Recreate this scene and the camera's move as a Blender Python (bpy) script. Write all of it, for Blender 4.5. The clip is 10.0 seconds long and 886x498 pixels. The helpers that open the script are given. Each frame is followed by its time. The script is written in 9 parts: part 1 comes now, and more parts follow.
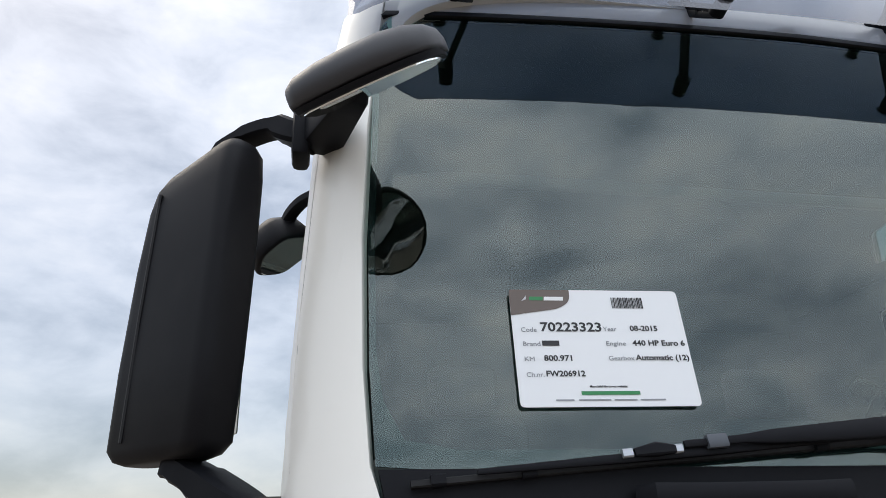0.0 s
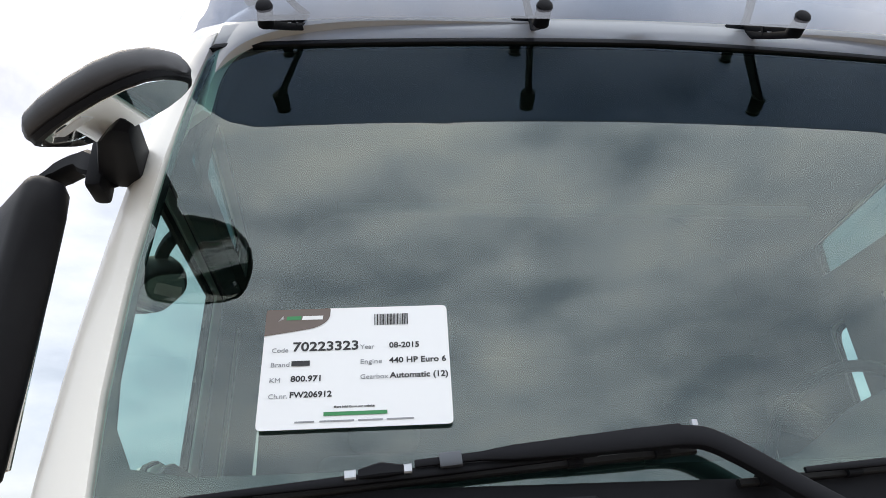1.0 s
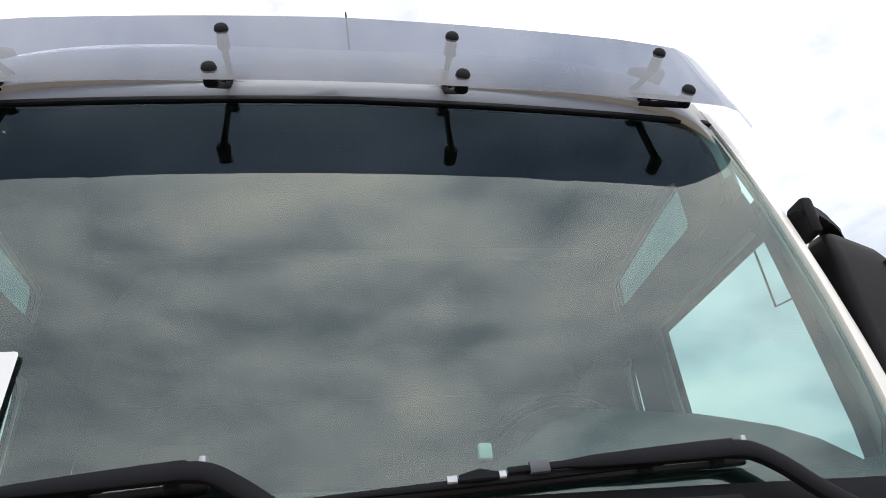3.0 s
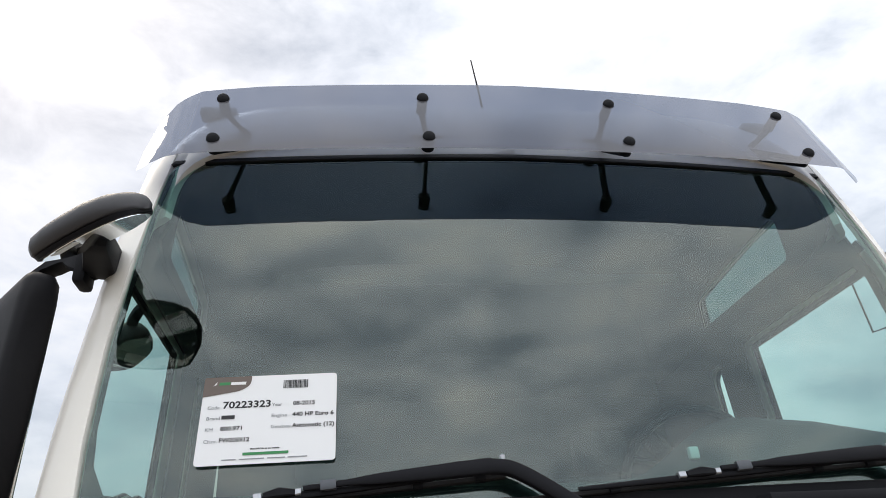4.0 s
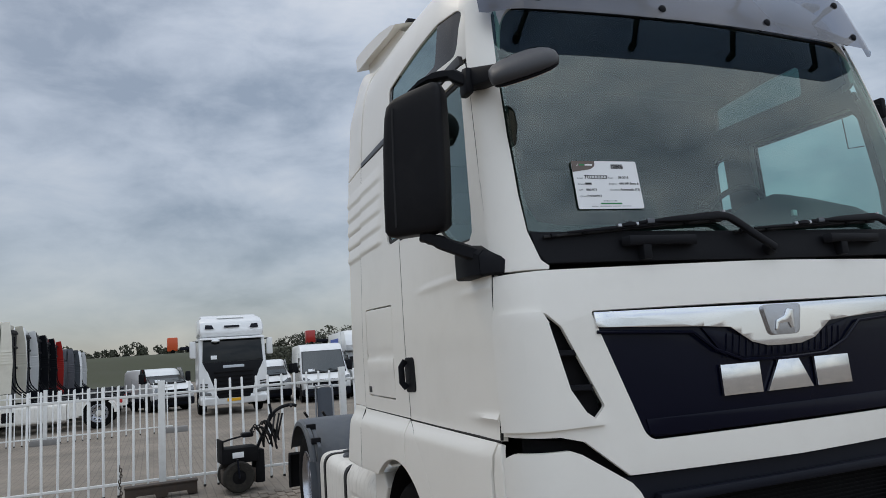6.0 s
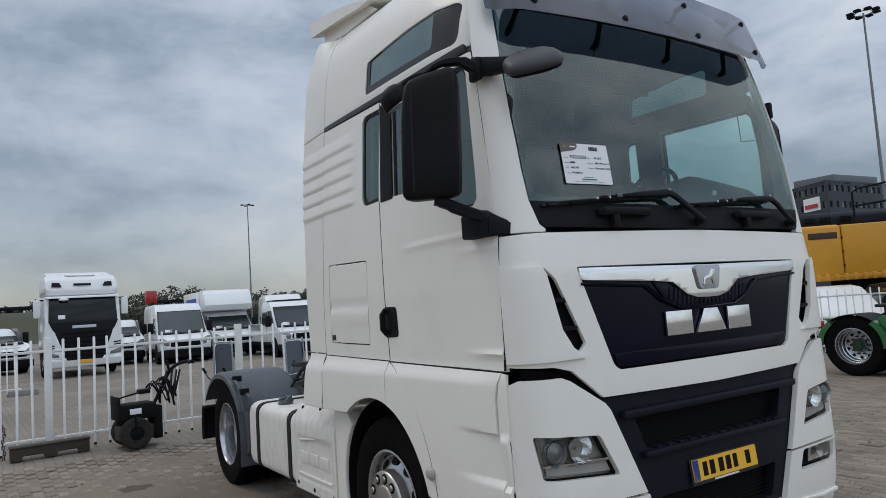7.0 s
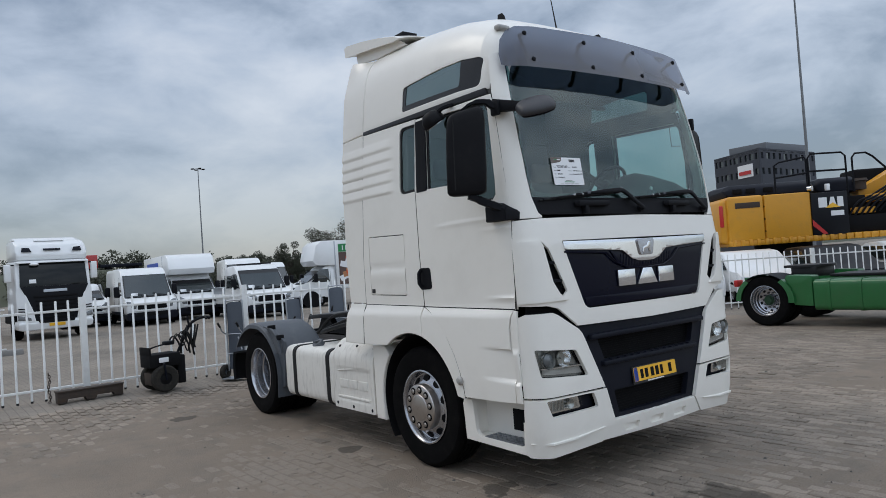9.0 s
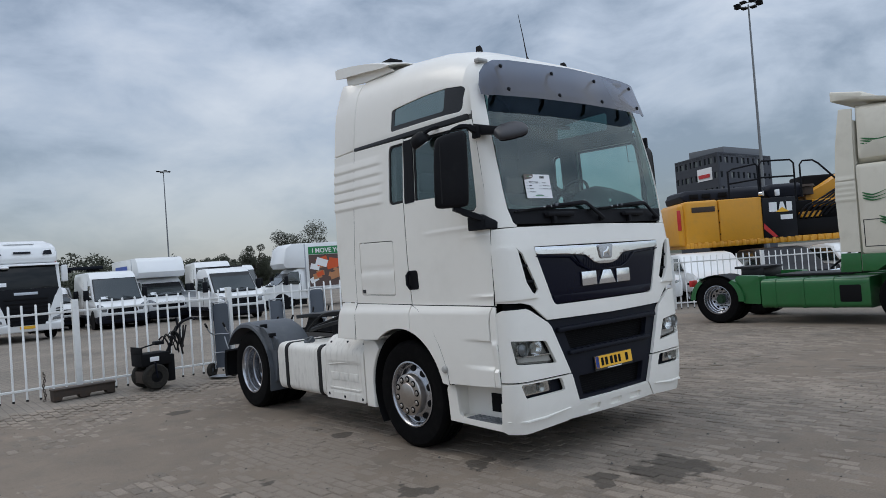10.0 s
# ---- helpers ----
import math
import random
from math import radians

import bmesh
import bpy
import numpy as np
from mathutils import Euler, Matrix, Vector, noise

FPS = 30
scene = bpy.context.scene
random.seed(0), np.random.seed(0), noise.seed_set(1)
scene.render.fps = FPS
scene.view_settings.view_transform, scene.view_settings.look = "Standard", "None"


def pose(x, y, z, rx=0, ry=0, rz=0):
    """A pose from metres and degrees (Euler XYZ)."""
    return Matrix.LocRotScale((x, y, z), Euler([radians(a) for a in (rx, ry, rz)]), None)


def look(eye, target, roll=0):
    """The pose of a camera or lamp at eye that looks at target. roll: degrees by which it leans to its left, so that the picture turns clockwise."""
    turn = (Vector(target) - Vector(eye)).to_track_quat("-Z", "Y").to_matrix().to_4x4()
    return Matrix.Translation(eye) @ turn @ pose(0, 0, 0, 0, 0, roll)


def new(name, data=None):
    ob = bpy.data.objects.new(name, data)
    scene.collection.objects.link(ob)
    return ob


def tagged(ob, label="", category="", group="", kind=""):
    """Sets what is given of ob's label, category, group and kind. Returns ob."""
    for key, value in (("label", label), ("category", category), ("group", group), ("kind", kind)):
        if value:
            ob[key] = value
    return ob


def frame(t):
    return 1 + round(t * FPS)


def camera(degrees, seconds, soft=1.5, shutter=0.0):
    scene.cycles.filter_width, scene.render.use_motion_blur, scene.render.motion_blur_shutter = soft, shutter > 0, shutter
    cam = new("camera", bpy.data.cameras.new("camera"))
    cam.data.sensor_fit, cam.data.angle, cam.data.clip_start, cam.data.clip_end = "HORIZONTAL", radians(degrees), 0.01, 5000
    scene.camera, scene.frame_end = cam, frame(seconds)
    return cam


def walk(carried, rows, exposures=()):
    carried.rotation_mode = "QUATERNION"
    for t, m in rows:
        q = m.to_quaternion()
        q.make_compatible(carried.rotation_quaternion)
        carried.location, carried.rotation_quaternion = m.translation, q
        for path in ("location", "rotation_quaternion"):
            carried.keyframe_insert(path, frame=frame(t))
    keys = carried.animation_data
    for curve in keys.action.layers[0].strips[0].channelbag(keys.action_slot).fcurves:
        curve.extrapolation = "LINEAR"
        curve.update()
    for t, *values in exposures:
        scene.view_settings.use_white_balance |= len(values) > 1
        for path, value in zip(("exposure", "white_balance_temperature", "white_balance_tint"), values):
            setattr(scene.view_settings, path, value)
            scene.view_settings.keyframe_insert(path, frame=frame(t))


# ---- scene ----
cam = camera(64.6, 10.0, soft=0.35)
PATH = [
    (0, (-1.174, -0.938, 1.99), (-0.826, 0.87, 2.769), -1.8),
    (0.5, (-0.97, -0.896, 1.988), (-0.666, 0.892, 2.83), -3.1),
    (1, (-0.697, -0.958, 1.948), (-0.472, 0.818, 2.839), -3.1),
    (1.5, (-0.418, -1.043, 1.916), (-0.175, 0.722, 2.824), -3.3),
    (2, (-0.114, -1.073, 1.897), (0.148, 0.677, 2.829), -4.3),
    (2.2, (-0.004, -1.062, 1.892), (0.287, 0.68, 2.83), -4.7),
    (3.3, (0.012, -1.199, 1.871), (0.267, 0.514, 2.872), -5.0),
    (3.5, (-0.121, -1.283, 1.878), (0.068, 0.447, 2.865), -4.8),
    (4, (-0.544, -1.44, 1.832), (-0.265, 0.284, 2.805), -4.3),
    (4.5, (-0.993, -1.569, 1.781), (-0.514, 0.148, 2.688), -4.3),
    (5, (-1.437, -1.868, 1.724), (-0.886, -0.081, 2.431), -4.4),
    (5.5, (-1.877, -2.058, 1.671), (-1.273, -0.208, 2.131), -4.3),
    (6.8, (-3.033, -2.324, 1.661), (-2.019, -0.609, 1.833), -3.8),
    (7, (-3.171, -2.311, 1.644), (-2.079, -0.644, 1.804), -3.8),
    (7.5, (-3.507, -2.423, 1.659), (-2.334, -0.804, 1.709), -3.8),
    (8, (-3.89, -2.689, 1.668), (-2.699, -1.082, 1.668), -3.9),
    (8.5, (-4.179, -3.072, 1.644), (-2.977, -1.474, 1.667), -4.1),
    (9, (-4.547, -3.339, 1.667), (-3.331, -1.752, 1.713), -4.0),
    (9.5, (-4.92, -3.55, 1.692), (-3.64, -2.014, 1.745), -4.0),
    (10, (-5.135, -3.813, 1.687), (-3.842, -2.287, 1.732), -4.2),
]
EXPOSURES = [(0.0, -0.1, 7000, 12), (0.4, 0.0, 7050, 12), (1.0, 0.19, 7250, 12), (1.5, 0.42, 7600, 12), (2.0, 0.52, 7800, 14), (3.5, 0.08, 7500, 13), (4.5, -0.17, 7450, 12), (5.0, -0.64, 7250, 12), (5.5, -0.66, 6950, 11), (7.0, -0.74, 6650, 10), (8.0, -0.58, 6550, 10), (9.0, -0.65, 6500, 10), (10.0, -0.68, 6450, 10)]
walk(cam, [(t, look(eye, target, roll)) for t, eye, target, roll in PATH], EXPOSURES)

# ---- world and light: an overcast sky ----
world = bpy.data.worlds.new("overcast_sky")
scene.world = world
world.use_nodes = True
wn, wl = world.node_tree.nodes, world.node_tree.links
wn.clear()


def wnode(kind, **values):
    n = wn.new(kind)
    for k, v in values.items():
        n.inputs[k].default_value = v
    return n


def wmath(op, a, b=None, clamp=False):
    n = wn.new("ShaderNodeMath")
    n.operation, n.use_clamp = op, clamp
    for i, v in enumerate((a, b)):
        if v is None:
            continue
        if isinstance(v, (int, float)):
            n.inputs[i].default_value = v
        else:
            wl.new(v, n.inputs[i])
    return n.outputs[0]


SUN_EL, SUN_AZ = radians(51), radians(322)
coord = wn.new("ShaderNodeTexCoord")
split = wn.new("ShaderNodeSeparateXYZ")
wl.new(coord.outputs["Generated"], split.inputs[0])
up = wmath("MAXIMUM", split.outputs["Z"], 0.0)
plane = wn.new("ShaderNodeCombineXYZ")
wl.new(wmath("ADD", split.outputs["X"], 3.7), plane.inputs[0]), wl.new(wmath("ADD", split.outputs["Y"], 1.3), plane.inputs[1]), wl.new(wmath("MULTIPLY", up, 2.1), plane.inputs[2])
big = wnode("ShaderNodeTexNoise", Scale=2.3, Detail=6.0, Roughness=0.5, Distortion=0.2)
fine = wnode("ShaderNodeTexNoise", Scale=6.5, Detail=8.0, Roughness=0.57, Distortion=0.3)
wl.new(plane.outputs[0], big.inputs["Vector"]), wl.new(plane.outputs[0], fine.inputs["Vector"])
mixed = wmath("ADD", wmath("MULTIPLY", big.outputs["Fac"], 0.60), wmath("MULTIPLY", fine.outputs["Fac"], 0.40))
ramp = wn.new("ShaderNodeValToRGB")
wl.new(mixed, ramp.inputs[0])
el = ramp.color_ramp.elements
el[0].position, el[0].color = 0.38, (0.235, 0.288, 0.36, 1)
el[1].position, el[1].color = 0.64, (0.668, 0.708, 0.76, 1)
mid = el.new(0.50)
mid.color = (0.452, 0.513, 0.60, 1)
lift = wmath("SUBTRACT", 1.75, wmath("MULTIPLY", wmath("POWER", 2.71828, wmath("MULTIPLY", up, -3.57)), 1.15))
glow = wmath("ADD", wmath("ADD", wmath("MULTIPLY", split.outputs["X"], -0.15), wmath("MULTIPLY", split.outputs["Y"], -0.62)), wmath("MULTIPLY", split.outputs["Z"], 0.70))
glow = wmath("ADD", wmath("MULTIPLY", wmath("POWER", wmath("MAXIMUM", glow, 0.0), 1.5), 1.75), 1.0)
lift = wmath("MULTIPLY", wmath("MULTIPLY", lift, glow), wmath("ADD", wmath("MULTIPLY", split.outputs["X"], 0.28), 0.87))
cloud = wn.new("ShaderNodeMixRGB")
cloud.blend_type = "MULTIPLY"
cloud.inputs[0].default_value = 1.0
wl.new(ramp.outputs[0], cloud.inputs[1]), wl.new(lift, cloud.inputs[2])
sky = wn.new("ShaderNodeTexSky")
sky.sky_type, sky.sun_disc, sky.sun_elevation, sky.sun_rotation = "NISHITA", False, SUN_EL, SUN_AZ
b_cloud, b_sky = wnode("ShaderNodeBackground", Strength=1.0), wnode("ShaderNodeBackground", Strength=0.05)
wl.new(cloud.outputs[0], b_cloud.inputs[0]), wl.new(sky.outputs[0], b_sky.inputs[0])
add = wn.new("ShaderNodeAddShader")
wl.new(b_cloud.outputs[0], add.inputs[0]), wl.new(b_sky.outputs[0], add.inputs[1])
wout = wn.new("ShaderNodeOutputWorld")
wl.new(add.outputs[0], wout.inputs[0])

sun = new("sun", bpy.data.lights.new("sun", "SUN"))
sun.data.energy, sun.data.angle, sun.data.color = 0.95, radians(28), (1.0, 0.94, 0.84)
sun.matrix_world = look((-7, 9, 14), (0, 0, 0))

# ---- materials ----
def surface(name, base, rough=0.5, metal=0.0, vary=0.12, grain=40.0, stain=1.5, bump=0.02, bump_scale=120.0, coat=0.0, second=None, dirt=0.0, dirt_col=(0.16, 0.14, 0.11), spec=0.5, island=False, streak=0.0, punch=1.0):
    """A node material with colour variation at two scales, uneven roughness and fine relief."""
    m = bpy.data.materials.new(name)
    m.use_nodes = True
    n, l = m.node_tree.nodes, m.node_tree.links
    b = n["Principled BSDF"]
    geo = n.new("ShaderNodeTexCoord")
    a, c, d = (n.new("ShaderNodeTexNoise") for _ in range(3))
    for t, s, det in ((a, grain, 3.0), (c, stain, 5.0), (d, bump_scale, 3.0)):
        t.inputs["Scale"].default_value, t.inputs["Detail"].default_value = s, det
        l.new(geo.outputs["Object"], t.inputs["Vector"])
    dark = tuple(v * (1 - vary) for v in base)
    light = second or tuple(min(1.0, v * (1 + vary)) for v in base)
    mix = n.new("ShaderNodeMixRGB")
    mix.inputs[1].default_value, mix.inputs[2].default_value = (*dark, 1), (*light, 1)
    wsum = n.new("ShaderNodeMath")
    wsum.operation = "ADD"
    half = n.new("ShaderNodeMath")
    half.operation = "MULTIPLY"
    half.inputs[1].default_value = 0.4
    l.new(a.outputs["Fac"], half.inputs[0])
    part2 = n.new("ShaderNodeMath")
    part2.operation = "MULTIPLY"
    part2.inputs[1].default_value = 0.6
    l.new(c.outputs["Fac"], part2.inputs[0])
    l.new(half.outputs[0], wsum.inputs[0]), l.new(part2.outputs[0], wsum.inputs[1])
    out, fac = mix, wsum.outputs[0]
    if punch != 1.0:
        sharp = n.new("ShaderNodeMath")
        sharp.operation, sharp.use_clamp = "MULTIPLY_ADD", True
        sharp.inputs[1].default_value, sharp.inputs[2].default_value = punch, 0.5 - 0.5 * punch
        l.new(fac, sharp.inputs[0])
        fac = sharp.outputs[0]
    if island:
        rnd = n.new("ShaderNodeNewGeometry" if island == "island" else "ShaderNodeObjectInfo")
        pick = n.new("ShaderNodeMath")
        pick.operation = "MULTIPLY_ADD"
        l.new(rnd.outputs["Random Per Island" if island == "island" else "Random"], pick.inputs[0])
        pick.inputs[1].default_value = 0.45
        sub = n.new("ShaderNodeMath")
        sub.operation = "SUBTRACT"
        sub.inputs[1].default_value = 0.22
        l.new(fac, sub.inputs[0]), l.new(sub.outputs[0], pick.inputs[2])
        pick.use_clamp = True
        fac = pick.outputs[0]
    l.new(fac, mix.inputs[0])
    if dirt:
        e = n.new("ShaderNodeTexNoise")
        e.inputs["Scale"].default_value, e.inputs["Detail"].default_value, e.inputs["Roughness"].default_value = stain * 2.3, 8.0, 0.65
        if streak:
            run = n.new("ShaderNodeMapping")
            run.inputs["Scale"].default_value = (streak, streak, 1.0)
            l.new(geo.outputs["Object"], run.inputs["Vector"]), l.new(run.outputs[0], e.inputs["Vector"])
        else:
            l.new(geo.outputs["Object"], e.inputs["Vector"])
        r = n.new("ShaderNodeMapRange")
        r.inputs["From Min"].default_value, r.inputs["From Max"].default_value, r.inputs["To Max"].default_value = 0.5, 0.75, dirt
        l.new(e.outputs["Fac"], r.inputs["Value"])
        out = n.new("ShaderNodeMixRGB")
        out.inputs[2].default_value = (*dirt_col, 1)
        l.new(r.outputs[0], out.inputs[0]), l.new(mix.outputs[0], out.inputs[1])
    l.new(out.outputs[0], b.inputs["Base Color"])
    rr = n.new("ShaderNodeMapRange")
    rr.inputs["To Min"].default_value, rr.inputs["To Max"].default_value = max(0.02, rough * 0.8), min(1.0, rough * 1.2)
    l.new(c.outputs["Fac"], rr.inputs["Value"]), l.new(rr.outputs[0], b.inputs["Roughness"])
    if bump:
        bp = n.new("ShaderNodeBump")
        bp.inputs["Strength"].default_value, bp.inputs["Distance"].default_value = bump, 0.01
        l.new(d.outputs["Fac"], bp.inputs["Height"]), l.new(bp.outputs[0], b.inputs["Normal"])
    b.inputs["Metallic"].default_value, b.inputs["Coat Weight"].default_value = metal, coat
    b.inputs["Coat Roughness"].default_value, b.inputs["Specular IOR Level"].default_value = 0.06, spec
    return m


def pane(name, tint, ior=1.6, rough=0.0, haze=0.0, haze_col=(0.3, 0.3, 0.3), sheen=(0.95, 0.97, 1.0)):
    """A thin sheet of glass: what passes is tinted, the rest is mirrored, more at a grazing angle."""
    m = bpy.data.materials.new(name)
    m.use_nodes = True
    n, l = m.node_tree.nodes, m.node_tree.links
    n.remove(n["Principled BSDF"])
    t, g, f, x = n.new("ShaderNodeBsdfTransparent"), n.new("ShaderNodeBsdfGlossy"), n.new("ShaderNodeLayerWeight"), n.new("ShaderNodeMixShader")
    t.inputs[0].default_value, f.inputs["Blend"].default_value = (*tint, 1), 0.5
    f0 = ((ior - 1) / (ior + 1)) ** 2
    power, scale = n.new("ShaderNodeMath"), n.new("ShaderNodeMath")
    power.operation, scale.operation = "POWER", "MULTIPLY_ADD"
    power.inputs[1].default_value, scale.inputs[1].default_value, scale.inputs[2].default_value = 5.0, 1 - f0, f0
    l.new(f.outputs["Facing"], power.inputs[0]), l.new(power.outputs[0], scale.inputs[0])
    g.inputs["Roughness"].default_value, g.inputs["Color"].default_value = rough, (*sheen, 1)
    body = t
    if haze:
        body, d = n.new("ShaderNodeMixShader"), n.new("ShaderNodeBsdfDiffuse")
        body.inputs[0].default_value, d.inputs[0].default_value = haze, (*haze_col, 1)
        l.new(t.outputs[0], body.inputs[1]), l.new(d.outputs[0], body.inputs[2])
    l.new(scale.outputs[0], x.inputs[0]), l.new(body.outputs[0], x.inputs[1]), l.new(g.outputs[0], x.inputs[2])
    l.new(x.outputs[0], n["Material Output"].inputs[0])
    return m


WHITE = surface("white_cab_paint", (0.86, 0.832, 0.772), 0.33, vary=0.03, grain=9, stain=0.9, bump=0.004, bump_scale=300, coat=0.28, dirt=0.16, dirt_col=(0.55, 0.52, 0.46))
GRIMY = surface("grimy_white_plastic", (0.77, 0.745, 0.69), 0.5, vary=0.12, grain=14, stain=2.2, bump=0.02, dirt=0.45, dirt_col=(0.36, 0.33, 0.29), streak=3.5)
BLACK = surface("black_grained_plastic", (0.009, 0.0095, 0.012), 0.55, vary=0.25, grain=60, stain=3, bump=0.06, bump_scale=700, spec=0.11)
# near-black for dark parts; also for pads that paint the shade inside openings
NEARBLACK = surface("dark_underbody", (0.007, 0.007, 0.008), 0.8, vary=0.4, grain=20, stain=3, bump=0.05, spec=0.15)
GLOSSY = surface("dark_gloss_panel", (0.003, 0.004, 0.013), 0.2, vary=0.2, grain=20, stain=2, bump=0.0, coat=0.0, spec=0.14)
STRIP = surface("black_trim", (0.010, 0.010, 0.012), 0.35, vary=0.2, grain=40, stain=2, bump=0.02, spec=0.3)
SLATE = surface("dark_grey_plastic", (0.006, 0.0075, 0.014), 0.55, vary=0.15, grain=50, stain=2, bump=0.04, bump_scale=500, spec=0.18)
GREYPL = surface("weathered_grey_plastic", (0.075, 0.085, 0.10), 0.6, vary=0.28, grain=12, stain=2.5, bump=0.05, dirt=0.4, dirt_col=(0.15, 0.15, 0.145))
MIRRORSHELL = surface("mirror_housing_plastic", (0.0068, 0.0068, 0.0085), 0.5, vary=0.15, grain=80, stain=4, bump=0.05, bump_scale=900, dirt=0.2, dirt_col=(0.026, 0.025, 0.025), spec=0.15)
GREYSHELL = surface("faded_mirror_shell", (0.034, 0.034, 0.039), 0.5, vary=0.18, grain=90, stain=5, bump=0.06, bump_scale=900)
CHROME = surface("chrome", (0.82, 0.83, 0.85), 0.09, metal=1.0, vary=0.04, grain=15, stain=3, bump=0.0)
STEEL = surface("wheel_steel", (0.46, 0.47, 0.50), 0.24, metal=0.9, vary=0.12, grain=30, stain=6, bump=0.02, dirt=0.3, dirt_col=(0.22, 0.20, 0.18))
CAPMETAL = surface("nut_ring_metal", (0.50, 0.465, 0.44), 0.30, metal=0.95, vary=0.1, grain=30, stain=8, bump=0.02, dirt=0.3, dirt_col=(0.25, 0.2, 0.17))
TYRE = surface("tyre_rubber", (0.0042, 0.0042, 0.0046), 0.78, vary=0.3, grain=30, stain=6, bump=0.08, bump_scale=160, dirt=0.25, dirt_col=(0.024, 0.022, 0.020), spec=0.07)
DUSTYTYRE = surface("dusty_tyre_rubber", (0.030, 0.028, 0.025), 0.85, vary=0.35, grain=30, stain=8, bump=0.1, bump_scale=160, dirt=0.4, dirt_col=(0.09, 0.078, 0.063), spec=0.1)
RUBBER = surface("rubber", (0.008, 0.008, 0.009), 0.6, vary=0.2, bump=0.03, spec=0.3)
IRON = surface("greasy_iron", (0.016, 0.016, 0.018), 0.5, metal=0.4, vary=0.3, grain=25, stain=5, bump=0.08)
GALV = surface("galvanised_steel", (0.42, 0.44, 0.47), 0.45, metal=0.8, vary=0.15, grain=25, stain=4, bump=0.02)
TREAD = surface("step_tread_metal", (0.20, 0.215, 0.235), 0.4, metal=0.8, vary=0.2, bump=0.06)
LAMPGLASS = pane("clear_lamp_lens", (0.86, 0.87, 0.86), 1.35)
REFLECTOR = surface("lamp_reflector", (0.78, 0.79, 0.80), 0.14, metal=1.0, vary=0.1, grain=20, stain=12, bump=0.1, bump_scale=60)
SCREEN = pane("windscreen_glass", (0.46, 0.69, 0.64), 1.90, sheen=(0.88, 0.97, 0.93))
SIDEGLASS = pane("side_window_glass", (0.93, 1.0, 0.99), 2.1, sheen=(0.72, 0.92, 0.93))
DARKGLASS = pane("privacy_glass", (0.16, 0.24, 0.24), 3.0, sheen=(0.72, 0.92, 0.93))
VISOR = pane("smoked_acrylic", (0.11, 0.145, 0.215), 1.45, haze=0.20, haze_col=(0.37, 0.36, 0.40))
MIRROR = surface("mirror_glass", (0.9, 0.92, 0.92), 0.02, metal=1.0, vary=0.01, bump=0.0)
FRIT = surface("black_glass_border", (0.012, 0.012, 0.013), 0.25, vary=0.2, bump=0.0)
CABIN = surface("cabin_lining", (0.085, 0.085, 0.082), 0.85, vary=0.2, grain=60, stain=3, bump=0.05)
DASH = surface("dashboard_plastic", (0.055, 0.056, 0.058), 0.65, vary=0.2, grain=80, stain=3, bump=0.06)
FABRIC = surface("seat_fabric", (0.05, 0.052, 0.058), 0.9, vary=0.3, grain=90, stain=4, bump=0.12)
CLEARPL = surface("frosted_marker_plastic", (0.40, 0.39, 0.37), 0.3, vary=0.1)
YPLATE = surface("yellow_plate", (0.85, 0.46, 0.03), 0.35, vary=0.05, bump=0.0)
BLUE = surface("blue_print", (0.02, 0.08, 0.42), 0.4, vary=0.1, bump=0.0)
INK = surface("black_print", (0.012, 0.012, 0.014), 0.5, vary=0.1, bump=0.0)
GREYINK = surface("grey_print", (0.26, 0.27, 0.29), 0.5, vary=0.05, bump=0.0)
GREENINK = surface("green_print", (0.02, 0.22, 0.07), 0.5, vary=0.05, bump=0.0)
BROWNINK = surface("brown_print", (0.13, 0.10, 0.085), 0.5, vary=0.05, bump=0.0)
PAPER = surface("white_card", (0.82, 0.83, 0.84), 0.5, vary=0.015, bump=0.0)
WHITEPRINT = surface("white_print", (0.8, 0.8, 0.8), 0.5, vary=0.02, bump=0.0)
FENCE = surface("white_fence_paint", (0.74, 0.74, 0.72), 0.45, vary=0.07, grain=30, stain=4, bump=0.03, dirt=0.3, dirt_col=(0.45, 0.42, 0.37))
RUSTY = surface("rusty_dark_steel", (0.055, 0.042, 0.034), 0.75, metal=0.3, vary=0.4, grain=25, stain=5, bump=0.12, dirt=0.5, dirt_col=(0.10, 0.055, 0.03))
GREEN = surface("green_truck_paint", (0.018, 0.13, 0.035), 0.35, vary=0.12, grain=10, stain=2, bump=0.01, coat=0.3, dirt=0.25, dirt_col=(0.06, 0.09, 0.05))
# darker than the truck's green, for its rear hubs
DEEPGREEN = surface("dark_hub_green", (0.010, 0.045, 0.018), 0.6, vary=0.3, grain=20, stain=6, bump=0.05)
YELLOW = surface("excavator_yellow", (0.64, 0.29, 0.016), 0.4, vary=0.08, grain=14, stain=1.5, bump=0.02, dirt=0.25, dirt_col=(0.30, 0.19, 0.06))
RED = surface("red_truck_paint", (0.42, 0.02, 0.015), 0.35, vary=0.12, grain=10, stain=2, bump=0.01, coat=0.3)
ORANGE = surface("orange_red_paint", (0.62, 0.09, 0.02), 0.4, vary=0.12)
NAVY = surface("dark_truck_paint", (0.006, 0.007, 0.010), 0.4, vary=0.2, spec=0.2)
VANWHITE = surface("white_van_paint", (0.78, 0.79, 0.79), 0.3, vary=0.03, grain=9, stain=0.8, bump=0.004, coat=0.4, dirt=0.15, dirt_col=(0.55, 0.54, 0.50))
CREAM = surface("cream_truck_paint", (0.66, 0.63, 0.54), 0.4, vary=0.05, grain=9, stain=1.2, bump=0.01, dirt=0.3, dirt_col=(0.42, 0.38, 0.31))
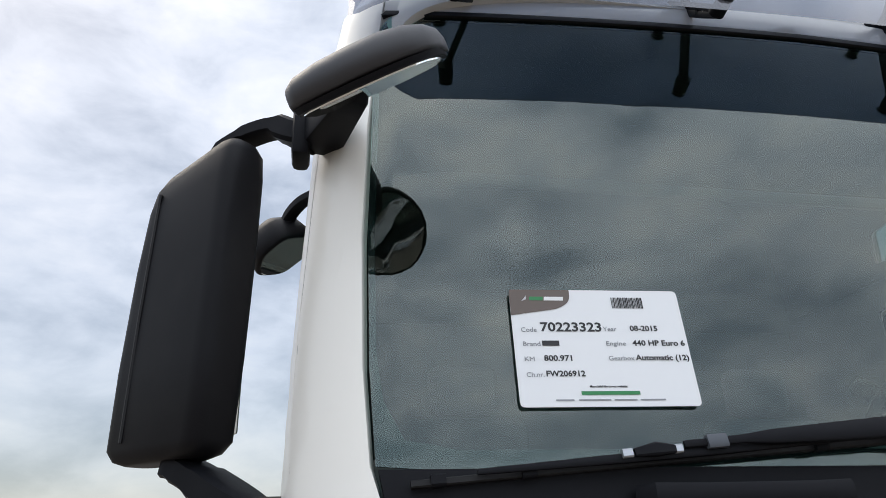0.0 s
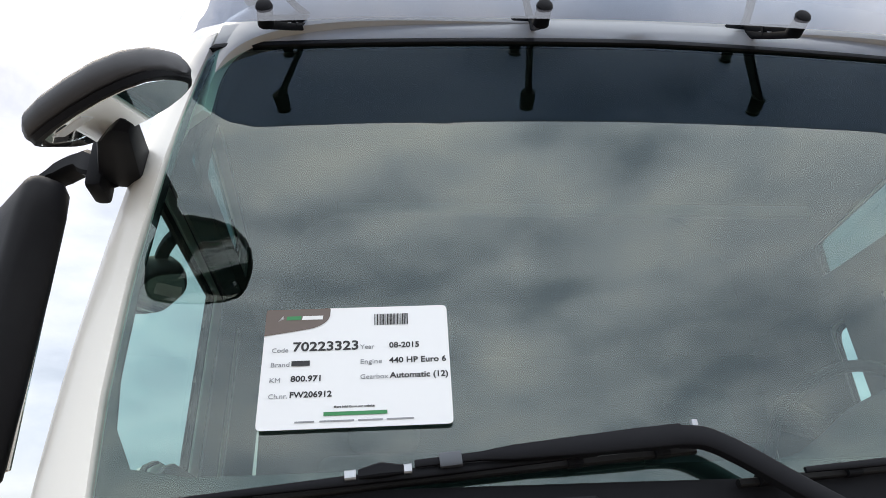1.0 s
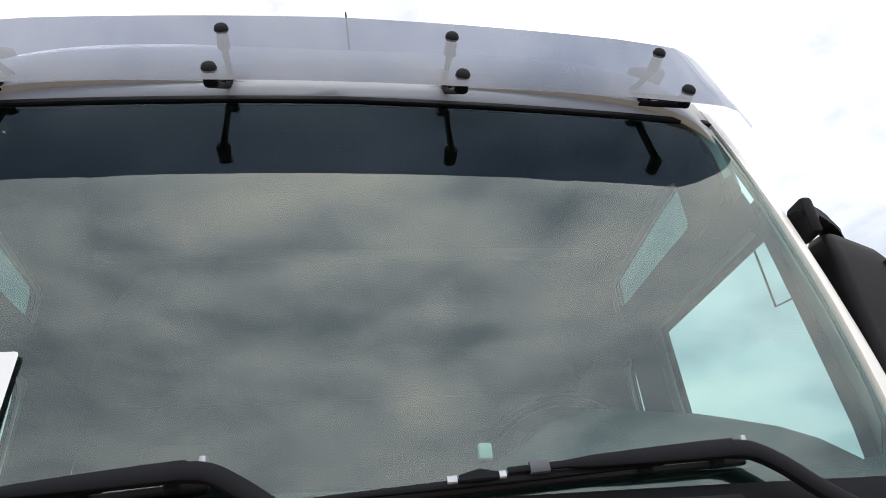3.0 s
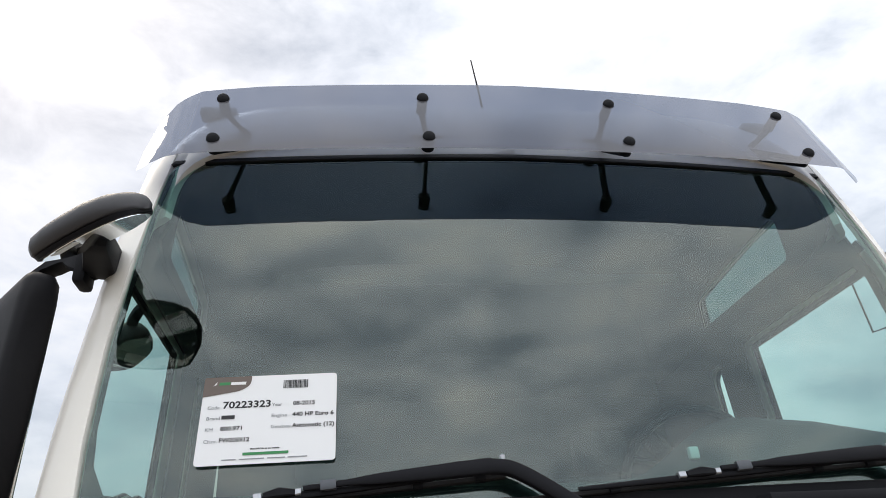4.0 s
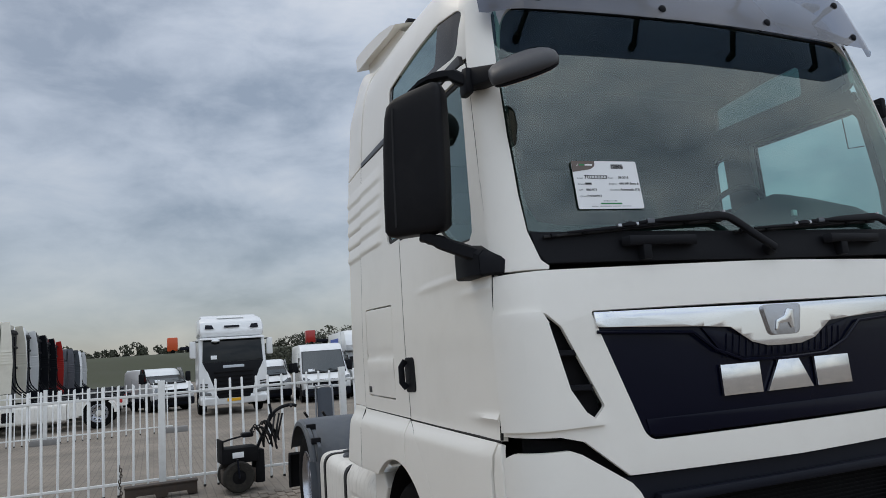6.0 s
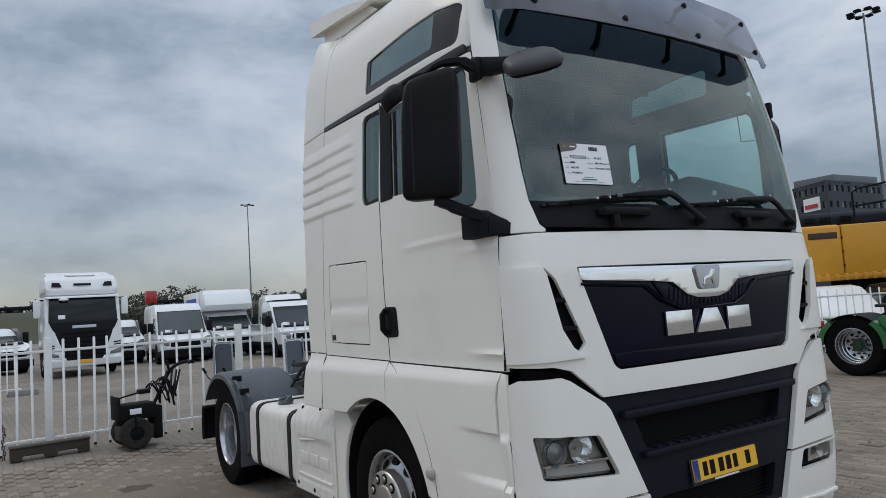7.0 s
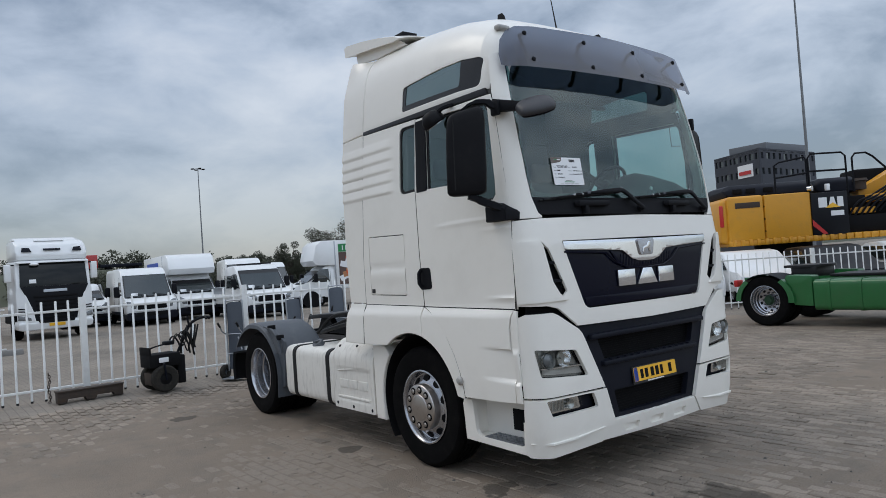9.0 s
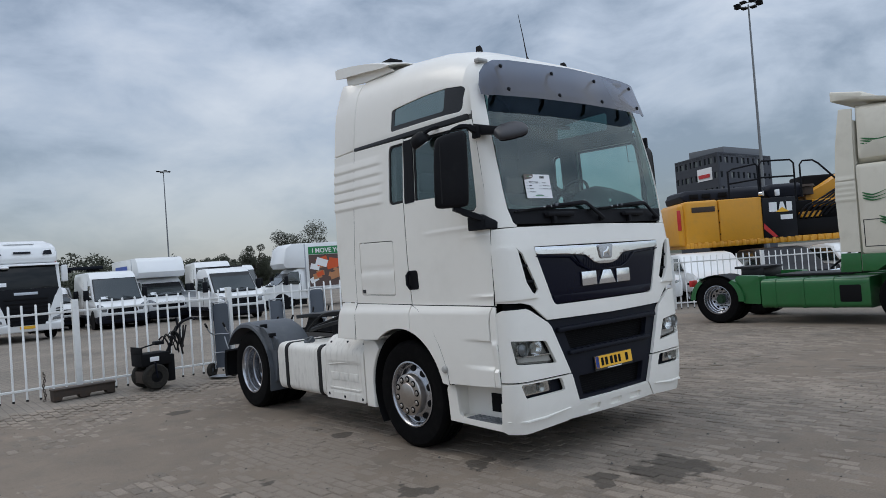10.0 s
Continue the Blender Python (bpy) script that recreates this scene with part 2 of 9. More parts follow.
VANGLASS = surface("vehicle_glass", (0.020, 0.027, 0.028), 0.04, vary=0.1, bump=0.0, coat=0.0, spec=1.0)
TRUCKGLASS = surface("truck_windscreen_glass", (0.006, 0.008, 0.009), 0.05, vary=0.1, bump=0.0, spec=0.32)
LAMPBODY = surface("lamp_housing", (0.40, 0.405, 0.39), 0.25, metal=0.7, vary=0.25, grain=18, stain=9, bump=0.08, bump_scale=60)
PROJECTOR = surface("projector_glass", (0.10, 0.11, 0.115), 0.08, vary=0.2, bump=0.0, spec=0.9)
LAMPGREY = surface("far_headlamp", (0.20, 0.21, 0.22), 0.2, metal=0.5, vary=0.3, grain=12, stain=4, bump=0.0)
FACADE = surface("dark_facade_brick", (0.045, 0.05, 0.063), 0.8, vary=0.2, grain=4, stain=0.2, bump=0.03, bump_scale=8)
PLANT = surface("grey_roof_cladding", (0.13, 0.14, 0.155), 0.7, vary=0.1, grain=3, stain=0.2)
LEAF = surface("leaf_green", (0.029, 0.033, 0.016), 0.75, vary=0.5, grain=3, stain=0.6, bump=0.0, island="island")
BARK = surface("bark", (0.06, 0.05, 0.04), 0.9, vary=0.3, grain=10, bump=0.2, bump_scale=30)
GRASS = surface("grass", (0.042, 0.047, 0.022), 0.9, vary=0.35, grain=3, stain=0.15, bump=0.3, bump_scale=20)
POLE = surface("lamp_mast_steel", (0.20, 0.21, 0.22), 0.5, metal=0.6, vary=0.1)
CONCRETE = surface("grey_concrete", (0.22, 0.21, 0.20), 0.85, vary=0.2, grain=12, stain=2, bump=0.1)
CARTGREY = surface("blue_grey_sheet_metal", (0.10, 0.115, 0.14), 0.45, metal=0.3, vary=0.15, grain=20, stain=3, bump=0.02)
REDPL = surface("red_plastic", (0.5, 0.02, 0.02), 0.35, vary=0.1)

# ---- mesh helpers ----
def part(name, bm, material, parent=None, label="", angle=38.0, smooth=True):
    """Links a bmesh as one mesh object, under a thing or a part."""
    bmesh.ops.remove_doubles(bm, verts=bm.verts, dist=1e-5)
    bmesh.ops.recalc_face_normals(bm, faces=bm.faces)
    lim = radians(angle)
    for f in bm.faces:
        f.smooth = smooth
    for e in bm.edges:
        if len(e.link_faces) == 2 and e.calc_face_angle(0.0) > lim:
            e.smooth = False
    me = bpy.data.meshes.new(name)
    bm.to_mesh(me)
    bm.free()
    me.materials.append(material)
    ob = new(name, me)
    if parent is not None:
        ob.parent = parent
    if label:
        ob["label"] = label
    return ob


def thing(name, label, category, at=None, group="", kind=""):
    ob = new(name)
    ob.empty_display_size = 0.2
    if at is not None:
        ob.matrix_world = at
    return tagged(ob, label, category, group, kind)


def bm_new():
    return bmesh.new()


def box(bm, lo, hi, bevel=0.0, seg=2, m=None):
    """A box between two corners, with rounded edges."""
    lo, hi = Vector(lo), Vector(hi)
    r = bmesh.ops.create_cube(bm, size=1.0)
    vs = r["verts"]
    size, mid = hi - lo, (hi + lo) / 2
    for v in vs:
        v.co = Vector((v.co.x * size.x, v.co.y * size.y, v.co.z * size.z)) + mid
    if bevel:
        es = list({e for v in vs for e in v.link_edges})
        b = bmesh.ops.bevel(bm, geom=es, offset=bevel, segments=seg, profile=0.5, affect="EDGES")
        vs = list({v for v in b["verts"]} | {v for v in vs if v.is_valid})
    if m is not None:
        bmesh.ops.transform(bm, matrix=m, verts=vs)
    return vs


def loft(bm, rings, closed=True, caps=True):
    """Joins rings of equal point count into a skin."""
    rows = [[bm.verts.new(p) for p in ring] for ring in rings]
    n = len(rows[0])
    for a, b in zip(rows, rows[1:]):
        for i in range(n if closed else n - 1):
            j = (i + 1) % n
            bm.faces.new((a[i], a[j], b[j], b[i]))
    if caps and closed:
        bm.faces.new(rows[0][::-1])
        bm.faces.new(rows[-1])
    return [v for row in rows for v in row]


def cyl(bm, a, b, r, r2=None, seg=16, caps=True):
    a, b = Vector(a), Vector(b)
    r2 = r if r2 is None else r2
    z = (b - a).normalized()
    x = z.orthogonal().normalized()
    y = z.cross(x)
    rings = []
    for p, q in ((a, r), (b, r2)):
        rings.append([p + q * (math.cos(t) * x + math.sin(t) * y) for t in (2 * math.pi * i / seg for i in range(seg))])
    return loft(bm, rings, True, caps)


def tube(bm, pts, r, seg=10):
    """A round bar along points; r is one radius or one for each point."""
    pts = [Vector(p) for p in pts]
    rad = r if isinstance(r, (list, tuple)) else [r] * len(pts)
    x = None
    rings = []
    for i, p in enumerate(pts):
        d = (pts[min(i + 1, len(pts) - 1)] - pts[max(i - 1, 0)]).normalized()
        x = d.orthogonal().normalized() if x is None else (x - d * x.dot(d)).normalized()
        y = d.cross(x)
        rings.append([p + rad[i] * (math.cos(t) * x + math.sin(t) * y) for t in (2 * math.pi * k / seg for k in range(seg))])
    return loft(bm, rings, True, True)


def bar(bm, pts, w, h, upv=(0, 0, 1)):
    """A flat bar of width w and height h along points; w and h may be lists."""
    pts = [Vector(p) for p in pts]
    n = len(pts)
    w = w if isinstance(w, (list, tuple)) else [w] * n
    h = h if isinstance(h, (list, tuple)) else [h] * n
    rings = []
    for i, p in enumerate(pts):
        d = (pts[min(i + 1, n - 1)] - pts[max(i - 1, 0)]).normalized()
        s = d.cross(Vector(upv)).normalized()
        u = s.cross(d)
        c = 0.3
        a, b = w[i] / 2, h[i] / 2
        prof = [(-a, -b * (1 - c)), (-a * (1 - c), -b), (a * (1 - c), -b), (a, -b * (1 - c)), (a, b * (1 - c)), (a * (1 - c), b), (-a * (1 - c), b), (-a, b * (1 - c))]
        rings.append([p + s * q + u * k for q, k in prof])
    return loft(bm, rings, True, True)


def smoothed(pts, n=6):
    """A smooth curve through points."""
    pts = [Vector(p) for p in pts]
    out = []
    for i in range(len(pts) - 1):
        p0, p1, p2, p3 = pts[max(i - 1, 0)], pts[i], pts[i + 1], pts[min(i + 2, len(pts) - 1)]
        for k in range(n):
            t = k / n
            out.append(0.5 * ((2 * p1) + (p2 - p0) * t + (2 * p0 - 5 * p1 + 4 * p2 - p3) * t * t + (3 * p1 - p0 - 3 * p2 + p3) * t ** 3))
    return out + [pts[-1]]


def lathe(bm, prof, m, seg=40):
    """Turns a profile of (radius, along) round the local x axis; m places it."""
    rings = []
    for r, a in prof:
        rings.append([m @ Vector((a, r * math.cos(t), r * math.sin(t))) for t in (2 * math.pi * i / seg for i in range(seg))])
    return loft(bm, rings, True, False)


def rounded(poly, r, n=4):
    """A polygon with its corners rounded; r is one radius or one for each corner."""
    out, k = [], len(poly)
    rs = r if isinstance(r, (list, tuple)) else [r] * k
    for i in range(k):
        p, a, b = Vector(poly[i]), Vector(poly[i - 1]), Vector(poly[(i + 1) % k])
        if rs[i] <= 0:
            out.append(tuple(p))
            continue
        u, v = (a - p), (b - p)
        d = min(rs[i], u.length * 0.48, v.length * 0.48)
        s, e = p + u.normalized() * d, p + v.normalized() * d
        for j in range(n + 1):
            t = j / n
            out.append(tuple((1 - t) ** 2 * s + 2 * t * (1 - t) * p + t * t * e))
    return out


def sheet(bm, outline, holes=(), fn=None, step=(0.1, 0.1), thick=0.02, bevel=0.004, away=None, seg=2):
    """A curved panel: a flat outline with holes, cut into a grid, laid on the surface fn(a, b) and given thickness towards 'away'."""
    t = bmesh.new()
    for loop in (outline, *holes):
        vs = [t.verts.new((p[0], p[1], 0)) for p in loop]
        for i in range(len(vs)):
            t.edges.new((vs[i], vs[(i + 1) % len(vs)]))
    bmesh.ops.triangle_fill(t, use_beauty=True, use_dissolve=False, edges=t.edges[:])
    xs, ys = [p[0] for p in outline], [p[1] for p in outline]
    for axis, lo, hi, st in ((0, min(xs), max(xs), step[0]), (1, min(ys), max(ys), step[1])):
        if not st:
            continue
        k = max(1, int(round((hi - lo) / st)))
        for i in range(1, k):
            co, no = [0, 0, 0], [0, 0, 0]
            co[axis], no[axis] = lo + (hi - lo) * i / k, 1
            bmesh.ops.bisect_plane(t, geom=t.verts[:] + t.edges[:] + t.faces[:], dist=1e-6, plane_co=co, plane_no=no)
    for v in t.verts:
        v.co = Vector(fn(v.co.x, v.co.y)) if fn else v.co
    t.normal_update()
    if away is not None:
        test = sum((f.normal * f.calc_area() for f in t.faces), Vector())
        if test.dot(Vector(away)) > 0:
            bmesh.ops.reverse_faces(t, faces=t.faces[:])
            t.normal_update()
    if thick:
        front = t.faces[:]
        norm = {v: v.normal.copy() for v in t.verts}
        back = {v: t.verts.new(v.co - norm[v] * thick) for v in list(t.verts)}
        rim = [e for e in t.edges if len(e.link_faces) == 1]
        for f in front:
            t.faces.new([back[v] for v in reversed(f.verts)])
        for e in rim:
            a, b = e.verts
            t.faces.new((a, b, back[b], back[a]))
        bmesh.ops.recalc_face_normals(t, faces=t.faces)
        if bevel:
            bmesh.ops.bevel(t, geom=rim, offset=bevel, segments=seg, profile=0.6, affect="EDGES", clamp_overlap=True)
    me = bpy.data.meshes.new("tmp")
    t.to_mesh(me)
    t.free()
    bm.from_mesh(me)
    bpy.data.meshes.remove(me)


def prism(bm, outline, depth, m, bevel=0.0):
    """An outline in the local xy plane, drawn out along local z, placed by m."""
    n0 = len(bm.verts)
    sheet(bm, outline, (), lambda a, b: (a, b, 0), (0, 0), depth, bevel)
    bm.verts.ensure_lookup_table()
    bmesh.ops.transform(bm, matrix=m, verts=bm.verts[n0:])


def lerp_table(tab, z):
    return float(np.interp(z, [a for a, _ in tab], [b for _, b in tab]))


def letters(name, text, size, m, material, parent=None, depth=0.0008, align="LEFT", bold=0.0, squeeze=1.0):
    """Words in the built-in font, turned into a mesh."""
    cu = bpy.data.curves.new(name, "FONT")
    cu.body, cu.size, cu.extrude, cu.align_x, cu.offset, cu.resolution_u = text, size, depth, align, bold, 3
    tmp = new("tmp_text", cu)
    me = bpy.data.meshes.new_from_object(tmp.evaluated_get(bpy.context.evaluated_depsgraph_get()))
    bpy.data.objects.remove(tmp)
    bpy.data.curves.remove(cu)
    me.name = name
    me.transform(m @ Matrix.Diagonal((squeeze, 1, 1, 1)))
    me.materials.clear()
    me.materials.append(material)
    ob = new(name, me)
    if parent is not None:
        ob.parent = parent
    return ob


def mirrored(sx):
    return Matrix.Diagonal((sx, 1, 1, 1))


def paving(name, jointed, base=(0.216, 0.187, 0.157), vary=0.42, dusty=(0.275, 0.236, 0.192), island="island", stain=0.5):
    """Concrete block paving: dusty grey-brown, with dark spots of spilt oil."""
    m = surface(name, base, 0.85, vary=vary, grain=75, stain=stain, bump=0.9, bump_scale=80, dirt=0.7, dirt_col=dusty, island=island, spec=0.3, punch=2.6)
    n, l = m.node_tree.nodes, m.node_tree.links
    b = n["Principled BSDF"]
    src = b.inputs["Base Color"].links[0].from_socket
    pos = n.new("ShaderNodeNewGeometry")
    warp = n.new("ShaderNodeTexNoise")
    warp.inputs["Scale"].default_value, warp.inputs["Detail"].default_value = 3.0, 5.0
    l.new(pos.outputs["Position"], warp.inputs["Vector"])
    total = None
    for x, y, r in ((-0.44, -0.72, 0.31), (-0.87, -0.51, 0.10), (-2.85, 1.58, 0.15), (-2.01, 0.50, 0.13), (-1.05, 0.58, 0.14), (-1.36, 2.63, 0.09), (-0.32, 5.95, 0.13), (-1.94, 5.6, 0.12)):
        d = n.new("ShaderNodeVectorMath")
        d.operation = "DISTANCE"
        d.inputs[1].default_value = (x, y, 0.0)
        l.new(pos.outputs["Position"], d.inputs[0])
        k = n.new("ShaderNodeMath")
        k.operation = "MULTIPLY_ADD"
        k.inputs[1].default_value, k.inputs[2].default_value = 1.3, -0.65
        l.new(warp.outputs["Fac"], k.inputs[0])
        s = n.new("ShaderNodeMath")
        s.operation = "ADD"
        l.new(d.outputs["Value"], s.inputs[0]), l.new(k.outputs[0], s.inputs[1])
        e = n.new("ShaderNodeMapRange")
        e.inputs["From Min"].default_value, e.inputs["From Max"].default_value = r * 0.75, r
        e.inputs["To Min"].default_value, e.inputs["To Max"].default_value = 0.72, 0.0
        l.new(s.outputs[0], e.inputs["Value"])
        if total is None:
            total = e.outputs[0]
        else:
            mx = n.new("ShaderNodeMath")
            mx.operation = "MAXIMUM"
            l.new(total, mx.inputs[0]), l.new(e.outputs[0], mx.inputs[1])
            total = mx.outputs[0]
    mix = n.new("ShaderNodeMixRGB")
    mix.inputs[2].default_value = (0.05, 0.043, 0.035, 1)
    l.new(total, mix.inputs[0]), l.new(src, mix.inputs[1]), l.new(mix.outputs[0], b.inputs["Base Color"])
    if jointed:
        tex = n.new("ShaderNodeTexBrick")
        tex.offset, tex.inputs["Scale"].default_value = 0.5, 1.0
        tex.inputs["Brick Width"].default_value, tex.inputs["Row Height"].default_value, tex.inputs["Mortar Size"].default_value = 0.21, 0.105, 0.006
        tex.inputs["Color1"].default_value, tex.inputs["Color2"].default_value, tex.inputs["Mortar"].default_value = (0.9, 0.9, 0.9, 1), (1.1, 1.08, 1.05, 1), (0.42, 0.41, 0.39, 1)
        turn = n.new("ShaderNodeMapping")
        turn.inputs["Rotation"].default_value = (0, 0, radians(88.5))
        l.new(pos.outputs["Position"], turn.inputs["Vector"]), l.new(turn.outputs[0], tex.inputs["Vector"])
        mul = n.new("ShaderNodeMixRGB")
        mul.blend_type, mul.inputs[0].default_value = "MULTIPLY", 0.5
        l.new(mix.outputs[0], mul.inputs[1]), l.new(tex.outputs["Color"], mul.inputs[2]), l.new(mul.outputs[0], b.inputs["Base Color"])
    return m


PAVER = paving("concrete_paver", False, (0.236, 0.196, 0.158), 0.46, (0.15, 0.13, 0.11))
YARD = paving("far_block_paving", True)
SAND = paving("trodden_sand", False, (0.212, 0.170, 0.132), 0.26, (0.145, 0.127, 0.108), False, 1.1)

# ---- the white tractor unit ----
Y0 = [(0.28, 0.05), (0.45, 0.012), (0.7, 0.0), (1.0, 0.008), (1.3, 0.02), (1.76, 0.03), (1.94, 0.055), (2.08, 0.074), (2.19, 0.087), (2.4, 0.117), (2.6, 0.156), (2.8, 0.201), (3.0, 0.253), (3.18, 0.303), (3.4, 0.362)]
WIDTH = [(0.3, 1.20), (0.6, 1.225), (1.3, 1.23), (1.36, 1.222), (1.7, 1.224), (2.3, 1.215), (2.9, 1.19), (3.2, 1.165)]
CURVE, ROUND = 0.045, 0.17
HUB_F, HUB_R, HUB_Z = 1.475, 4.95, 0.5


def nose(z):
    return lerp_table(Y0, z)


def half(z):
    return lerp_table(WIDTH, z)


def plan(s, z, out=0.0):
    """A point of the cab's skin, s metres round from the middle of the front."""
    g, a = (1 if s >= 0 else -1), abs(s)
    xs = half(z) - ROUND
    if a <= xs:
        x, y = a, nose(z) + CURVE * a * a
        nx, ny = 0.0, -1.0
    else:
        th = min((a - xs) / ROUND, math.pi / 2)
        rest = max(0.0, a - xs - ROUND * math.pi / 2)
        x = xs + ROUND * math.sin(th)
        y = nose(z) + CURVE * xs * xs + ROUND * (1 - math.cos(th)) + rest
        nx, ny = math.sin(th), -math.cos(th)
    return (g * (x + nx * out), y + ny * out, z)


def side_x(y, z):
    xs = half(z) - ROUND
    d = y - nose(z) - CURVE * xs * xs
    if d >= ROUND:
        return half(z)
    th = math.acos(max(-1.0, min(1.0, 1 - max(d, 0.0) / ROUND)))
    return xs + ROUND * math.sin(th)


def round_at(y, z):
    """The way round from the middle of the front to depth y."""
    xs = half(z) - ROUND
    d = y - nose(z) - CURVE * xs * xs
    if d >= ROUND:
        return xs + ROUND * math.pi / 2 + d - ROUND
    return xs + ROUND * math.acos(max(-1.0, min(1.0, 1 - max(d, 0.0) / ROUND)))


def flank(sx, out=0.0, relief=None):
    return lambda y, z: (sx * (side_x(y, z) + out + (relief(y, z) if relief else 0.0)), y, z)


def front(out=0.0):
    return lambda s, z: plan(s, z, out)


def both(pts):
    """A right half outline, from top middle to bottom middle, mirrored to a full one."""
    return pts + [(-a, b) for a, b in reversed(pts) if abs(a) > 1e-6]


truck = thing("tractor_unit", "white two-axle high-roof tractor unit parked on block paving", "truck")

# roof shell with its two upper side windows
RB = 2.925
ROOF_H = [(0.315, 3.215), (0.35, 3.345), (0.41, 3.445), (0.50, 3.52), (0.68, 3.60), (0.95, 3.665), (1.4, 3.715), (2.0, 3.745), (2.3, 3.75)]
ROOF_W = [(0.315, 1.045), (0.35, 1.085), (0.41, 1.13), (0.50, 1.162), (0.70, 1.186), (1.2, 1.188), (2.3, 1.182)]
ROOF_N, ROOF_TAPER = 4.6, 0.06


def roof(y, th):
    h, w = lerp_table(ROOF_H, y), lerp_table(ROOF_W, y)
    c, s = math.cos(th), math.sin(th)
    x = math.copysign(abs(c) ** (2 / ROOF_N), c) * w
    up_ = max(s, 0.0) ** (2 / ROOF_N)
    return (x * (1 - ROOF_TAPER * up_ ** 1.5), y, RB + (h - RB) * up_)


def roof_th(y, z):
    h = lerp_table(ROOF_H, y)
    return math.asin(min(1.0, ((z - RB) / (h - RB)) ** (ROOF_N / 2)))


UPWIN = rounded([(0.50, 2.962), (1.49, 2.972), (1.46, 3.175), (0.52, 3.185), (0.47, 3.16)], [0.05, 0.03, 0.03, 0.06, 0.05])
holes = []
for g in (1, -1):
    pts = []
    for y, z in UPWIN:
        t = roof_th(y, z)
        pts.append((y, t if g == 1 else math.pi - t))
    holes.append(pts)
bm = bm_new()
cuts = [(0.315, 0.0), (2.19, 0.0), (2.12, 0.5), (2.05, math.pi / 2), (2.12, math.pi - 0.5), (2.19, math.pi), (0.315, math.pi)]
sheet(bm, cuts, holes, roof, (0.06, 0.05), 0.02, 0.004, (0, 0.3, -1))
part("roof", bm, WHITE, truck)
for g in (1, -1):
    hole = holes[0 if g == 1 else 1]
    bm = bm_new()
    mid = (sum(p[0] for p in hole) / len(hole), sum(p[1] for p in hole) / len(hole))
    grow = [(mid[0] + (p[0] - mid[0]) * 1.01, mid[1] + (p[1] - mid[1]) * 1.03) for p in hole]
    rim = [(mid[0] + (p[0] - mid[0]) * 0.73 + 0.115, mid[1] + (p[1] - mid[1]) * 0.91) for p in hole]
    inset = lambda y, t: tuple(Vector(roof(y, t)) * 1.0 - Vector((g * 0.006, 0, 0)))
    sheet(bm, grow, [rim], inset, (0.1, 0.1), 0.008, 0.0, (-g, 0, 0))
    w = part("upper_side_window", bm, FRIT, truck, "upper side window with a black border")
    bm = bm_new()
    deeper = lambda y, t: tuple(Vector(roof(y, t)) - Vector((g * 0.010, 0, 0)))
    sheet(bm, rim, (), deeper, (0.1, 0.1), 0, 0, (-g, 0, 0))
    part("pane", bm, DARKGLASS, w)

# front panel
bm = bm_new()
SLOT = rounded([(1.12, 1.765), (1.07, 1.785), (1.01, 1.73), (0.87, 1.43), (0.915, 1.385), (1.03, 1.43)], 0.01)
GRILLE = rounded([(-0.885, 1.782), (0.885, 1.782), (0.705, 1.288), (-0.705, 1.288)], [0.02, 0.02, 0.05, 0.05])
sheet(bm, both([(0.0, 1.955), (1.02, 1.945), (1.285, 1.935), (1.285, 1.345), (1.06, 1.335), (0.965, 1.31), (0.80, 1.175), (0.0, 1.165)]),
      [GRILLE, SLOT, [(-a, b) for a, b in SLOT]], front(), (0.05, 0.12), 0.02, 0.006, (0, 1, 0), 3)
part("front_panel", bm, WHITE, truck)
for g in (1, -1):
    bm = bm_new()
    vane = [(1.278, 1.36), (1.278, 1.765), (1.235, 1.79), (1.085, 1.79), (1.066, 1.745), (1.008, 1.50), (0.955, 1.415), (0.885, 1.365)]
    sheet(bm, [(g * a, b) for a, b in vane], (), front(0.016), (0.03, 0.15), 0.03, 0.01, (0, 1, 0), 3)
    v = part("air_vane", bm, WHITE, truck)
    bm = bm_new()
    sheet(bm, [(g * a * 1.0, b) for a, b in [(1.16, 1.81), (1.0, 1.81), (0.85, 1.37), (1.08, 1.37)]], (), front(-0.045), (0.05, 0.2), 0.01, 0, (0, 1, 0))
    part("vent_backing", bm, NEARBLACK, v)
    for zz, s0 in ((1.63, 0.99), (1.50, 0.94)):
        bm = bm_new()
        bar(bm, [plan(g * (s0 - 0.03), zz, -0.018), plan(g * (s0 + 0.09), zz + 0.005, -0.018)], 0.03, 0.022)
        part("vent_fin", bm, BLACK, v)

# grille: glossy panel, chrome bar, mesh, emblem and badge shapes
bm = bm_new()
sheet(bm, rounded([(-0.875, 1.74), (0.875, 1.74), (0.697, 1.297), (-0.697, 1.297)], [0.01, 0.01, 0.05, 0.05]), (), front(-0.012), (0.08, 0.1), 0.02, 0.004, (0, 1, 0))
grille = part("grille_panel", bm, GLOSSY, truck, "dark glossy grille panel")
bm = bm_new()
sheet(bm, both([(0.0, 1.768), (0.875, 1.775), (0.87, 1.718), (0.40, 1.695), (0.27, 1.685), (0.17, 1.62), (0.09, 1.60), (0.0, 1.598)]), (), front(0.006), (0.06, 0.03), 0.02, 0.008, (0, 1, 0), 3)
part("chrome_bar", bm, CHROME, grille, "chrome bar dipping round the emblem")
bm = bm_new()
sheet(bm, both([(0.0, 1.60), (0.40, 1.69), (0.33, 1.60), (0.21, 1.56), (0.0, 1.555)]), (), front(-0.004), (0.06, 0.05), 0.006, 0.002, (0, 1, 0))
for s in range(-9, 10):
    tube(bm, [plan(s * 0.034, 1.565, 0.001), plan(s * 0.034 + 0.02, 1.66, -0.001)], 0.0022, 4)
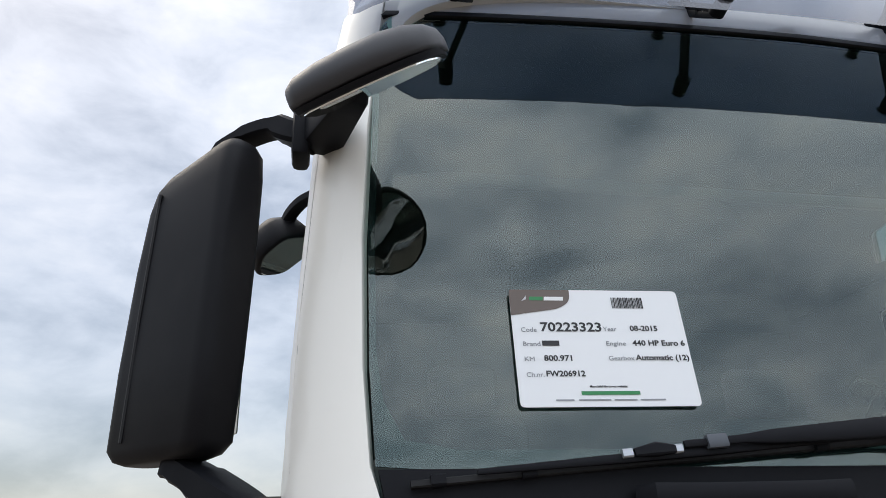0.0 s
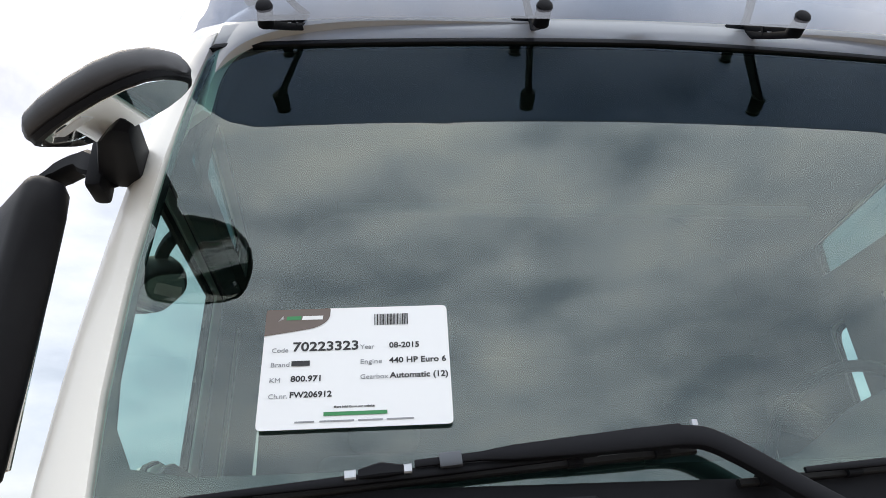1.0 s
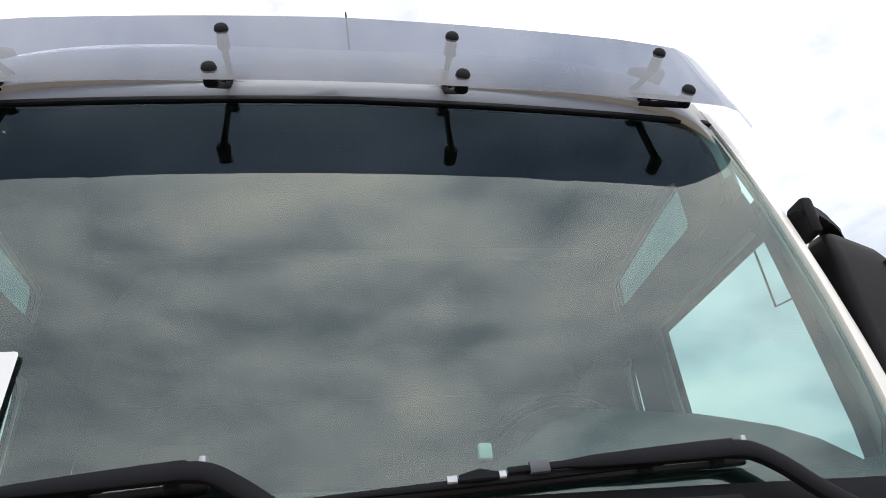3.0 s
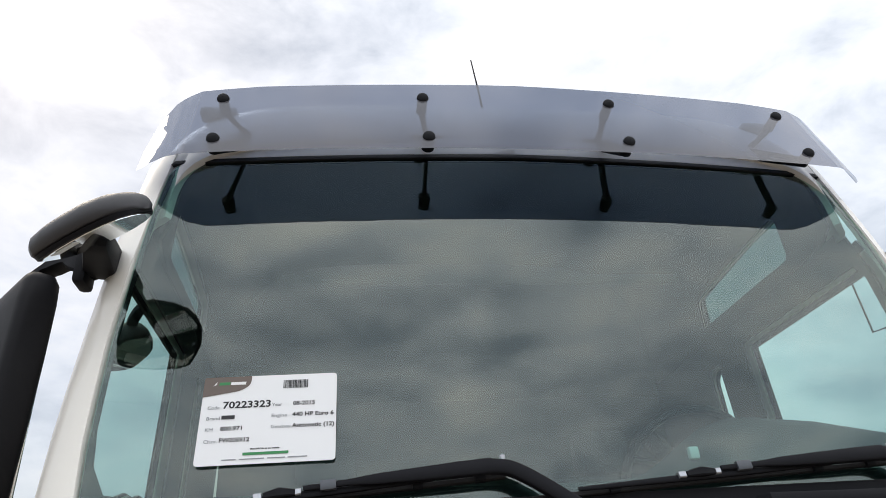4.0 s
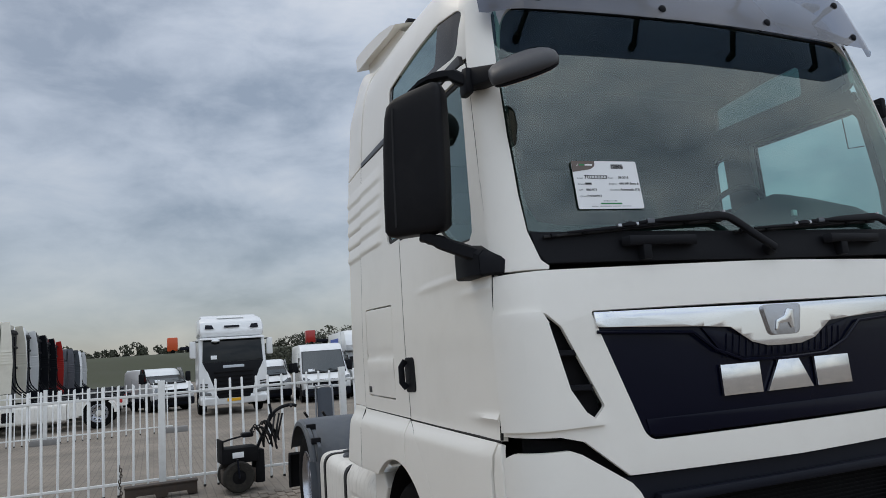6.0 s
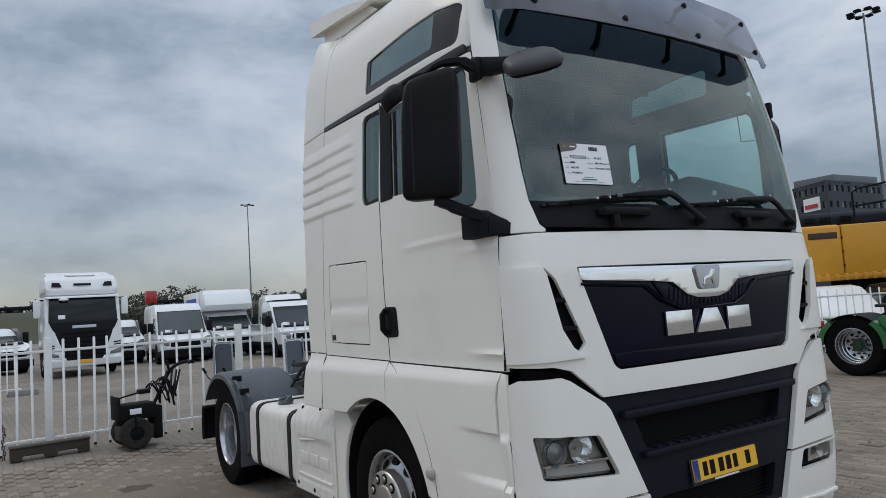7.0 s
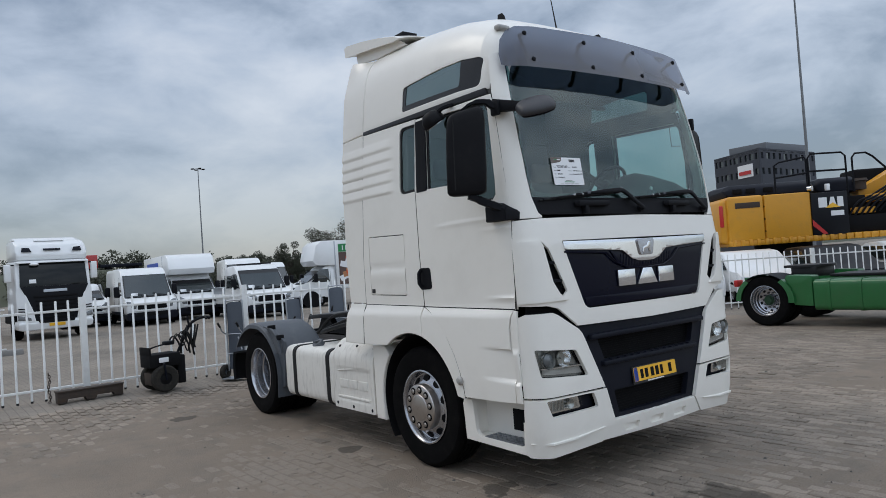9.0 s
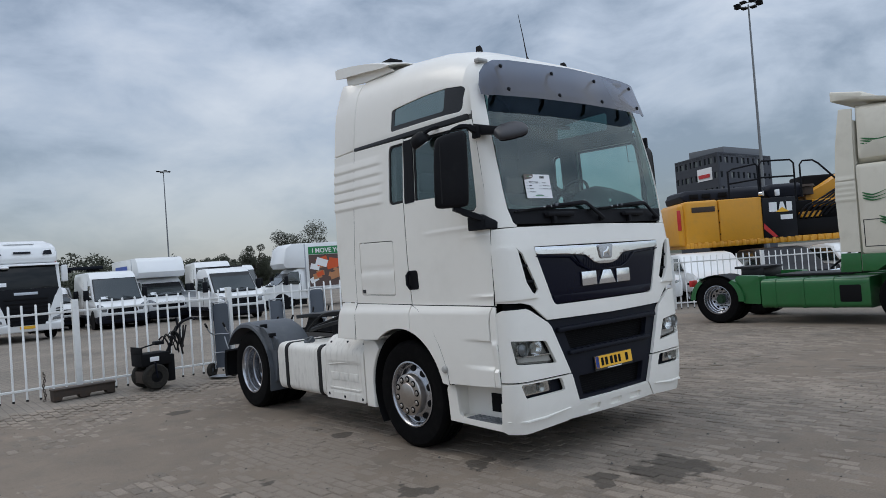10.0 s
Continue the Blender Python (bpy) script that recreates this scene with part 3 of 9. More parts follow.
part("grille_mesh", bm, GLOSSY, grille)
bm = bm_new()
tube(bm, [plan(s, z, 0.002) for s, z in [(-0.87, 1.70), (-0.45, 1.675), (-0.35, 1.60), (-0.22, 1.552), (0.0, 1.545), (0.22, 1.552), (0.35, 1.60), (0.45, 1.675), (0.87, 1.70)]], 0.007, 6)
part("grille_crease", bm, GLOSSY, grille)
bm = bm_new()
shield = rounded([(-0.105, 1.765), (0.105, 1.765), (0.075, 1.64), (-0.075, 1.64)], 0.025)
sheet(bm, shield, (), front(0.018), (0.05, 0.05), 0.02, 0.006, (0, 1, 0), 3)
shield_ob = part("emblem", bm, STEEL, grille, "plain chrome shield-shaped emblem")
bm = bm_new()
sheet(bm, rounded([(-0.055, 1.66), (-0.045, 1.70), (0.0, 1.715), (0.02, 1.745), (0.05, 1.74), (0.045, 1.665), (0.03, 1.665), (0.02, 1.69), (-0.03, 1.685), (-0.04, 1.66)], 0.006), (), front(0.023), (0, 0), 0.004, 0.001, (0, 1, 0))
part("emblem_relief", bm, CHROME, shield_ob)
for pts in ([(-0.345, 1.42), (-0.345, 1.54), (-0.15, 1.54), (-0.15, 1.42)], [(-0.125, 1.42), (-0.05, 1.54), (0.06, 1.54), (0.12, 1.42)], [(0.145, 1.42), (0.145, 1.54), (0.345, 1.54), (0.345, 1.42)]):
    bm = bm_new()
    sheet(bm, pts, (), front(0.006), (0, 0), 0.012, 0.003, (0, 1, 0))
    part("badge_shape", bm, CHROME, grille, "plain chrome badge block")
bm = bm_new()
sheet(bm, [(-0.70, 1.365), (0.70, 1.365), (0.69, 1.31), (0.60, 1.30), (-0.60, 1.30), (-0.69, 1.31)], (), front(-0.006), (0.1, 0), 0.006, 0.002, (0, 1, 0))
part("grille_lower_lip", bm, GLOSSY, grille)

# lower front: black frame, slats, plate
bm = bm_new()
sheet(bm, both([(0.0, 1.16), (0.80, 1.165), (0.66, 0.85), (0.52, 0.465), (0.0, 0.46)]), [rounded([(-0.60, 1.055), (0.60, 1.055), (0.54, 0.90), (-0.54, 0.90)], 0.02), rounded([(-0.47, 0.665), (0.47, 0.665), (0.42, 0.49), (-0.42, 0.49)], 0.02)],
      front(-0.03), (0.1, 0.08), 0.05, 0.012, (0, 1, 0), 3)
lower = part("lower_grille", bm, SLATE, truck, "dark grey lower grille frame")
bm = bm_new()
box(bm, (-0.72, 0.12, 0.46), (0.72, 0.14, 1.30))
part("grille_backing", bm, NEARBLACK, lower)
for lo, hi in ((0.90, 1.06), (0.48, 0.67)):
    bm = bm_new()
    for i in range(11):
        bar(bm, [(-0.60, 0.085, lo + (hi - lo) * i / 10), (0.60, 0.085, lo + (hi - lo) * i / 10)], 0.005, 0.004)
    for i in range(41):
        bar(bm, [(-0.60 + 0.03 * i, 0.088, lo), (-0.60 + 0.03 * i, 0.088, hi)], 0.004, 0.004)
    part("grille_net", bm, NEARBLACK, lower)
bm = bm_new()
box(bm, (-0.58, 0.012, 0.86), (0.58, 0.08, 0.895), 0.01)
for i in range(13):
    box(bm, (-0.49 + i * 0.08, 0.020, 0.885), (-0.475 + i * 0.08, 0.075, 0.903), 0.003)
part("plate_ledge", bm, SLATE, lower)
bm = bm_new()
box(bm, (-0.70, 0.012, 1.06), (0.70, 0.06, 1.10), 0.012)
part("upper_bar", bm, SLATE, lower)
plate_m = Matrix.Translation((0, 0.018, 0.741)) @ pose(0, 0, 0, 84, 0, 0)
bm = bm_new()
prism(bm, rounded([(-0.272, -0.066), (0.272, -0.066), (0.272, 0.062), (-0.272, 0.062)], 0.008), 0.004, plate_m @ Matrix.Translation((0, 0, -0.006)), 0.0015)
plate = part("number_plate_holder", bm, INK, truck)
bm = bm_new()
prism(bm, rounded([(-0.262, -0.048), (0.262, -0.048), (0.262, 0.056), (-0.262, 0.056)], 0.008), 0.004, plate_m @ Matrix.Translation((0, 0, 0.0)), 0.001)
part("number_plate", bm, YPLATE, plate, "yellow plate with plain dark bars")
bm = bm_new()
prism(bm, [(-0.26, -0.046), (-0.215, -0.046), (-0.215, 0.054), (-0.26, 0.054)], 0.001, plate_m @ Matrix.Translation((0, 0, 0.004)))
part("plate_blue_end", bm, BLUE, plate)
for a, b in ((-0.185, -0.15), (-0.13, -0.092), (-0.06, -0.02), (0.0, 0.04), (0.06, 0.095), (0.165, 0.205)):
    bm = bm_new()
    prism(bm, [(a, -0.03), (b, -0.03), (b, 0.038), (a, 0.038)], 0.002, plate_m @ Matrix.Translation((0, 0, 0.005)))
    part("plate_bar", bm, NEARBLACK, plate)
bm = bm_new()
prism(bm, [(-0.10, -0.062), (0.10, -0.062), (0.10, -0.053), (-0.10, -0.053)], 0.001, plate_m @ Matrix.Translation((0, 0, -0.002)))
part("plate_caption", bm, WHITEPRINT, plate)

# bumper corners with lamps, lower spoiler
LAMP = rounded([(1.20, 1.045), (0.85, 1.012), (0.75, 0.82), (1.165, 0.852)], 0.02)
FOG = rounded([(1.145, 0.693), (0.715, 0.693), (0.672, 0.585), (1.10, 0.575)], 0.02)
for g in (1, -1):
    flip = lambda pts: [(g * a, b) for a, b in pts]
    bm = bm_new()
    sheet(bm, flip([(1.302, 0.715), (1.302, 1.225), (1.285, 1.268), (1.24, 1.286), (1.03, 1.286), (0.985, 1.268), (0.80, 1.15), (0.77, 1.115), (0.595, 0.715)]), [flip(LAMP)], front(0.004), (0.045, 0.08), 0.03, 0.011, (0, 1, 0), 4)
    up_b = part("bumper_corner", bm, WHITE, truck)
    bm = bm_new()
    sheet(bm, flip([(1.302, 0.33), (1.302, 0.703), (0.585, 0.703), (0.505, 0.462), (0.62, 0.322), (1.08, 0.292), (1.24, 0.30)]), [flip(FOG)], front(0.004), (0.045, 0.08), 0.03, 0.014, (0, 1, 0), 4)
    lo_b = part("bumper_lower_corner", bm, WHITE, truck)
    bm = bm_new()
    bar(bm, [plan(g * 1.25, 0.40, 0.006), plan(g * 1.1, 0.395, 0.012), plan(g * 0.9, 0.40, 0.012), plan(g * 0.62, 0.43, 0.004)], 0.02, [0.004, 0.018, 0.018, 0.004])
    part("bumper_crease", bm, WHITE, lo_b)
    # headlamp
    bm = bm_new()
    sheet(bm, flip(LAMP), (), front(-0.06), (0.1, 0.1), 0.02, 0, (0, 1, 0))
    hl = part("headlamp", bm, LAMPBODY, truck, "clear headlamp with chrome reflectors")
    bm = bm_new()
    sheet(bm, flip([(1.17, 1.02), (0.87, 0.995), (0.80, 0.905), (1.15, 0.915)]), (), front(-0.05), (0.05, 0.05), 0.004, 0, (0, 1, 0))
    part("reflector_panel", bm, LAMPBODY, hl)
    for s0, rr in ((1.095, 0.062), (0.955, 0.066)):
        bm = bm_new()
        c = Vector(plan(g * s0, 0.965, -0.02))
        m = Matrix.Translation(c) @ pose(0, 0, 0, 0, 0, 90)
        lathe(bm, [(rr, -0.012), (rr * 0.93, 0.0), (rr * 0.6, 0.035), (rr * 0.25, 0.05), (0.001, 0.052)], m, 24)
        part("lamp_bowl", bm, LAMPBODY if s0 > 1 else REFLECTOR, hl)
        bm = bm_new()
        if s0 > 1:
            lathe(bm, [(rr * 0.80, 0.012), (rr * 0.74, -0.002), (rr * 0.5, -0.012), (0.001, -0.017)], m, 20)
            part("projector_lens", bm, PROJECTOR, hl, "dark grey projector lens")
        else:
            cyl(bm, c + Vector((0, 0.05, 0)), c + Vector((0, 0.012, 0)), 0.010, 0.008, 10)
            part("bulb", bm, LAMPBODY, hl)
    bm = bm_new()
    sheet(bm, flip([(1.15, 0.90), (0.80, 0.893), (0.775, 0.84), (1.145, 0.868)]), (), front(-0.035), (0.05, 0.05), 0.01, 0.003, (0, 1, 0))
    part("indicator", bm, CLEARPL, hl)
    bm = bm_new()
    bar(bm, [plan(g * 1.16, 0.908, -0.026), plan(g * 0.98, 0.902, -0.026), plan(g * 0.79, 0.897, -0.026)], 0.012, 0.012)
    part("lamp_divider", bm, CHROME, hl)
    bm = bm_new()
    sheet(bm, flip(LAMP), (), front(-0.004), (0.06, 0.06), 0, 0, (0, 1, 0))
    lens = part("lens", bm, LAMPGLASS, hl)
    lens.visible_shadow = False
    # fog lamp
    bm = bm_new()
    sheet(bm, flip(FOG), (), front(-0.05), (0.1, 0.1), 0.01, 0, (0, 1, 0))
    fl = part("fog_lamp", bm, SLATE, truck, "fog lamp in a dark recess")
    bm = bm_new()
    sheet(bm, flip(rounded([(1.13, 0.684), (0.84, 0.684), (0.82, 0.602), (1.09, 0.598)], 0.015)), (), front(-0.03), (0.05, 0.05), 0.01, 0, (0, 1, 0))
    part("fog_reflector", bm, REFLECTOR, fl)
    bm = bm_new()
    m = Matrix.Translation(plan(g * 0.93, 0.645, -0.016)) @ pose(0, 0, 0, 0, 0, 90)
    lathe(bm, [(0.036, -0.006), (0.03, 0.0), (0.001, 0.02)], m, 20)
    part("fog_bowl", bm, LAMPBODY, fl)
    for k in range(9):
        bm = bm_new()
        bar(bm, [plan(g * (0.985 + 0.013 * k), 0.612, -0.022), plan(g * (0.985 + 0.013 * k), 0.674, -0.022)], 0.006, 0.005)
        part("fog_rib", bm, LAMPBODY, fl)
    bm = bm_new()
    sheet(bm, flip(rounded([(1.13, 0.684), (0.84, 0.684), (0.82, 0.602), (1.09, 0.598)], 0.015)), (), front(-0.006), (0.05, 0.05), 0, 0, (0, 1, 0))
    lens = part("fog_lens", bm, LAMPGLASS, fl)
    lens.visible_shadow = False
    # gap filler behind the corner
    bm = bm_new()
    sheet(bm, flip([(1.27, 0.40), (1.27, 1.33), (0.80, 1.30), (0.45, 0.45)]), (), front(-0.075), (0.06, 0.2), 0.01, 0, (0, 1, 0))
    part("bumper_backing", bm, NEARBLACK, up_b)
bm = bm_new()
slots = [rounded([(c - 0.085, 0.405), (c + 0.085, 0.405), (c + 0.075, 0.35), (c - 0.075, 0.35)], 0.014) for c in (-0.30, 0.0, 0.30)]
sheet(bm, both([(0.0, 0.458), (0.50, 0.458), (0.61, 0.325), (0.0, 0.318)]), slots, front(-0.002), (0.08, 0.05), 0.04, 0.012, (0, 1, 0), 3)
spoiler = part("front_spoiler", bm, WHITE, truck)
bm = bm_new()
sheet(bm, both([(0.0, 0.44), (0.48, 0.44), (0.55, 0.335), (0.0, 0.33)]), (), front(-0.028), (0.2, 0.2), 0.006, 0, (0, 1, 0))
part("spoiler_slot_back", bm, WHITE, spoiler)

# A pillars
for g in (1, -1):
    outer = [(round_at(y, z) - 0.004, z) for y, z in ((0.217, 1.947), (0.24, 2.1), (0.275, 2.35), (0.315, 2.6), (0.345, 2.76), (0.37, 2.88), (0.40, 3.05), (0.42, 3.165))]
    inner = [(1.048, 3.19), (1.07, 3.0), (1.093, 2.75), (1.103, 2.5), (1.10, 2.25), (1.088, 2.10), (1.05, 1.985), (1.02, 1.962), (1.022, 1.95)]
    bm = bm_new()
    sheet(bm, [(g * a, b) for a, b in outer + inner], (), front(), (0.03, 0.1), 0.03, 0.008, (0, 1, 0), 3)
    part("windscreen_pillar", bm, WHITE, truck)

# windscreen, border and the black strip below it
GLASS = [(0.0, 3.143), (0.9, 3.133), (1.035, 3.123), (1.06, 3.08), (1.08, 2.9), (1.093, 2.5), (1.09, 2.25), (1.08, 2.10), (0.9, 2.085), (0.0, 2.08)]
CLEAR = [(0.0, 3.132), (0.9, 3.122), (1.025, 3.11), (1.046, 3.07), (1.066, 2.9), (1.081, 2.5), (1.079, 2.28), (1.068, 2.20), (1.035, 2.138), (0.95, 2.122), (0.0, 2.112)]
bm = bm_new()
sheet(bm, both(GLASS), (), front(-0.006), (0.05, 0.08), 0, 0, (0, 1, 0))
screen = part("windscreen", bm, SCREEN, truck, "large tinted windscreen")
bm = bm_new()
sheet(bm, both(GLASS), [both(CLEAR)], front(-0.010), (0.08, 0.12), 0.004, 0, (0, 1, 0))
part("windscreen_border", bm, FRIT, screen)
bm = bm_new()
sheet(bm, both([(0.0, 3.155), (1.045, 3.137), (1.058, 3.122), (0.0, 3.139)]), (), front(0.001), (0.06, 0.05), 0.02, 0.004, (0, 1, 0))
part("top_seal", bm, RUBBER, screen)
bm = bm_new()
sheet(bm, both([(0.0, 3.235), (1.04, 3.22), (1.05, 3.139), (0.0, 3.157)]), (), front(0.0), (0.06, 0.05), 0.02, 0.003, (0, 1, 0))
part("roof_header", bm, WHITE, truck)
bm = bm_new()
sheet(bm, both([(0.0, 2.085), (1.075, 2.095), (1.06, 2.02), (1.03, 1.972), (0.0, 1.962)]), (), front(0.0), (0.06, 0.05), 0.02, 0.005, (0, 1, 0))
cowl = part("wiper_cowl", bm, BLACK, truck, "matt black strip below the windscreen")
for c in (-0.53, 0.52):
    bm = bm_new()
    n = [plan(c + d, 2.045, o) for d, o in ((-0.165, 0.01), (-0.15, 0.03), (-0.08, 0.036), (0.08, 0.036), (0.15, 0.03), (0.165, 0.01))]
    bar(bm, n, [0.024, 0.03, 0.03, 0.03, 0.03, 0.024], [0.034, 0.04, 0.036, 0.036, 0.04, 0.034])
    box(bm, Vector(plan(c - 0.08, 2.0, 0.02)) - Vector((0.02, 0.02, 0.03)), Vector(plan(c - 0.08, 2.0, 0.02)) + Vector((0.02, 0.03, 0.04)), 0.006)
    h = part("grab_handle", bm, BLACK, cowl)
for piv, elbow, tip in (((0.02, 2.003), (-0.235, 2.146), (-1.015, 2.092)), ((0.93, 2.003), (0.685, 2.145), (-0.135, 2.098))):
    w = part("wiper_pivot", (lambda b: (cyl(b, plan(piv[0], piv[1], -0.01), plan(piv[0], piv[1], 0.046), 0.028, 0.022, 14), b)[1])(bm_new()), BLACK, truck, "black windscreen wiper")

    def on(k, dz=0.0, out=0.04):
        return plan(elbow[0] + (tip[0] - elbow[0]) * k, elbow[1] + (tip[1] - elbow[1]) * k + dz, out)

    # bent arm from the pivot up to the knuckle
    bm = bm_new()
    way = [plan(*piv, 0.044), plan(piv[0] - 0.10, piv[1] + 0.062, 0.046), plan(elbow[0] + 0.085, elbow[1] - 0.034, 0.046), plan(elbow[0] + 0.035, elbow[1] - 0.008, 0.046), plan(elbow[0] - 0.005, elbow[1] - 0.004, 0.046)]
    bar(bm, smoothed(way, 4), 0.030, 0.022, (0, -1, 0.2))
    arm = part("wiper_arm", bm, BLACK, w)
    bm = bm_new()
    cyl(bm, on(-0.03, -0.020, 0.046), on(-0.03, 0.018, 0.046), 0.006, 0.006, 8)
    part("knuckle_pin", bm, GALV, arm)
    # tapering sprung lever
    bm = bm_new()
    bar(bm, [on(k, dz, o) for k, dz, o in ((0.0, -0.002, 0.047), (0.08, -0.002, 0.047), (0.2, -0.002, 0.046), (0.32, -0.001, 0.044), (0.38, 0.0, 0.042), (0.50, 0.0, 0.038))], [0.032, 0.031, 0.027, 0.021, 0.012, 0.010], [0.02, 0.02, 0.018, 0.014, 0.008, 0.006], (0, -1, 0.2))
    part("wiper_lever", bm, BLACK, w)
    bm = bm_new()
    bar(bm, [on(0.415, 0.0, 0.042), on(0.455, 0.0, 0.041)], 0.020, 0.012, (0, -1, 0.2))
    part("lever_clip", bm, GREYPL, w)
    # blade holder with its two claws, and the rubber below
    bm = bm_new()
    bar(bm, [on(k, -0.012, 0.03) for k in (0.16, 0.3, 0.45, 0.6, 0.75, 0.9)], [0.008, 0.011, 0.014, 0.014, 0.011, 0.008], [0.006, 0.008, 0.011, 0.011, 0.008, 0.006], (0, -1, 0.2))
    part("blade_holder", bm, BLACK, w)
    bm = bm_new()
    bar(bm, [on(k, -0.020, 0.012) for k in (-0.04, 0.1, 0.3, 0.5, 0.7, 0.9, 1.02)], 0.011, 0.013, (0, -1, 0.2))
    part("wiper_blade", bm, RUBBER, w)
    for k in (0.03, 0.20, 0.80, 0.97):
        bm = bm_new()
        bar(bm, [on(k - 0.014, -0.018, 0.016), on(k + 0.014, -0.018, 0.016)], 0.017, 0.019, (0, -1, 0.2))
        part("blade_claw", bm, BLACK, w)
    # washer jet with its grey caps
    bm = bm_new()
    bar(bm, [on(0.52, -0.006, 0.036), on(0.56, -0.004, 0.04), on(0.60, -0.006, 0.036)], [0.012, 0.02, 0.012], [0.012, 0.018, 0.012], (0, -1, 0.2))
    jet = part("washer_jet", bm, BLACK, w)
    for k0, k1 in ((0.605, 0.625), (0.505, 0.52)):
        bm = bm_new()
        bar(bm, [on(k0, -0.006, 0.035), on(k1, -0.006, 0.035)], 0.013, 0.013, (0, -1, 0.2))
        part("jet_cap", bm, GALV, jet)

# sun visor on four brackets
def visor_fn(s, z):
    a = abs(s)
    return (s, 0.145 + 0.36 * (z - 3.1) + 0.045 * s * s + 3.2 * max(0.0, a - 0.96) ** 2, z)


bm = bm_new()
sheet(bm, both([(0.0, 3.405), (0.8, 3.383), (0.98, 3.362), (1.055, 3.325), (1.102, 3.255), (1.130, 3.145), (1.134, 3.062), (1.11, 3.045), (0.98, 3.035), (0.6, 3.043), (0.0, 3.047)]), (), visor_fn, (0.05, 0.06), 0, 0, (0, 1, 0))
visor = part("sun_visor", bm, VISOR, truck, "smoked acrylic sun visor")
for sx_ in (-0.91, -0.303, 0.303, 0.91):
    lean = -math.copysign(0.02 if abs(sx_) < 0.5 else 0.085, sx_)
    foot = Vector((sx_ + lean, plan(sx_ + lean, 3.225)[1] + 0.006, 3.225))
    lowp, upp = Vector(visor_fn(sx_, 3.097)) + Vector((0, 0.010, 0)), Vector(visor_fn(sx_, 3.312)) + Vector((0, 0.010, 0))
    bm = bm_new()
    knee = lowp + Vector((0, 0.028, -0.004))
    cyl(bm, lowp, knee + Vector((0, 0.006, 0)), 0.017, 0.019, 12)
    for dz, sag in ((0.012, 0.012), (-0.012, -0.014)):
        mid = knee.lerp(foot, 0.5) + Vector((0, 0, sag))
        bar(bm, [knee + Vector((0, 0, dz * 0.6)), mid, foot + Vector((0, 0, dz))], [0.020, 0.016, 0.020], [0.012, 0.010, 0.012], (1, 0, 0))
    bar(bm, [knee.lerp(foot, 0.55) + Vector((0, 0, 0.014)), knee.lerp(foot, 0.62) + Vector((0, 0, -0.014))], 0.014, 0.012, (1, 0, 0))
    arm = part("visor_bracket", bm, BLACK, visor)
    bm = bm_new()
    neck = upp + Vector((0, 0.045, -0.008))
    cyl(bm, upp, neck, 0.015, 0.017, 12)
    bar(bm, [neck, neck.lerp(foot, 0.5), foot + Vector((0, 0, 0.012))], [0.026, 0.022, 0.026], [0.018, 0.014, 0.018], (1, 0, 0))
    part("bracket_stay", bm, BLACK, arm)
    bm = bm_new()
    box(bm, foot - Vector((0.05, 0.006, 0.02)), foot + Vector((0.05, 0.016, 0.02)), 0.005)
    part("bracket_foot", bm, BLACK, arm)
    for z0 in (3.1, 3.312):
        bm = bm_new()
        c = Vector(visor_fn(sx_, z0))
        lathe(bm, [(0.001, -0.011), (0.011, -0.011), (0.017, -0.007), (0.019, 0.0), (0.012, 0.001), (0.012, 0.018), (0.001, 0.018)], Matrix.Translation(c) @ pose(0, 0, 0, -18, 0, 90), 16)
        part("visor_bolt", bm, BLACK, visor)

# doors, cab sides, lower panels
ARCH_Y, ARCH_Z, ARCH_R = 1.475, 0.52, 0.605
arc = lambda a0, a1, n=14, r=ARCH_R: [(ARCH_Y + r * math.cos(radians(a0 + (a1 - a0) * i / n)), ARCH_Z + r * math.sin(radians(a0 + (a1 - a0) * i / n))) for i in range(n + 1)]
WINDOW = [(1.165, 2.282), (0.86, 2.275), (0.78, 2.25), (0.70, 2.185), (0.62, 2.14), (0.50, 2.112), (0.385, 2.108), (0.352, 2.14), (0.352, 2.25), (0.385, 2.60), (0.402, 2.77), (0.44, 2.825), (1.165, 2.842)]
QUARTER = rounded([(1.315, 2.285), (1.558, 2.28), (1.53, 2.842), (1.30, 2.84)], [0.02, 0.07, 0.06, 0.02])
HATCH = rounded([(1.535, 1.43), (2.105, 1.44), (2.10, 1.965), (1.53, 1.95)], 0.025)


def shrink(pts, d):
    c = Vector((sum(p[0] for p in pts) / len(pts), sum(p[1] for p in pts) / len(pts)))
    w, h = max(p[0] for p in pts) - min(p[0] for p in pts), max(p[1] for p in pts) - min(p[1] for p in pts)
    return [(c.x + (p[0] - c.x) * (1 - 2 * d / w), c.y + (p[1] - c.y) * (1 - 2 * d / h)) for p in pts]


def creases(y, z):
    r = 0.0
    for zc, yb, h in ((1.985, 1.12, 0.006), (1.905, 0.56, 0.007), (1.412, 0.52, 0.014)):
        if y < yb:
            k = min(1.0, (yb - y) / 0.2)
            d = z - (zc - 0.012 * (y - 0.2))
            r += h * k * (math.exp(-(d / 0.007) ** 2) if d > 0 else math.exp(-(d / 0.020) ** 2))
    return r


def ribs(y, z):
    """Five rounded ribs, each with a sharp lower edge."""
    if not 2.31 < z < 2.79:
        return 0.0
    k = max(0.0, min(1.0, (y - 1.66) / 0.035))
    p = ((z - 2.31) / 0.096) % 1.0
    return 0.0105 * k * (p / 0.22 if p < 0.22 else ((1 - p) / 0.78) ** 0.7)


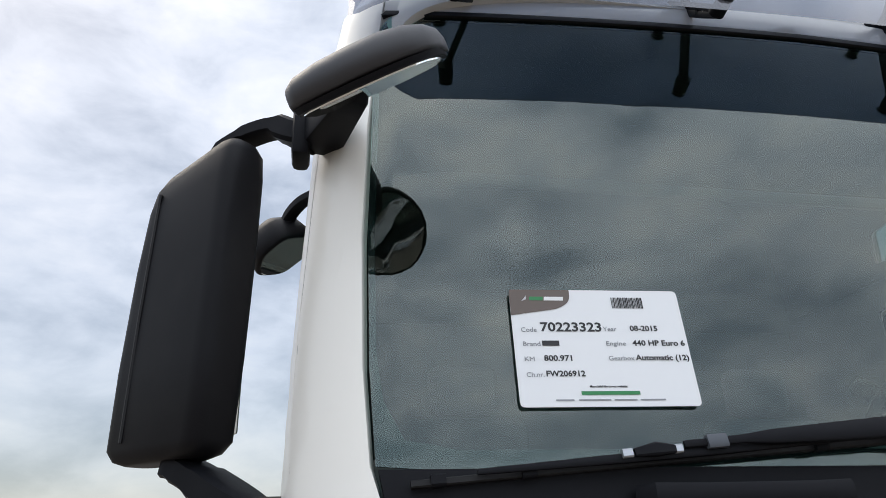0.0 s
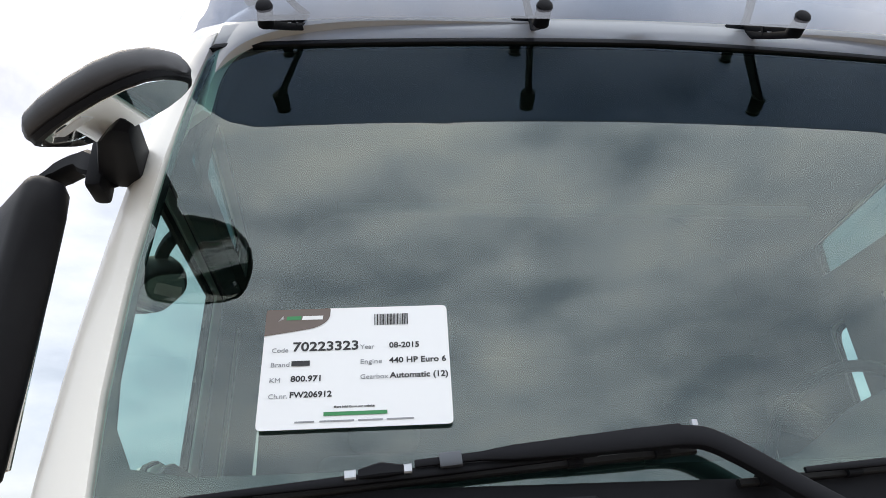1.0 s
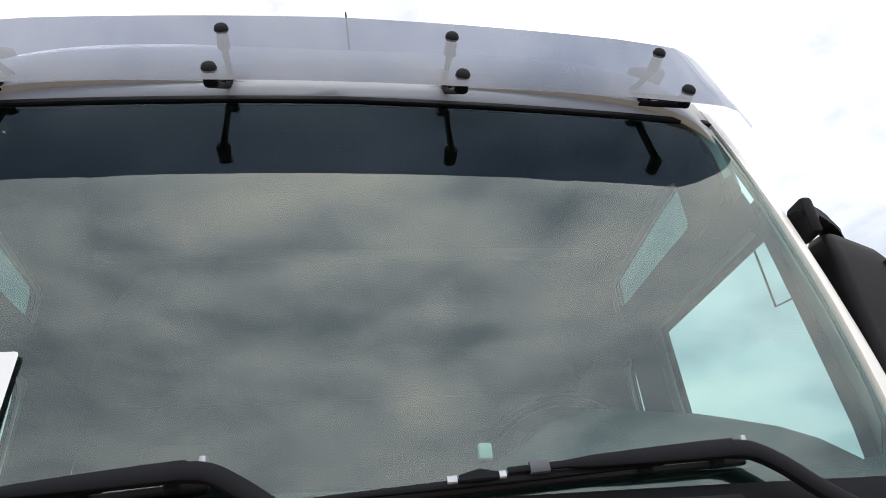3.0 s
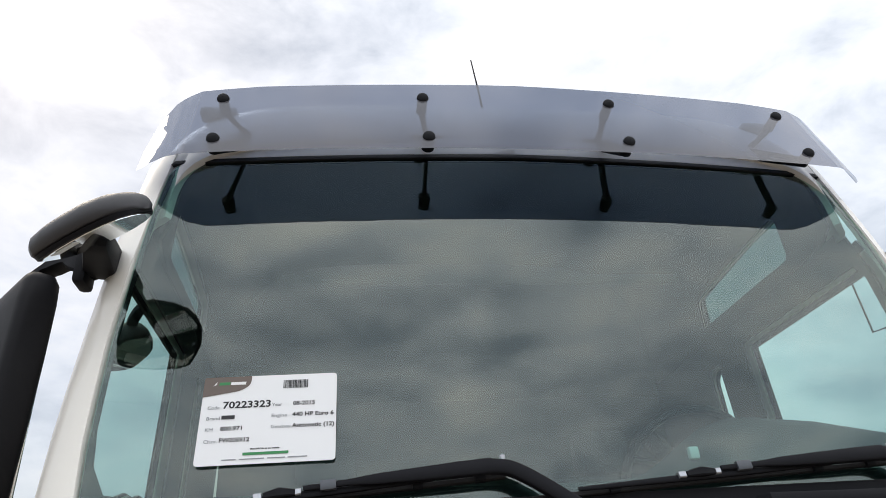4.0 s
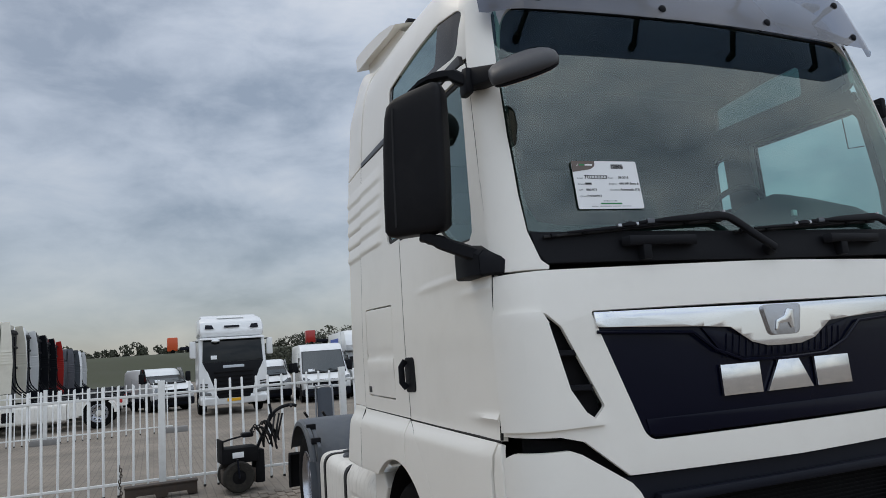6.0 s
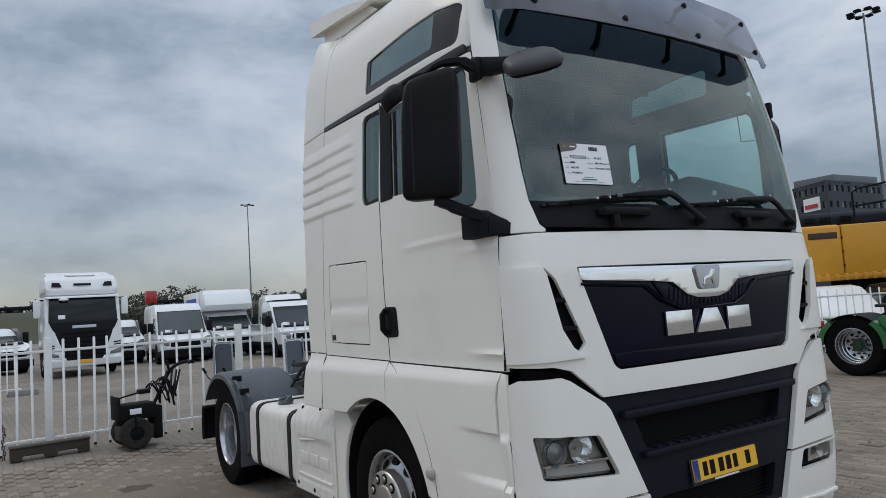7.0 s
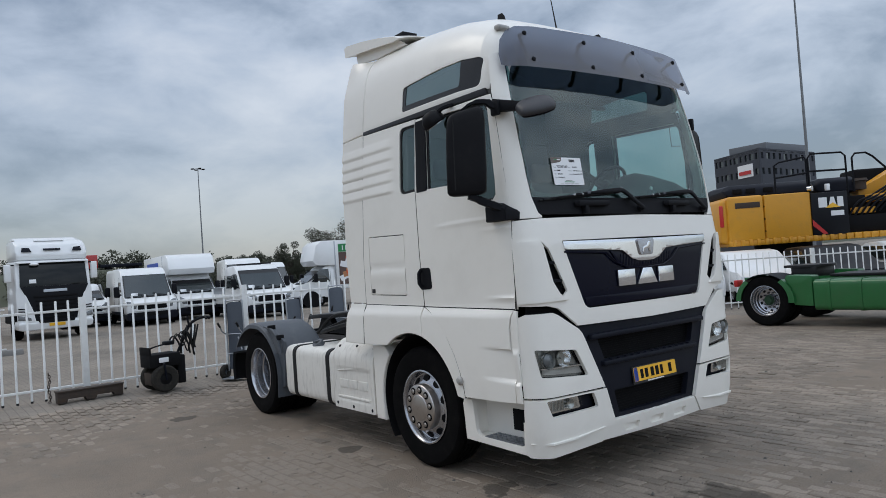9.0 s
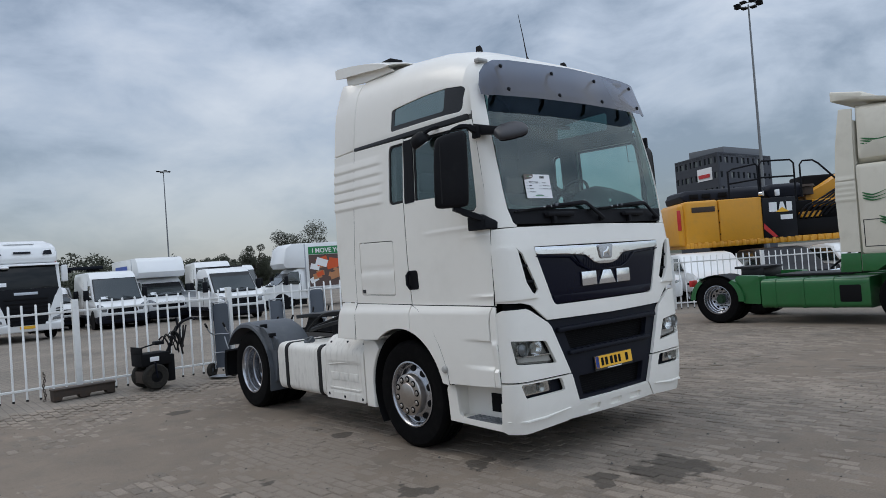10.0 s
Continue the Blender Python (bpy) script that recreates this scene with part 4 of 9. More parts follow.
def swell(y, z):
    """How far the lower panels stand out from the door: a shoulder under the seam, then a slow bow."""
    k = max(0.0, min(1.0, (1.345 - z) / 0.085))
    ahead = max(0.0, min(1.0, (y - 0.20) / 0.25))
    return 0.012 * math.sin(math.pi * max(0.0, min(1.0, (1.34 - z) / 0.9))) + (0.010 + 0.020 * ahead) * k * k * (3 - 2 * k)


for g in (-1, 1):
    bm = bm_new()
    sheet(bm, [(0.222, 1.328), (1.292, 1.345), (1.318, 1.8), (1.326, 2.27), (1.292, 2.868), (0.372, 2.868), (0.342, 2.76), (0.272, 2.35), (0.235, 2.1), (0.218, 1.95)], [WINDOW], flank(g, 0, creases), (0.06, 0.013), 0.03, 0.006, (-g, 0, 0), 3)
    door = part("door", bm, WHITE, truck)
    bm = bm_new()
    sheet(bm, [(y, z) for y, z in shrink(WINDOW, -0.012)], [shrink(WINDOW, 0.018)], flank(g, -0.012), (0.15, 0.1), 0.012, 0.003, (-g, 0, 0))
    part("window_seal", bm, RUBBER, door)
    bm = bm_new()
    sheet(bm, shrink(WINDOW, 0.005), (), flank(g, -0.016), (0.15, 0.1), 0, 0, (-g, 0, 0))
    part("door_window", bm, SIDEGLASS, door)
    bm = bm_new()
    sheet(bm, rounded([(1.175, 1.482), (1.335, 1.478), (1.335, 1.655), (1.185, 1.655)], 0.03), (), flank(g, 0.004), (0.05, 0.05), 0.02, 0.008, (-g, 0, 0), 3)
    hd = part("door_handle", bm, BLACK, door, "black recessed door handle")
    bm = bm_new()
    bar(bm, [(g * (half(1.5) + o), y, z) for o, y, z in ((0.012, 1.295, 1.50), (0.034, 1.30, 1.53), (0.034, 1.30, 1.61), (0.012, 1.295, 1.64))], 0.03, 0.018, (0, 1, 0))
    part("grip", bm, BLACK, hd)
    bm = bm_new()
    sheet(bm, rounded([(1.165, 2.272), (1.31, 2.27), (1.298, 2.85), (1.165, 2.85)], 0.01), (), flank(g, 0.003), (0.05, 0.1), 0.01, 0.003, (-g, 0, 0))
    part("window_pillar", bm, BLACK, door)
    # sleeper side
    bm = bm_new()
    sheet(bm, [(1.302, 1.348), (2.205, 1.362), (2.198, 1.8), (2.16, 2.3), (2.118, 2.89), (1.302, 2.876), (1.336, 2.27), (1.328, 1.8)], [QUARTER, HATCH], flank(g, 0, ribs), (0.045, 0.012), 0.03, 0.006, (-g, 0, 0), 3)
    sleeper = part("cab_side", bm, WHITE, truck)
    bm = bm_new()
    sheet(bm, shrink(QUARTER, 0.002), [shrink(QUARTER, 0.022)], flank(g, -0.008), (0.1, 0.1), 0.008, 0.002, (-g, 0, 0))
    part("window_seal", bm, RUBBER, sleeper)
    bm = bm_new()
    sheet(bm, shrink(QUARTER, 0.004), (), flank(g, -0.013), (0.1, 0.1), 0, 0, (-g, 0, 0))
    part("quarter_window", bm, SIDEGLASS, sleeper)
    bm = bm_new()
    hatch_relief = lambda y, z: -0.008 * math.exp(-((z - 1.68) / 0.02) ** 2) + (0.006 if z < 1.68 else 0.0) * math.exp(-((z - 1.60) / 0.06) ** 2)
    sheet(bm, shrink(HATCH, 0.008), (), flank(g, -0.001, hatch_relief), (0.08, 0.03), 0.025, 0.005, (-g, 0, 0), 3)
    hatch = part("storage_hatch", bm, WHITE, truck)
    bm = bm_new()
    sheet(bm, [(2.035, 1.46), (2.085, 1.46), (2.085, 1.495), (2.035, 1.495)], (), flank(g, 0.003), (0, 0), 0.004, 0.001, (-g, 0, 0))
    part("hatch_label", bm, INK, hatch)
    # black strip under the roof
    bm = bm_new()
    sheet(bm, [(0.40, 2.875), (2.118, 2.895), (2.116, 2.925), (0.42, 2.922)], (), flank(g, 0.004), (0.1, 0), 0.02, 0.004, (-g, 0, 0))
    part("roof_strip", bm, STRIP, truck)
    # side flaps behind the cab
    def flap_x(y, z):
        straight = lerp_table([(1.0, 1.235), (1.36, 1.22), (2.9, 1.185), (3.3, 1.155), (3.6, 1.075), (3.72, 1.02)], z)
        if z <= RB + 0.02:
            return straight
        s_ = min(0.97, ((z - RB) / (3.76 - RB)) ** (ROOF_N / 2))
        dome = (1 - s_ * s_) ** (1 / ROOF_N) * 1.182 * (1 - ROOF_TAPER * ((z - RB) / (3.76 - RB)) ** 1.5) + 0.006
        k = max(0.0, min(1.0, (y - 2.16) / 0.22))
        return dome + (straight - dome) * k * k * (3 - 2 * k)

    flapfn = lambda y, z: (g * (flap_x(y, z) + ribs(y, z)), y, z)
    bm = bm_new()
    sheet(bm, [(2.212, 1.37), (2.49, 1.375), (2.54, 1.8), (2.545, 2.4), (2.51, 2.885), (2.13, 2.90), (2.17, 2.3), (2.205, 1.8)], (), flapfn, (0.06, 0.012), 0.03, 0.006, (-g, 0, 0), 3)
    part("side_flap", bm, WHITE, truck)
    bm = bm_new()
    sheet(bm, [(2.128, 2.91), (2.51, 2.895), (2.48, 3.40), (2.45, 3.66), (2.10, 3.60), (2.09, 3.3)], (), flapfn, (0.05, 0.06), 0.03, 0.008, (-g, 0, 0), 3)
    part("upper_side_flap", bm, WHITE, truck)
    bm = bm_new()
    sheet(bm, [(2.215, 1.36), (2.49, 1.365), (2.53, 1.20), (2.545, 1.005), (2.215, 1.0)], (), lambda y, z: (g * (flap_x(y, z) + swell(y, z)), y, z), (0.06, 0.03), 0.03, 0.008, (-g, 0, 0), 3)
    part("lower_side_flap", bm, WHITE, truck)
    # lower panels and wheel arch
    bulge = lambda y, z: (g * (side_x(y, z) + swell(y, z)), y, z)
    bm = bm_new()
    sheet(bm, [(1.312, 1.341), (2.205, 1.356), (2.205, 1.0)] + arc(54, 106, 10), (), bulge, (0.06, 0.022), 0.03, 0.010, (-g, 0, 0), 3)
    part("rear_skirt", bm, WHITE, truck)
    bm = bm_new()
    sheet(bm, arc(106.5, 166, 14) + [(0.802, 0.652), (0.812, 0.74), (0.845, 0.86), (0.90, 0.985), (0.99, 1.13), (1.10, 1.245), (1.20, 1.305), (1.30, 1.335)], (), bulge, (0.05, 0.022), 0.03, 0.012, (-g, 0, 0), 3)
    fender = part("wheel_arch_panel", bm, WHITE, truck)
    bm = bm_new()
    c = Vector((g * 1.268, 0.835, 0.79))
    lathe(bm, [(0.032, 0.0), (0.034, g * 0.012), (0.026, g * 0.02), (0.022, g * 0.026), (0.001, g * 0.030)], Matrix.Translation(c), 18)
    part("marker_lamp", bm, CLEARPL, fender, "round grey side marker lamp")
    bm = bm_new()
    def wedges(y, z):
        """A band that dips inwards towards the skirt's front edge, with a sharp fold above and below."""
        k = max(0.0, 1 - (y - 0.25) / 0.34)
        hi, lo = 1.050 + 0.02 * (y - 0.25), 0.823 + 0.02 * (y - 0.25)
        return -0.024 * k * max(0.0, min(1.0, (hi - z) / 0.012)) * max(0.0, min(1.0, (z - lo + 0.012) / 0.03))

    crease2 = lambda y, z: (bulge(y, z)[0] + g * wedges(y, z), y, z)
    sheet(bm, [(1.288, 1.337), (1.19, 1.30), (1.09, 1.23), (0.98, 1.117), (0.892, 0.98), (0.837, 0.855), (0.804, 0.735), (0.796, 0.668), (0.256, 0.68), (0.252, 0.84), (0.258, 1.025), (0.277, 1.045), (0.279, 1.20), (0.262, 1.275), (0.242, 1.322)], (), crease2, (0.045, 0.011), 0.03, 0.010, (-g, 0, 0), 3)
    skirt = part("door_skirt", bm, WHITE, truck)
    bm = bm_new()
    sheet(bm, [(0.205, 0.68), (0.2485, 0.68), (0.2445, 0.84), (0.2505, 1.03), (0.2695, 1.05), (0.2715, 1.20), (0.255, 1.27), (0.236, 1.318), (0.214, 1.318), (0.205, 1.24)], (), lambda y, z: (g * (side_x(y, z) + swell(y, z) * 0.7 + 0.016 * lerp_table([(0.68, 0.4), (0.80, 0.8), (0.823, -0.4), (1.02, 0.8), (1.05, -0.2), (1.3, 0.0)], z)), y, z), (0.02, 0.012), 0.02, 0.003, (-g, 0, 0))
    part("skirt_edge", bm, WHITE, skirt)
    bm = bm_new()
    sheet(bm, [(2.0, 0.985), (2.205, 0.985), (2.205, 0.315), (2.06, 0.315)] + arc(-2, 40, 6, 0.60), (), lambda y, z: (g * 1.19, y, z), (0, 0.1), 0.25, 0.02, (-g, 0, 0), 3)
    part("arch_rear_panel", bm, WHITE, truck)
    bm = bm_new()
    rows = []
    for y, z in arc(-35, 205, 24, 0.588):
        rows.append([(g * x, y, z) for x in (0.55, 0.9, 1.172)])
    loft(bm, rows, False, False)
    bmesh.ops.solidify(bm, geom=bm.faces[:], thickness=0.015)
    part("arch_liner", bm, NEARBLACK, truck)
    # entry step
    bm = bm_new()
    sheet(bm, [(0.228, 0.315), (0.885, 0.335), (0.895, 0.50), (0.905, 0.60), (0.89, 0.635), (0.80, 0.645), (0.785, 0.60), (0.765, 0.42), (0.74, 0.388), (0.70, 0.378), (0.28, 0.368), (0.25, 0.38), (0.246, 0.54), (0.228, 0.54)], (), lambda y, z: (g * 1.205, y, z), (0.1, 0.1), 0.03, 0.012, (-g, 0, 0), 3)
    step = part("entry_step", bm, WHITE, truck)
    bm = bm_new()
    box(bm, (min(g * 1.06, g * 1.04), 0.24, 0.33), (max(g * 1.06, g * 1.04), 0.86, 0.66))
    sheet(bm, [(0.25, 0.93), (0.84, 0.93), (0.84, 1.19), (0.25, 1.19)], (), lambda y, x: (g * x, y, 0.375 + 0.0 * y), (0, 0), 0.02, 0, (0, 0, -1))
    for y0_, y1_ in ((0.80, 0.82), (0.235, 0.25)):
        box(bm, (min(g * 0.93, g * 1.19), y0_, 0.34), (max(g * 0.93, g * 1.19), y1_, 0.65), 0.003)
    part("step_well", bm, WHITE, step)
    bm = bm_new()
    box(bm, (min(g * 1.062, g * 1.198), 0.27, 0.372), (max(g * 1.062, g * 1.198), 0.68, 0.384), 0.003)
    for i in range(7):
        for j in range(3):
            cyl(bm, (g * (1.085 + j * 0.042), 0.31 + i * 0.055, 0.383), (g * (1.085 + j * 0.042), 0.31 + i * 0.055, 0.390), 0.012, 0.010, 8)
    part("step_tread", bm, TREAD, step)
    # dark block proud of the wall paints the opening's shade
    bm = bm_new()
    box(bm, (min(g * 1.067, g * 1.055), 0.345, 0.43), (max(g * 1.067, g * 1.055), 0.50, 0.585), 0.003)
    part("step_opening", bm, NEARBLACK, step)

# dark tubes in the cab's panel gaps: rubber at the pillar, elsewhere painted gap shade
for g in (-1, 1):
    for pts in ([(0.2235, 1.33), (0.2185, 1.95), (0.2355, 2.1), (0.273, 2.35), (0.343, 2.76), (0.372, 2.868)],
                [(1.298, 1.345), (1.323, 1.8), (1.331, 2.27), (1.298, 2.868)],
                [(2.2095, 1.362), (2.202, 1.8), (2.165, 2.3), (2.124, 2.89)], [(2.21, 1.0), (2.21, 1.36)],
                [(0.226, 1.326), (1.29, 1.342)], [(1.31, 1.345), (2.205, 1.36)],
                [(1.30, 1.337), (1.195, 1.299), (1.095, 1.238), (0.985, 1.124), (0.896, 0.983), (0.841, 0.857), (0.808, 0.737), (0.799, 0.66)]):
        bm = bm_new()
        way = []
        for (y0_, z0_), (y1_, z1_) in zip(pts, pts[1:]):
            way += [(y0_ + (y1_ - y0_) * i / 6, z0_ + (z1_ - z0_) * i / 6) for i in range(6)]
        way.append(pts[-1])
        tube(bm, [flank(g, -0.0065 + swell(y, z))(y, z) for y, z in way], 0.0062, 6)
        part("panel_seal", bm, RUBBER, truck)

# roof spoiler, lamps and aerials
bm = bm_new()
rings = []
for i in range(25):
    x = -1.06 + 2.12 * i / 24
    k = abs(x) / 1.06
    dz = -0.05 * k ** 6
    prof = [(1.62, 3.715), (1.72, 3.755), (1.95, 3.815), (2.25, 3.870), (2.53, 3.905), (2.575, 3.895), (2.565, 3.80), (2.3, 3.775), (2.0, 3.745), (1.75, 3.715)]
    rings.append([(x, y, z + dz + 0.02 * (1 - k * k)) for y, z in prof])
loft(bm, rings, True, True)
spo = part("roof_spoiler", bm, WHITE, truck)
for g in (-1, 1):
    bm = bm_new()
    sheet(bm, [(1.62, 3.62), (2.10, 3.62), (2.44, 3.66), (2.46, 3.80), (2.10, 3.76), (1.75, 3.70)], (), lambda y, z: (g * 1.0, y, z), (0, 0), 0.02, 0.004, (-g, 0, 0))
    part("spoiler_side", bm, WHITE, spo)
    bm = bm_new()
    tube(bm, [(g * 0.8, 1.95, 3.68), (g * 0.8, 2.25, 3.84)], 0.02, 8)
    box(bm, (g * 0.85 - 0.08, 1.75, 3.74), (g * 0.85 + 0.08, 1.9, 3.79), 0.01)
    part("spoiler_strut", bm, BLACK, spo)
    bm = bm_new()
    c = Vector((g * 0.955, 0.44, 3.40))
    box(bm, c - Vector((0.06, 0.03, 0.018)), c + Vector((0.06, 0.03, 0.018)), 0.014, 3)
    part("roof_lamp", bm, CLEARPL, truck, "small clear roof marker lamp")
    bm = bm_new()
    rows = [[(g * 0.60 + a, 0.81 + b, z) for a, b in ((-0.010 * k, -0.045 * k), (0.010 * k, -0.045 * k), (0.010 * k, 0.04), (-0.010 * k, 0.04))] for z, k in ((3.60, 1.0), (3.66, 0.7), (3.69, 0.25))]
    loft(bm, rows)
    part("roof_fin", bm, BLACK, truck)
bm = bm_new()
cyl(bm, (0.04, 0.80, 3.62), (0.04, 0.80, 3.66), 0.022, 0.014, 12)
tube(bm, [(0.04, 0.80, 3.65), (0.032, 0.83, 3.89), (0.02, 0.86, 4.11)], [0.007, 0.004, 0.003], 8)
part("whip_aerial", bm, BLACK, truck)

# mirrors
def rrect(cx, cy, w, d, r, z, n=4):
    pts = rounded([(cx - w / 2, cy - d / 2), (cx + w / 2, cy - d / 2), (cx + w / 2, cy + d / 2), (cx - w / 2, cy + d / 2)], r, n)
    return [(x, y, z) for x, y in pts]


for g in (-1, 1):
    M = mirrored(-g)

    def put(bm, lift=0.05):
        if g == 1:
            bmesh.ops.transform(bm, matrix=Matrix.Translation((0.011, 0.052, lift)) @ M, verts=bm.verts)
        return bm

    bm = bm_new()
    rings = []
    for z, w, d, cx, cy in ((2.128, 0.16, 0.07, -1.46, 0.335), (2.136, 0.21, 0.09, -1.458, 0.335), (2.155, 0.235, 0.105, -1.456, 0.335), (2.3, 0.24, 0.11, -1.45, 0.335), (2.5, 0.238, 0.11, -1.443, 0.337), (2.64, 0.228, 0.108, -1.436, 0.338), (2.69, 0.218, 0.10, -1.434, 0.34), (2.713, 0.19, 0.085, -1.43, 0.34), (2.722, 0.14, 0.07, -1.42, 0.34)):
        rings.append([(x, y, zz + 0.20 * (x + 1.44) * max(0.0, (z - 2.5) / 0.22)) for x, y, zz in rrect(cx, cy, w, d, min(0.03, d * 0.4), z, 5)])
    loft(bm, rings)
    turn = Matrix.Translation((-1.412, 0.405, 0.010)) @ pose(0, 0, 0, 0, 0, -46 if g == -1 else -15) @ Matrix.Diagonal((1.16 if g == -1 else 1.02, 0.90, 1, 1)) @ Matrix.Translation((1.443, -0.337, 0))
    bmesh.ops.transform(bm, matrix=turn, verts=bm.verts)
    mm = part("door_mirror", put(bm), MIRRORSHELL, truck, "tall black door mirror housing", 50)
    bm = bm_new()
    box(bm, (-1.545, 0.384, 2.17), (-1.35, 0.395, 2.66), 0.004)
    bmesh.ops.transform(bm, matrix=turn, verts=bm.verts)
    part("mirror_glass", put(bm), MIRROR, mm)
    bm = bm_new()
    tube(bm, [(-1.52, 0.282, 2.165), (-1.515, 0.2805, 2.4), (-1.508, 0.284, 2.66)], 0.004, 6)
    bmesh.ops.transform(bm, matrix=turn, verts=bm.verts)
    part("shell_seam", put(bm), RUBBER, mm)
    bm = bm_new()
    bar(bm, smoothed([(-1.415, 0.415, 2.130), (-1.38, 0.395, 2.120), (-1.335, 0.36, 2.092), (-1.27, 0.30, 2.05), (-1.225, 0.285, 2.02)], 4), [0.06, 0.07, 0.075, 0.075, 0.08, 0.08, 0.08, 0.08, 0.08, 0.08, 0.08, 0.08, 0.08, 0.08, 0.08, 0.08, 0.08], [0.036] * 3 + [0.046] * 4 + [0.055] * 10)
    part("lower_arm", put(bm, 0.03), BLACK, mm)
    bm = bm_new()
    for y1, y2 in ((0.232, 0.40), (0.165, 0.228)):
        rings = []
        for y in np.linspace(y1, y2, 5):
            k = (y - 0.165) / 0.235
            xo = -side_x(float(y), 2.0) - 0.012 - 0.05 * math.sin(min(1.0, k * 1.4) * math.pi * 0.5)
            zt = 2.005 + 0.065 * min(1.0, k * 2.2)
            rings.append([(xo, float(y), 1.952), (xo, float(y), zt - 0.02), (xo + 0.02, float(y), zt), (xo + 0.14, float(y), zt), (xo + 0.14, float(y), 1.945), (xo + 0.01, float(y), 1.945)])
        loft(bm, rings)
    part("mirror_base", put(bm, 0.0), BLACK, mm)
    bm = bm_new()
    bar(bm, smoothed([(-1.425, 0.425, 2.735), (-1.38, 0.40, 2.77), (-1.33, 0.37, 2.79), (-1.27, 0.33, 2.79), (-1.23, 0.30, 2.76), (-1.19, 0.285, 2.74)], 4), [0.02, 0.03, 0.035, 0.04] + [0.05] * 17, [0.014] * 4 + [0.022] * 4 + [0.035] * 5 + [0.05] * 8)
    box(bm, (-1.235, 0.25, 2.69), (-1.20, 0.33, 2.80), 0.012)
    part("upper_arm", put(bm), BLACK, mm)
    if g == 1:
        continue
    bm = bm_new()
    rings = []
    for t in range(5):
        k = t / 4
        c = Vector((-1.185, 0.31, 2.77)).lerp(Vector((-1.125, 0.07, 2.72)), k)
        e = 1 - 0.38 * k
        rings.append([c + Vector(p) * e for p in ((-0.045, 0, -0.045), (0.042, 0.02, -0.045), (0.045, 0.02, 0.045), (-0.045, 0, 0.045))])
    loft(bm, rings)
    bmesh.ops.bevel(bm, geom=bm.edges[:], offset=0.01, segments=2, profile=0.5, affect="EDGES")
    part("mirror_bracket", put(bm), BLACK, mm)
    # front mirror over the corner, passenger side only
    L, R = Vector((-1.222, 0.045, 2.652)), Vector((-0.998, -0.072, 2.716))
    ax = (R - L).normalized()
    glass_n = Vector((0.448, 0.424, -0.795))
    glass_n = (glass_n - ax * glass_n.dot(ax)).normalized()
    tall = ax.cross(glass_n).normalized()
    if tall.z < 0:
        tall = -tall
    centre = (L + R) / 2 + tall * 0.03
    span = (R - L).length * 0.51
    # (along, upper edge, lower edge, depth of the shell)
    SHAPE = [(-1.0, 0.030, -0.047, 0.015), (-0.96, 0.050, -0.069, 0.033), (-0.82, 0.073, -0.086, 0.043), (-0.5, 0.098, -0.099, 0.050), (-0.1, 0.108, -0.108, 0.052), (0.3, 0.104, -0.108, 0.052), (0.62, 0.088, -0.099, 0.046), (0.84, 0.064, -0.08, 0.036), (0.96, 0.039, -0.05, 0.024), (1.0, 0.017, -0.025, 0.01)]
    bm = bm_new()
    rings = []
    for k, top, low, deep in SHAPE:
        c, mid_, hgt = centre + ax * span * k, (top + low) / 2, (top - low) / 2
        ring = []
        for j in range(24):
            a = 2 * math.pi * j / 24
            u = math.sin(a)
            ring.append(c + tall * (mid_ + hgt * math.copysign(abs(math.cos(a)) ** 0.75, math.cos(a))) - glass_n * (1.05 * deep * abs(u) ** 0.8 if u > 0 else 0.014 * u))
        rings.append(ring)
    loft(bm, rings)
    fm = part("front_mirror", put(bm), GREYSHELL, truck, "faded grey front mirror housing", 60)
    bm = bm_new()
    loft(bm, [[centre + ax * span * k * sc + tall * e * sc + glass_n * o for k, e in [(q[0], q[1]) for q in SHAPE] + [(q[0], q[2]) for q in reversed(SHAPE)]] for sc, o in ((0.97, 0.008), (0.95, 0.018), (0.90, 0.019))])
    part("mirror_rim", put(bm), BLACK, fm)
    bm = bm_new()
    loft(bm, [[centre + ax * span * k * 0.89 + tall * e * 0.89 + glass_n * o for k, e in [(q[0], q[1]) for q in SHAPE] + [(q[0], q[2]) for q in reversed(SHAPE)]] for o in (0.016, 0.0215)])
    part("front_mirror_glass", put(bm), MIRROR, fm)
    bm = bm_new()
    seam = [(-0.35, 0.030), (-0.35, 0.052), (0.25, 0.054), (0.25, 0.030)]
    tube(bm, [centre + ax * span * k + tall * e - glass_n * 0.055 * (1 - 0.30 * (e / 0.08) ** 2) for k, e in seam], 0.0025, 5)
    part("housing_seam", put(bm), RUBBER, fm)
    # pale patch on the mirror glass: a label's reflection, drawn as paper
    bm = bm_new()
    loft(bm, [[centre + ax * span * k0 + tall * e + glass_n * o for k0, e in ((-0.62, -0.072), (-0.10, -0.086), (-0.10, -0.056), (-0.60, -0.046))] for o in (0.0205, 0.0226)])
    part("paper_sticker", put(bm), PAPER, fm)
    # kerb mirror above the door
    bm = bm_new()
    rings = []
    c0, fwd = Vector((-1.285, 0.93, 2.78)), Vector((0.50, -0.20, -0.84)).normalized()
    sx1 = Vector((0.35, -0.9, 0.15)).normalized()
    sx1 = (sx1 - fwd * sx1.dot(fwd)).normalized()
    sx2 = fwd.cross(sx1)
    hexa = rounded([(-0.088, -0.018), (-0.018, -0.085), (0.075, -0.072), (0.088, 0.026), (0.018, 0.085), (-0.07, 0.072)], 0.028, 3)
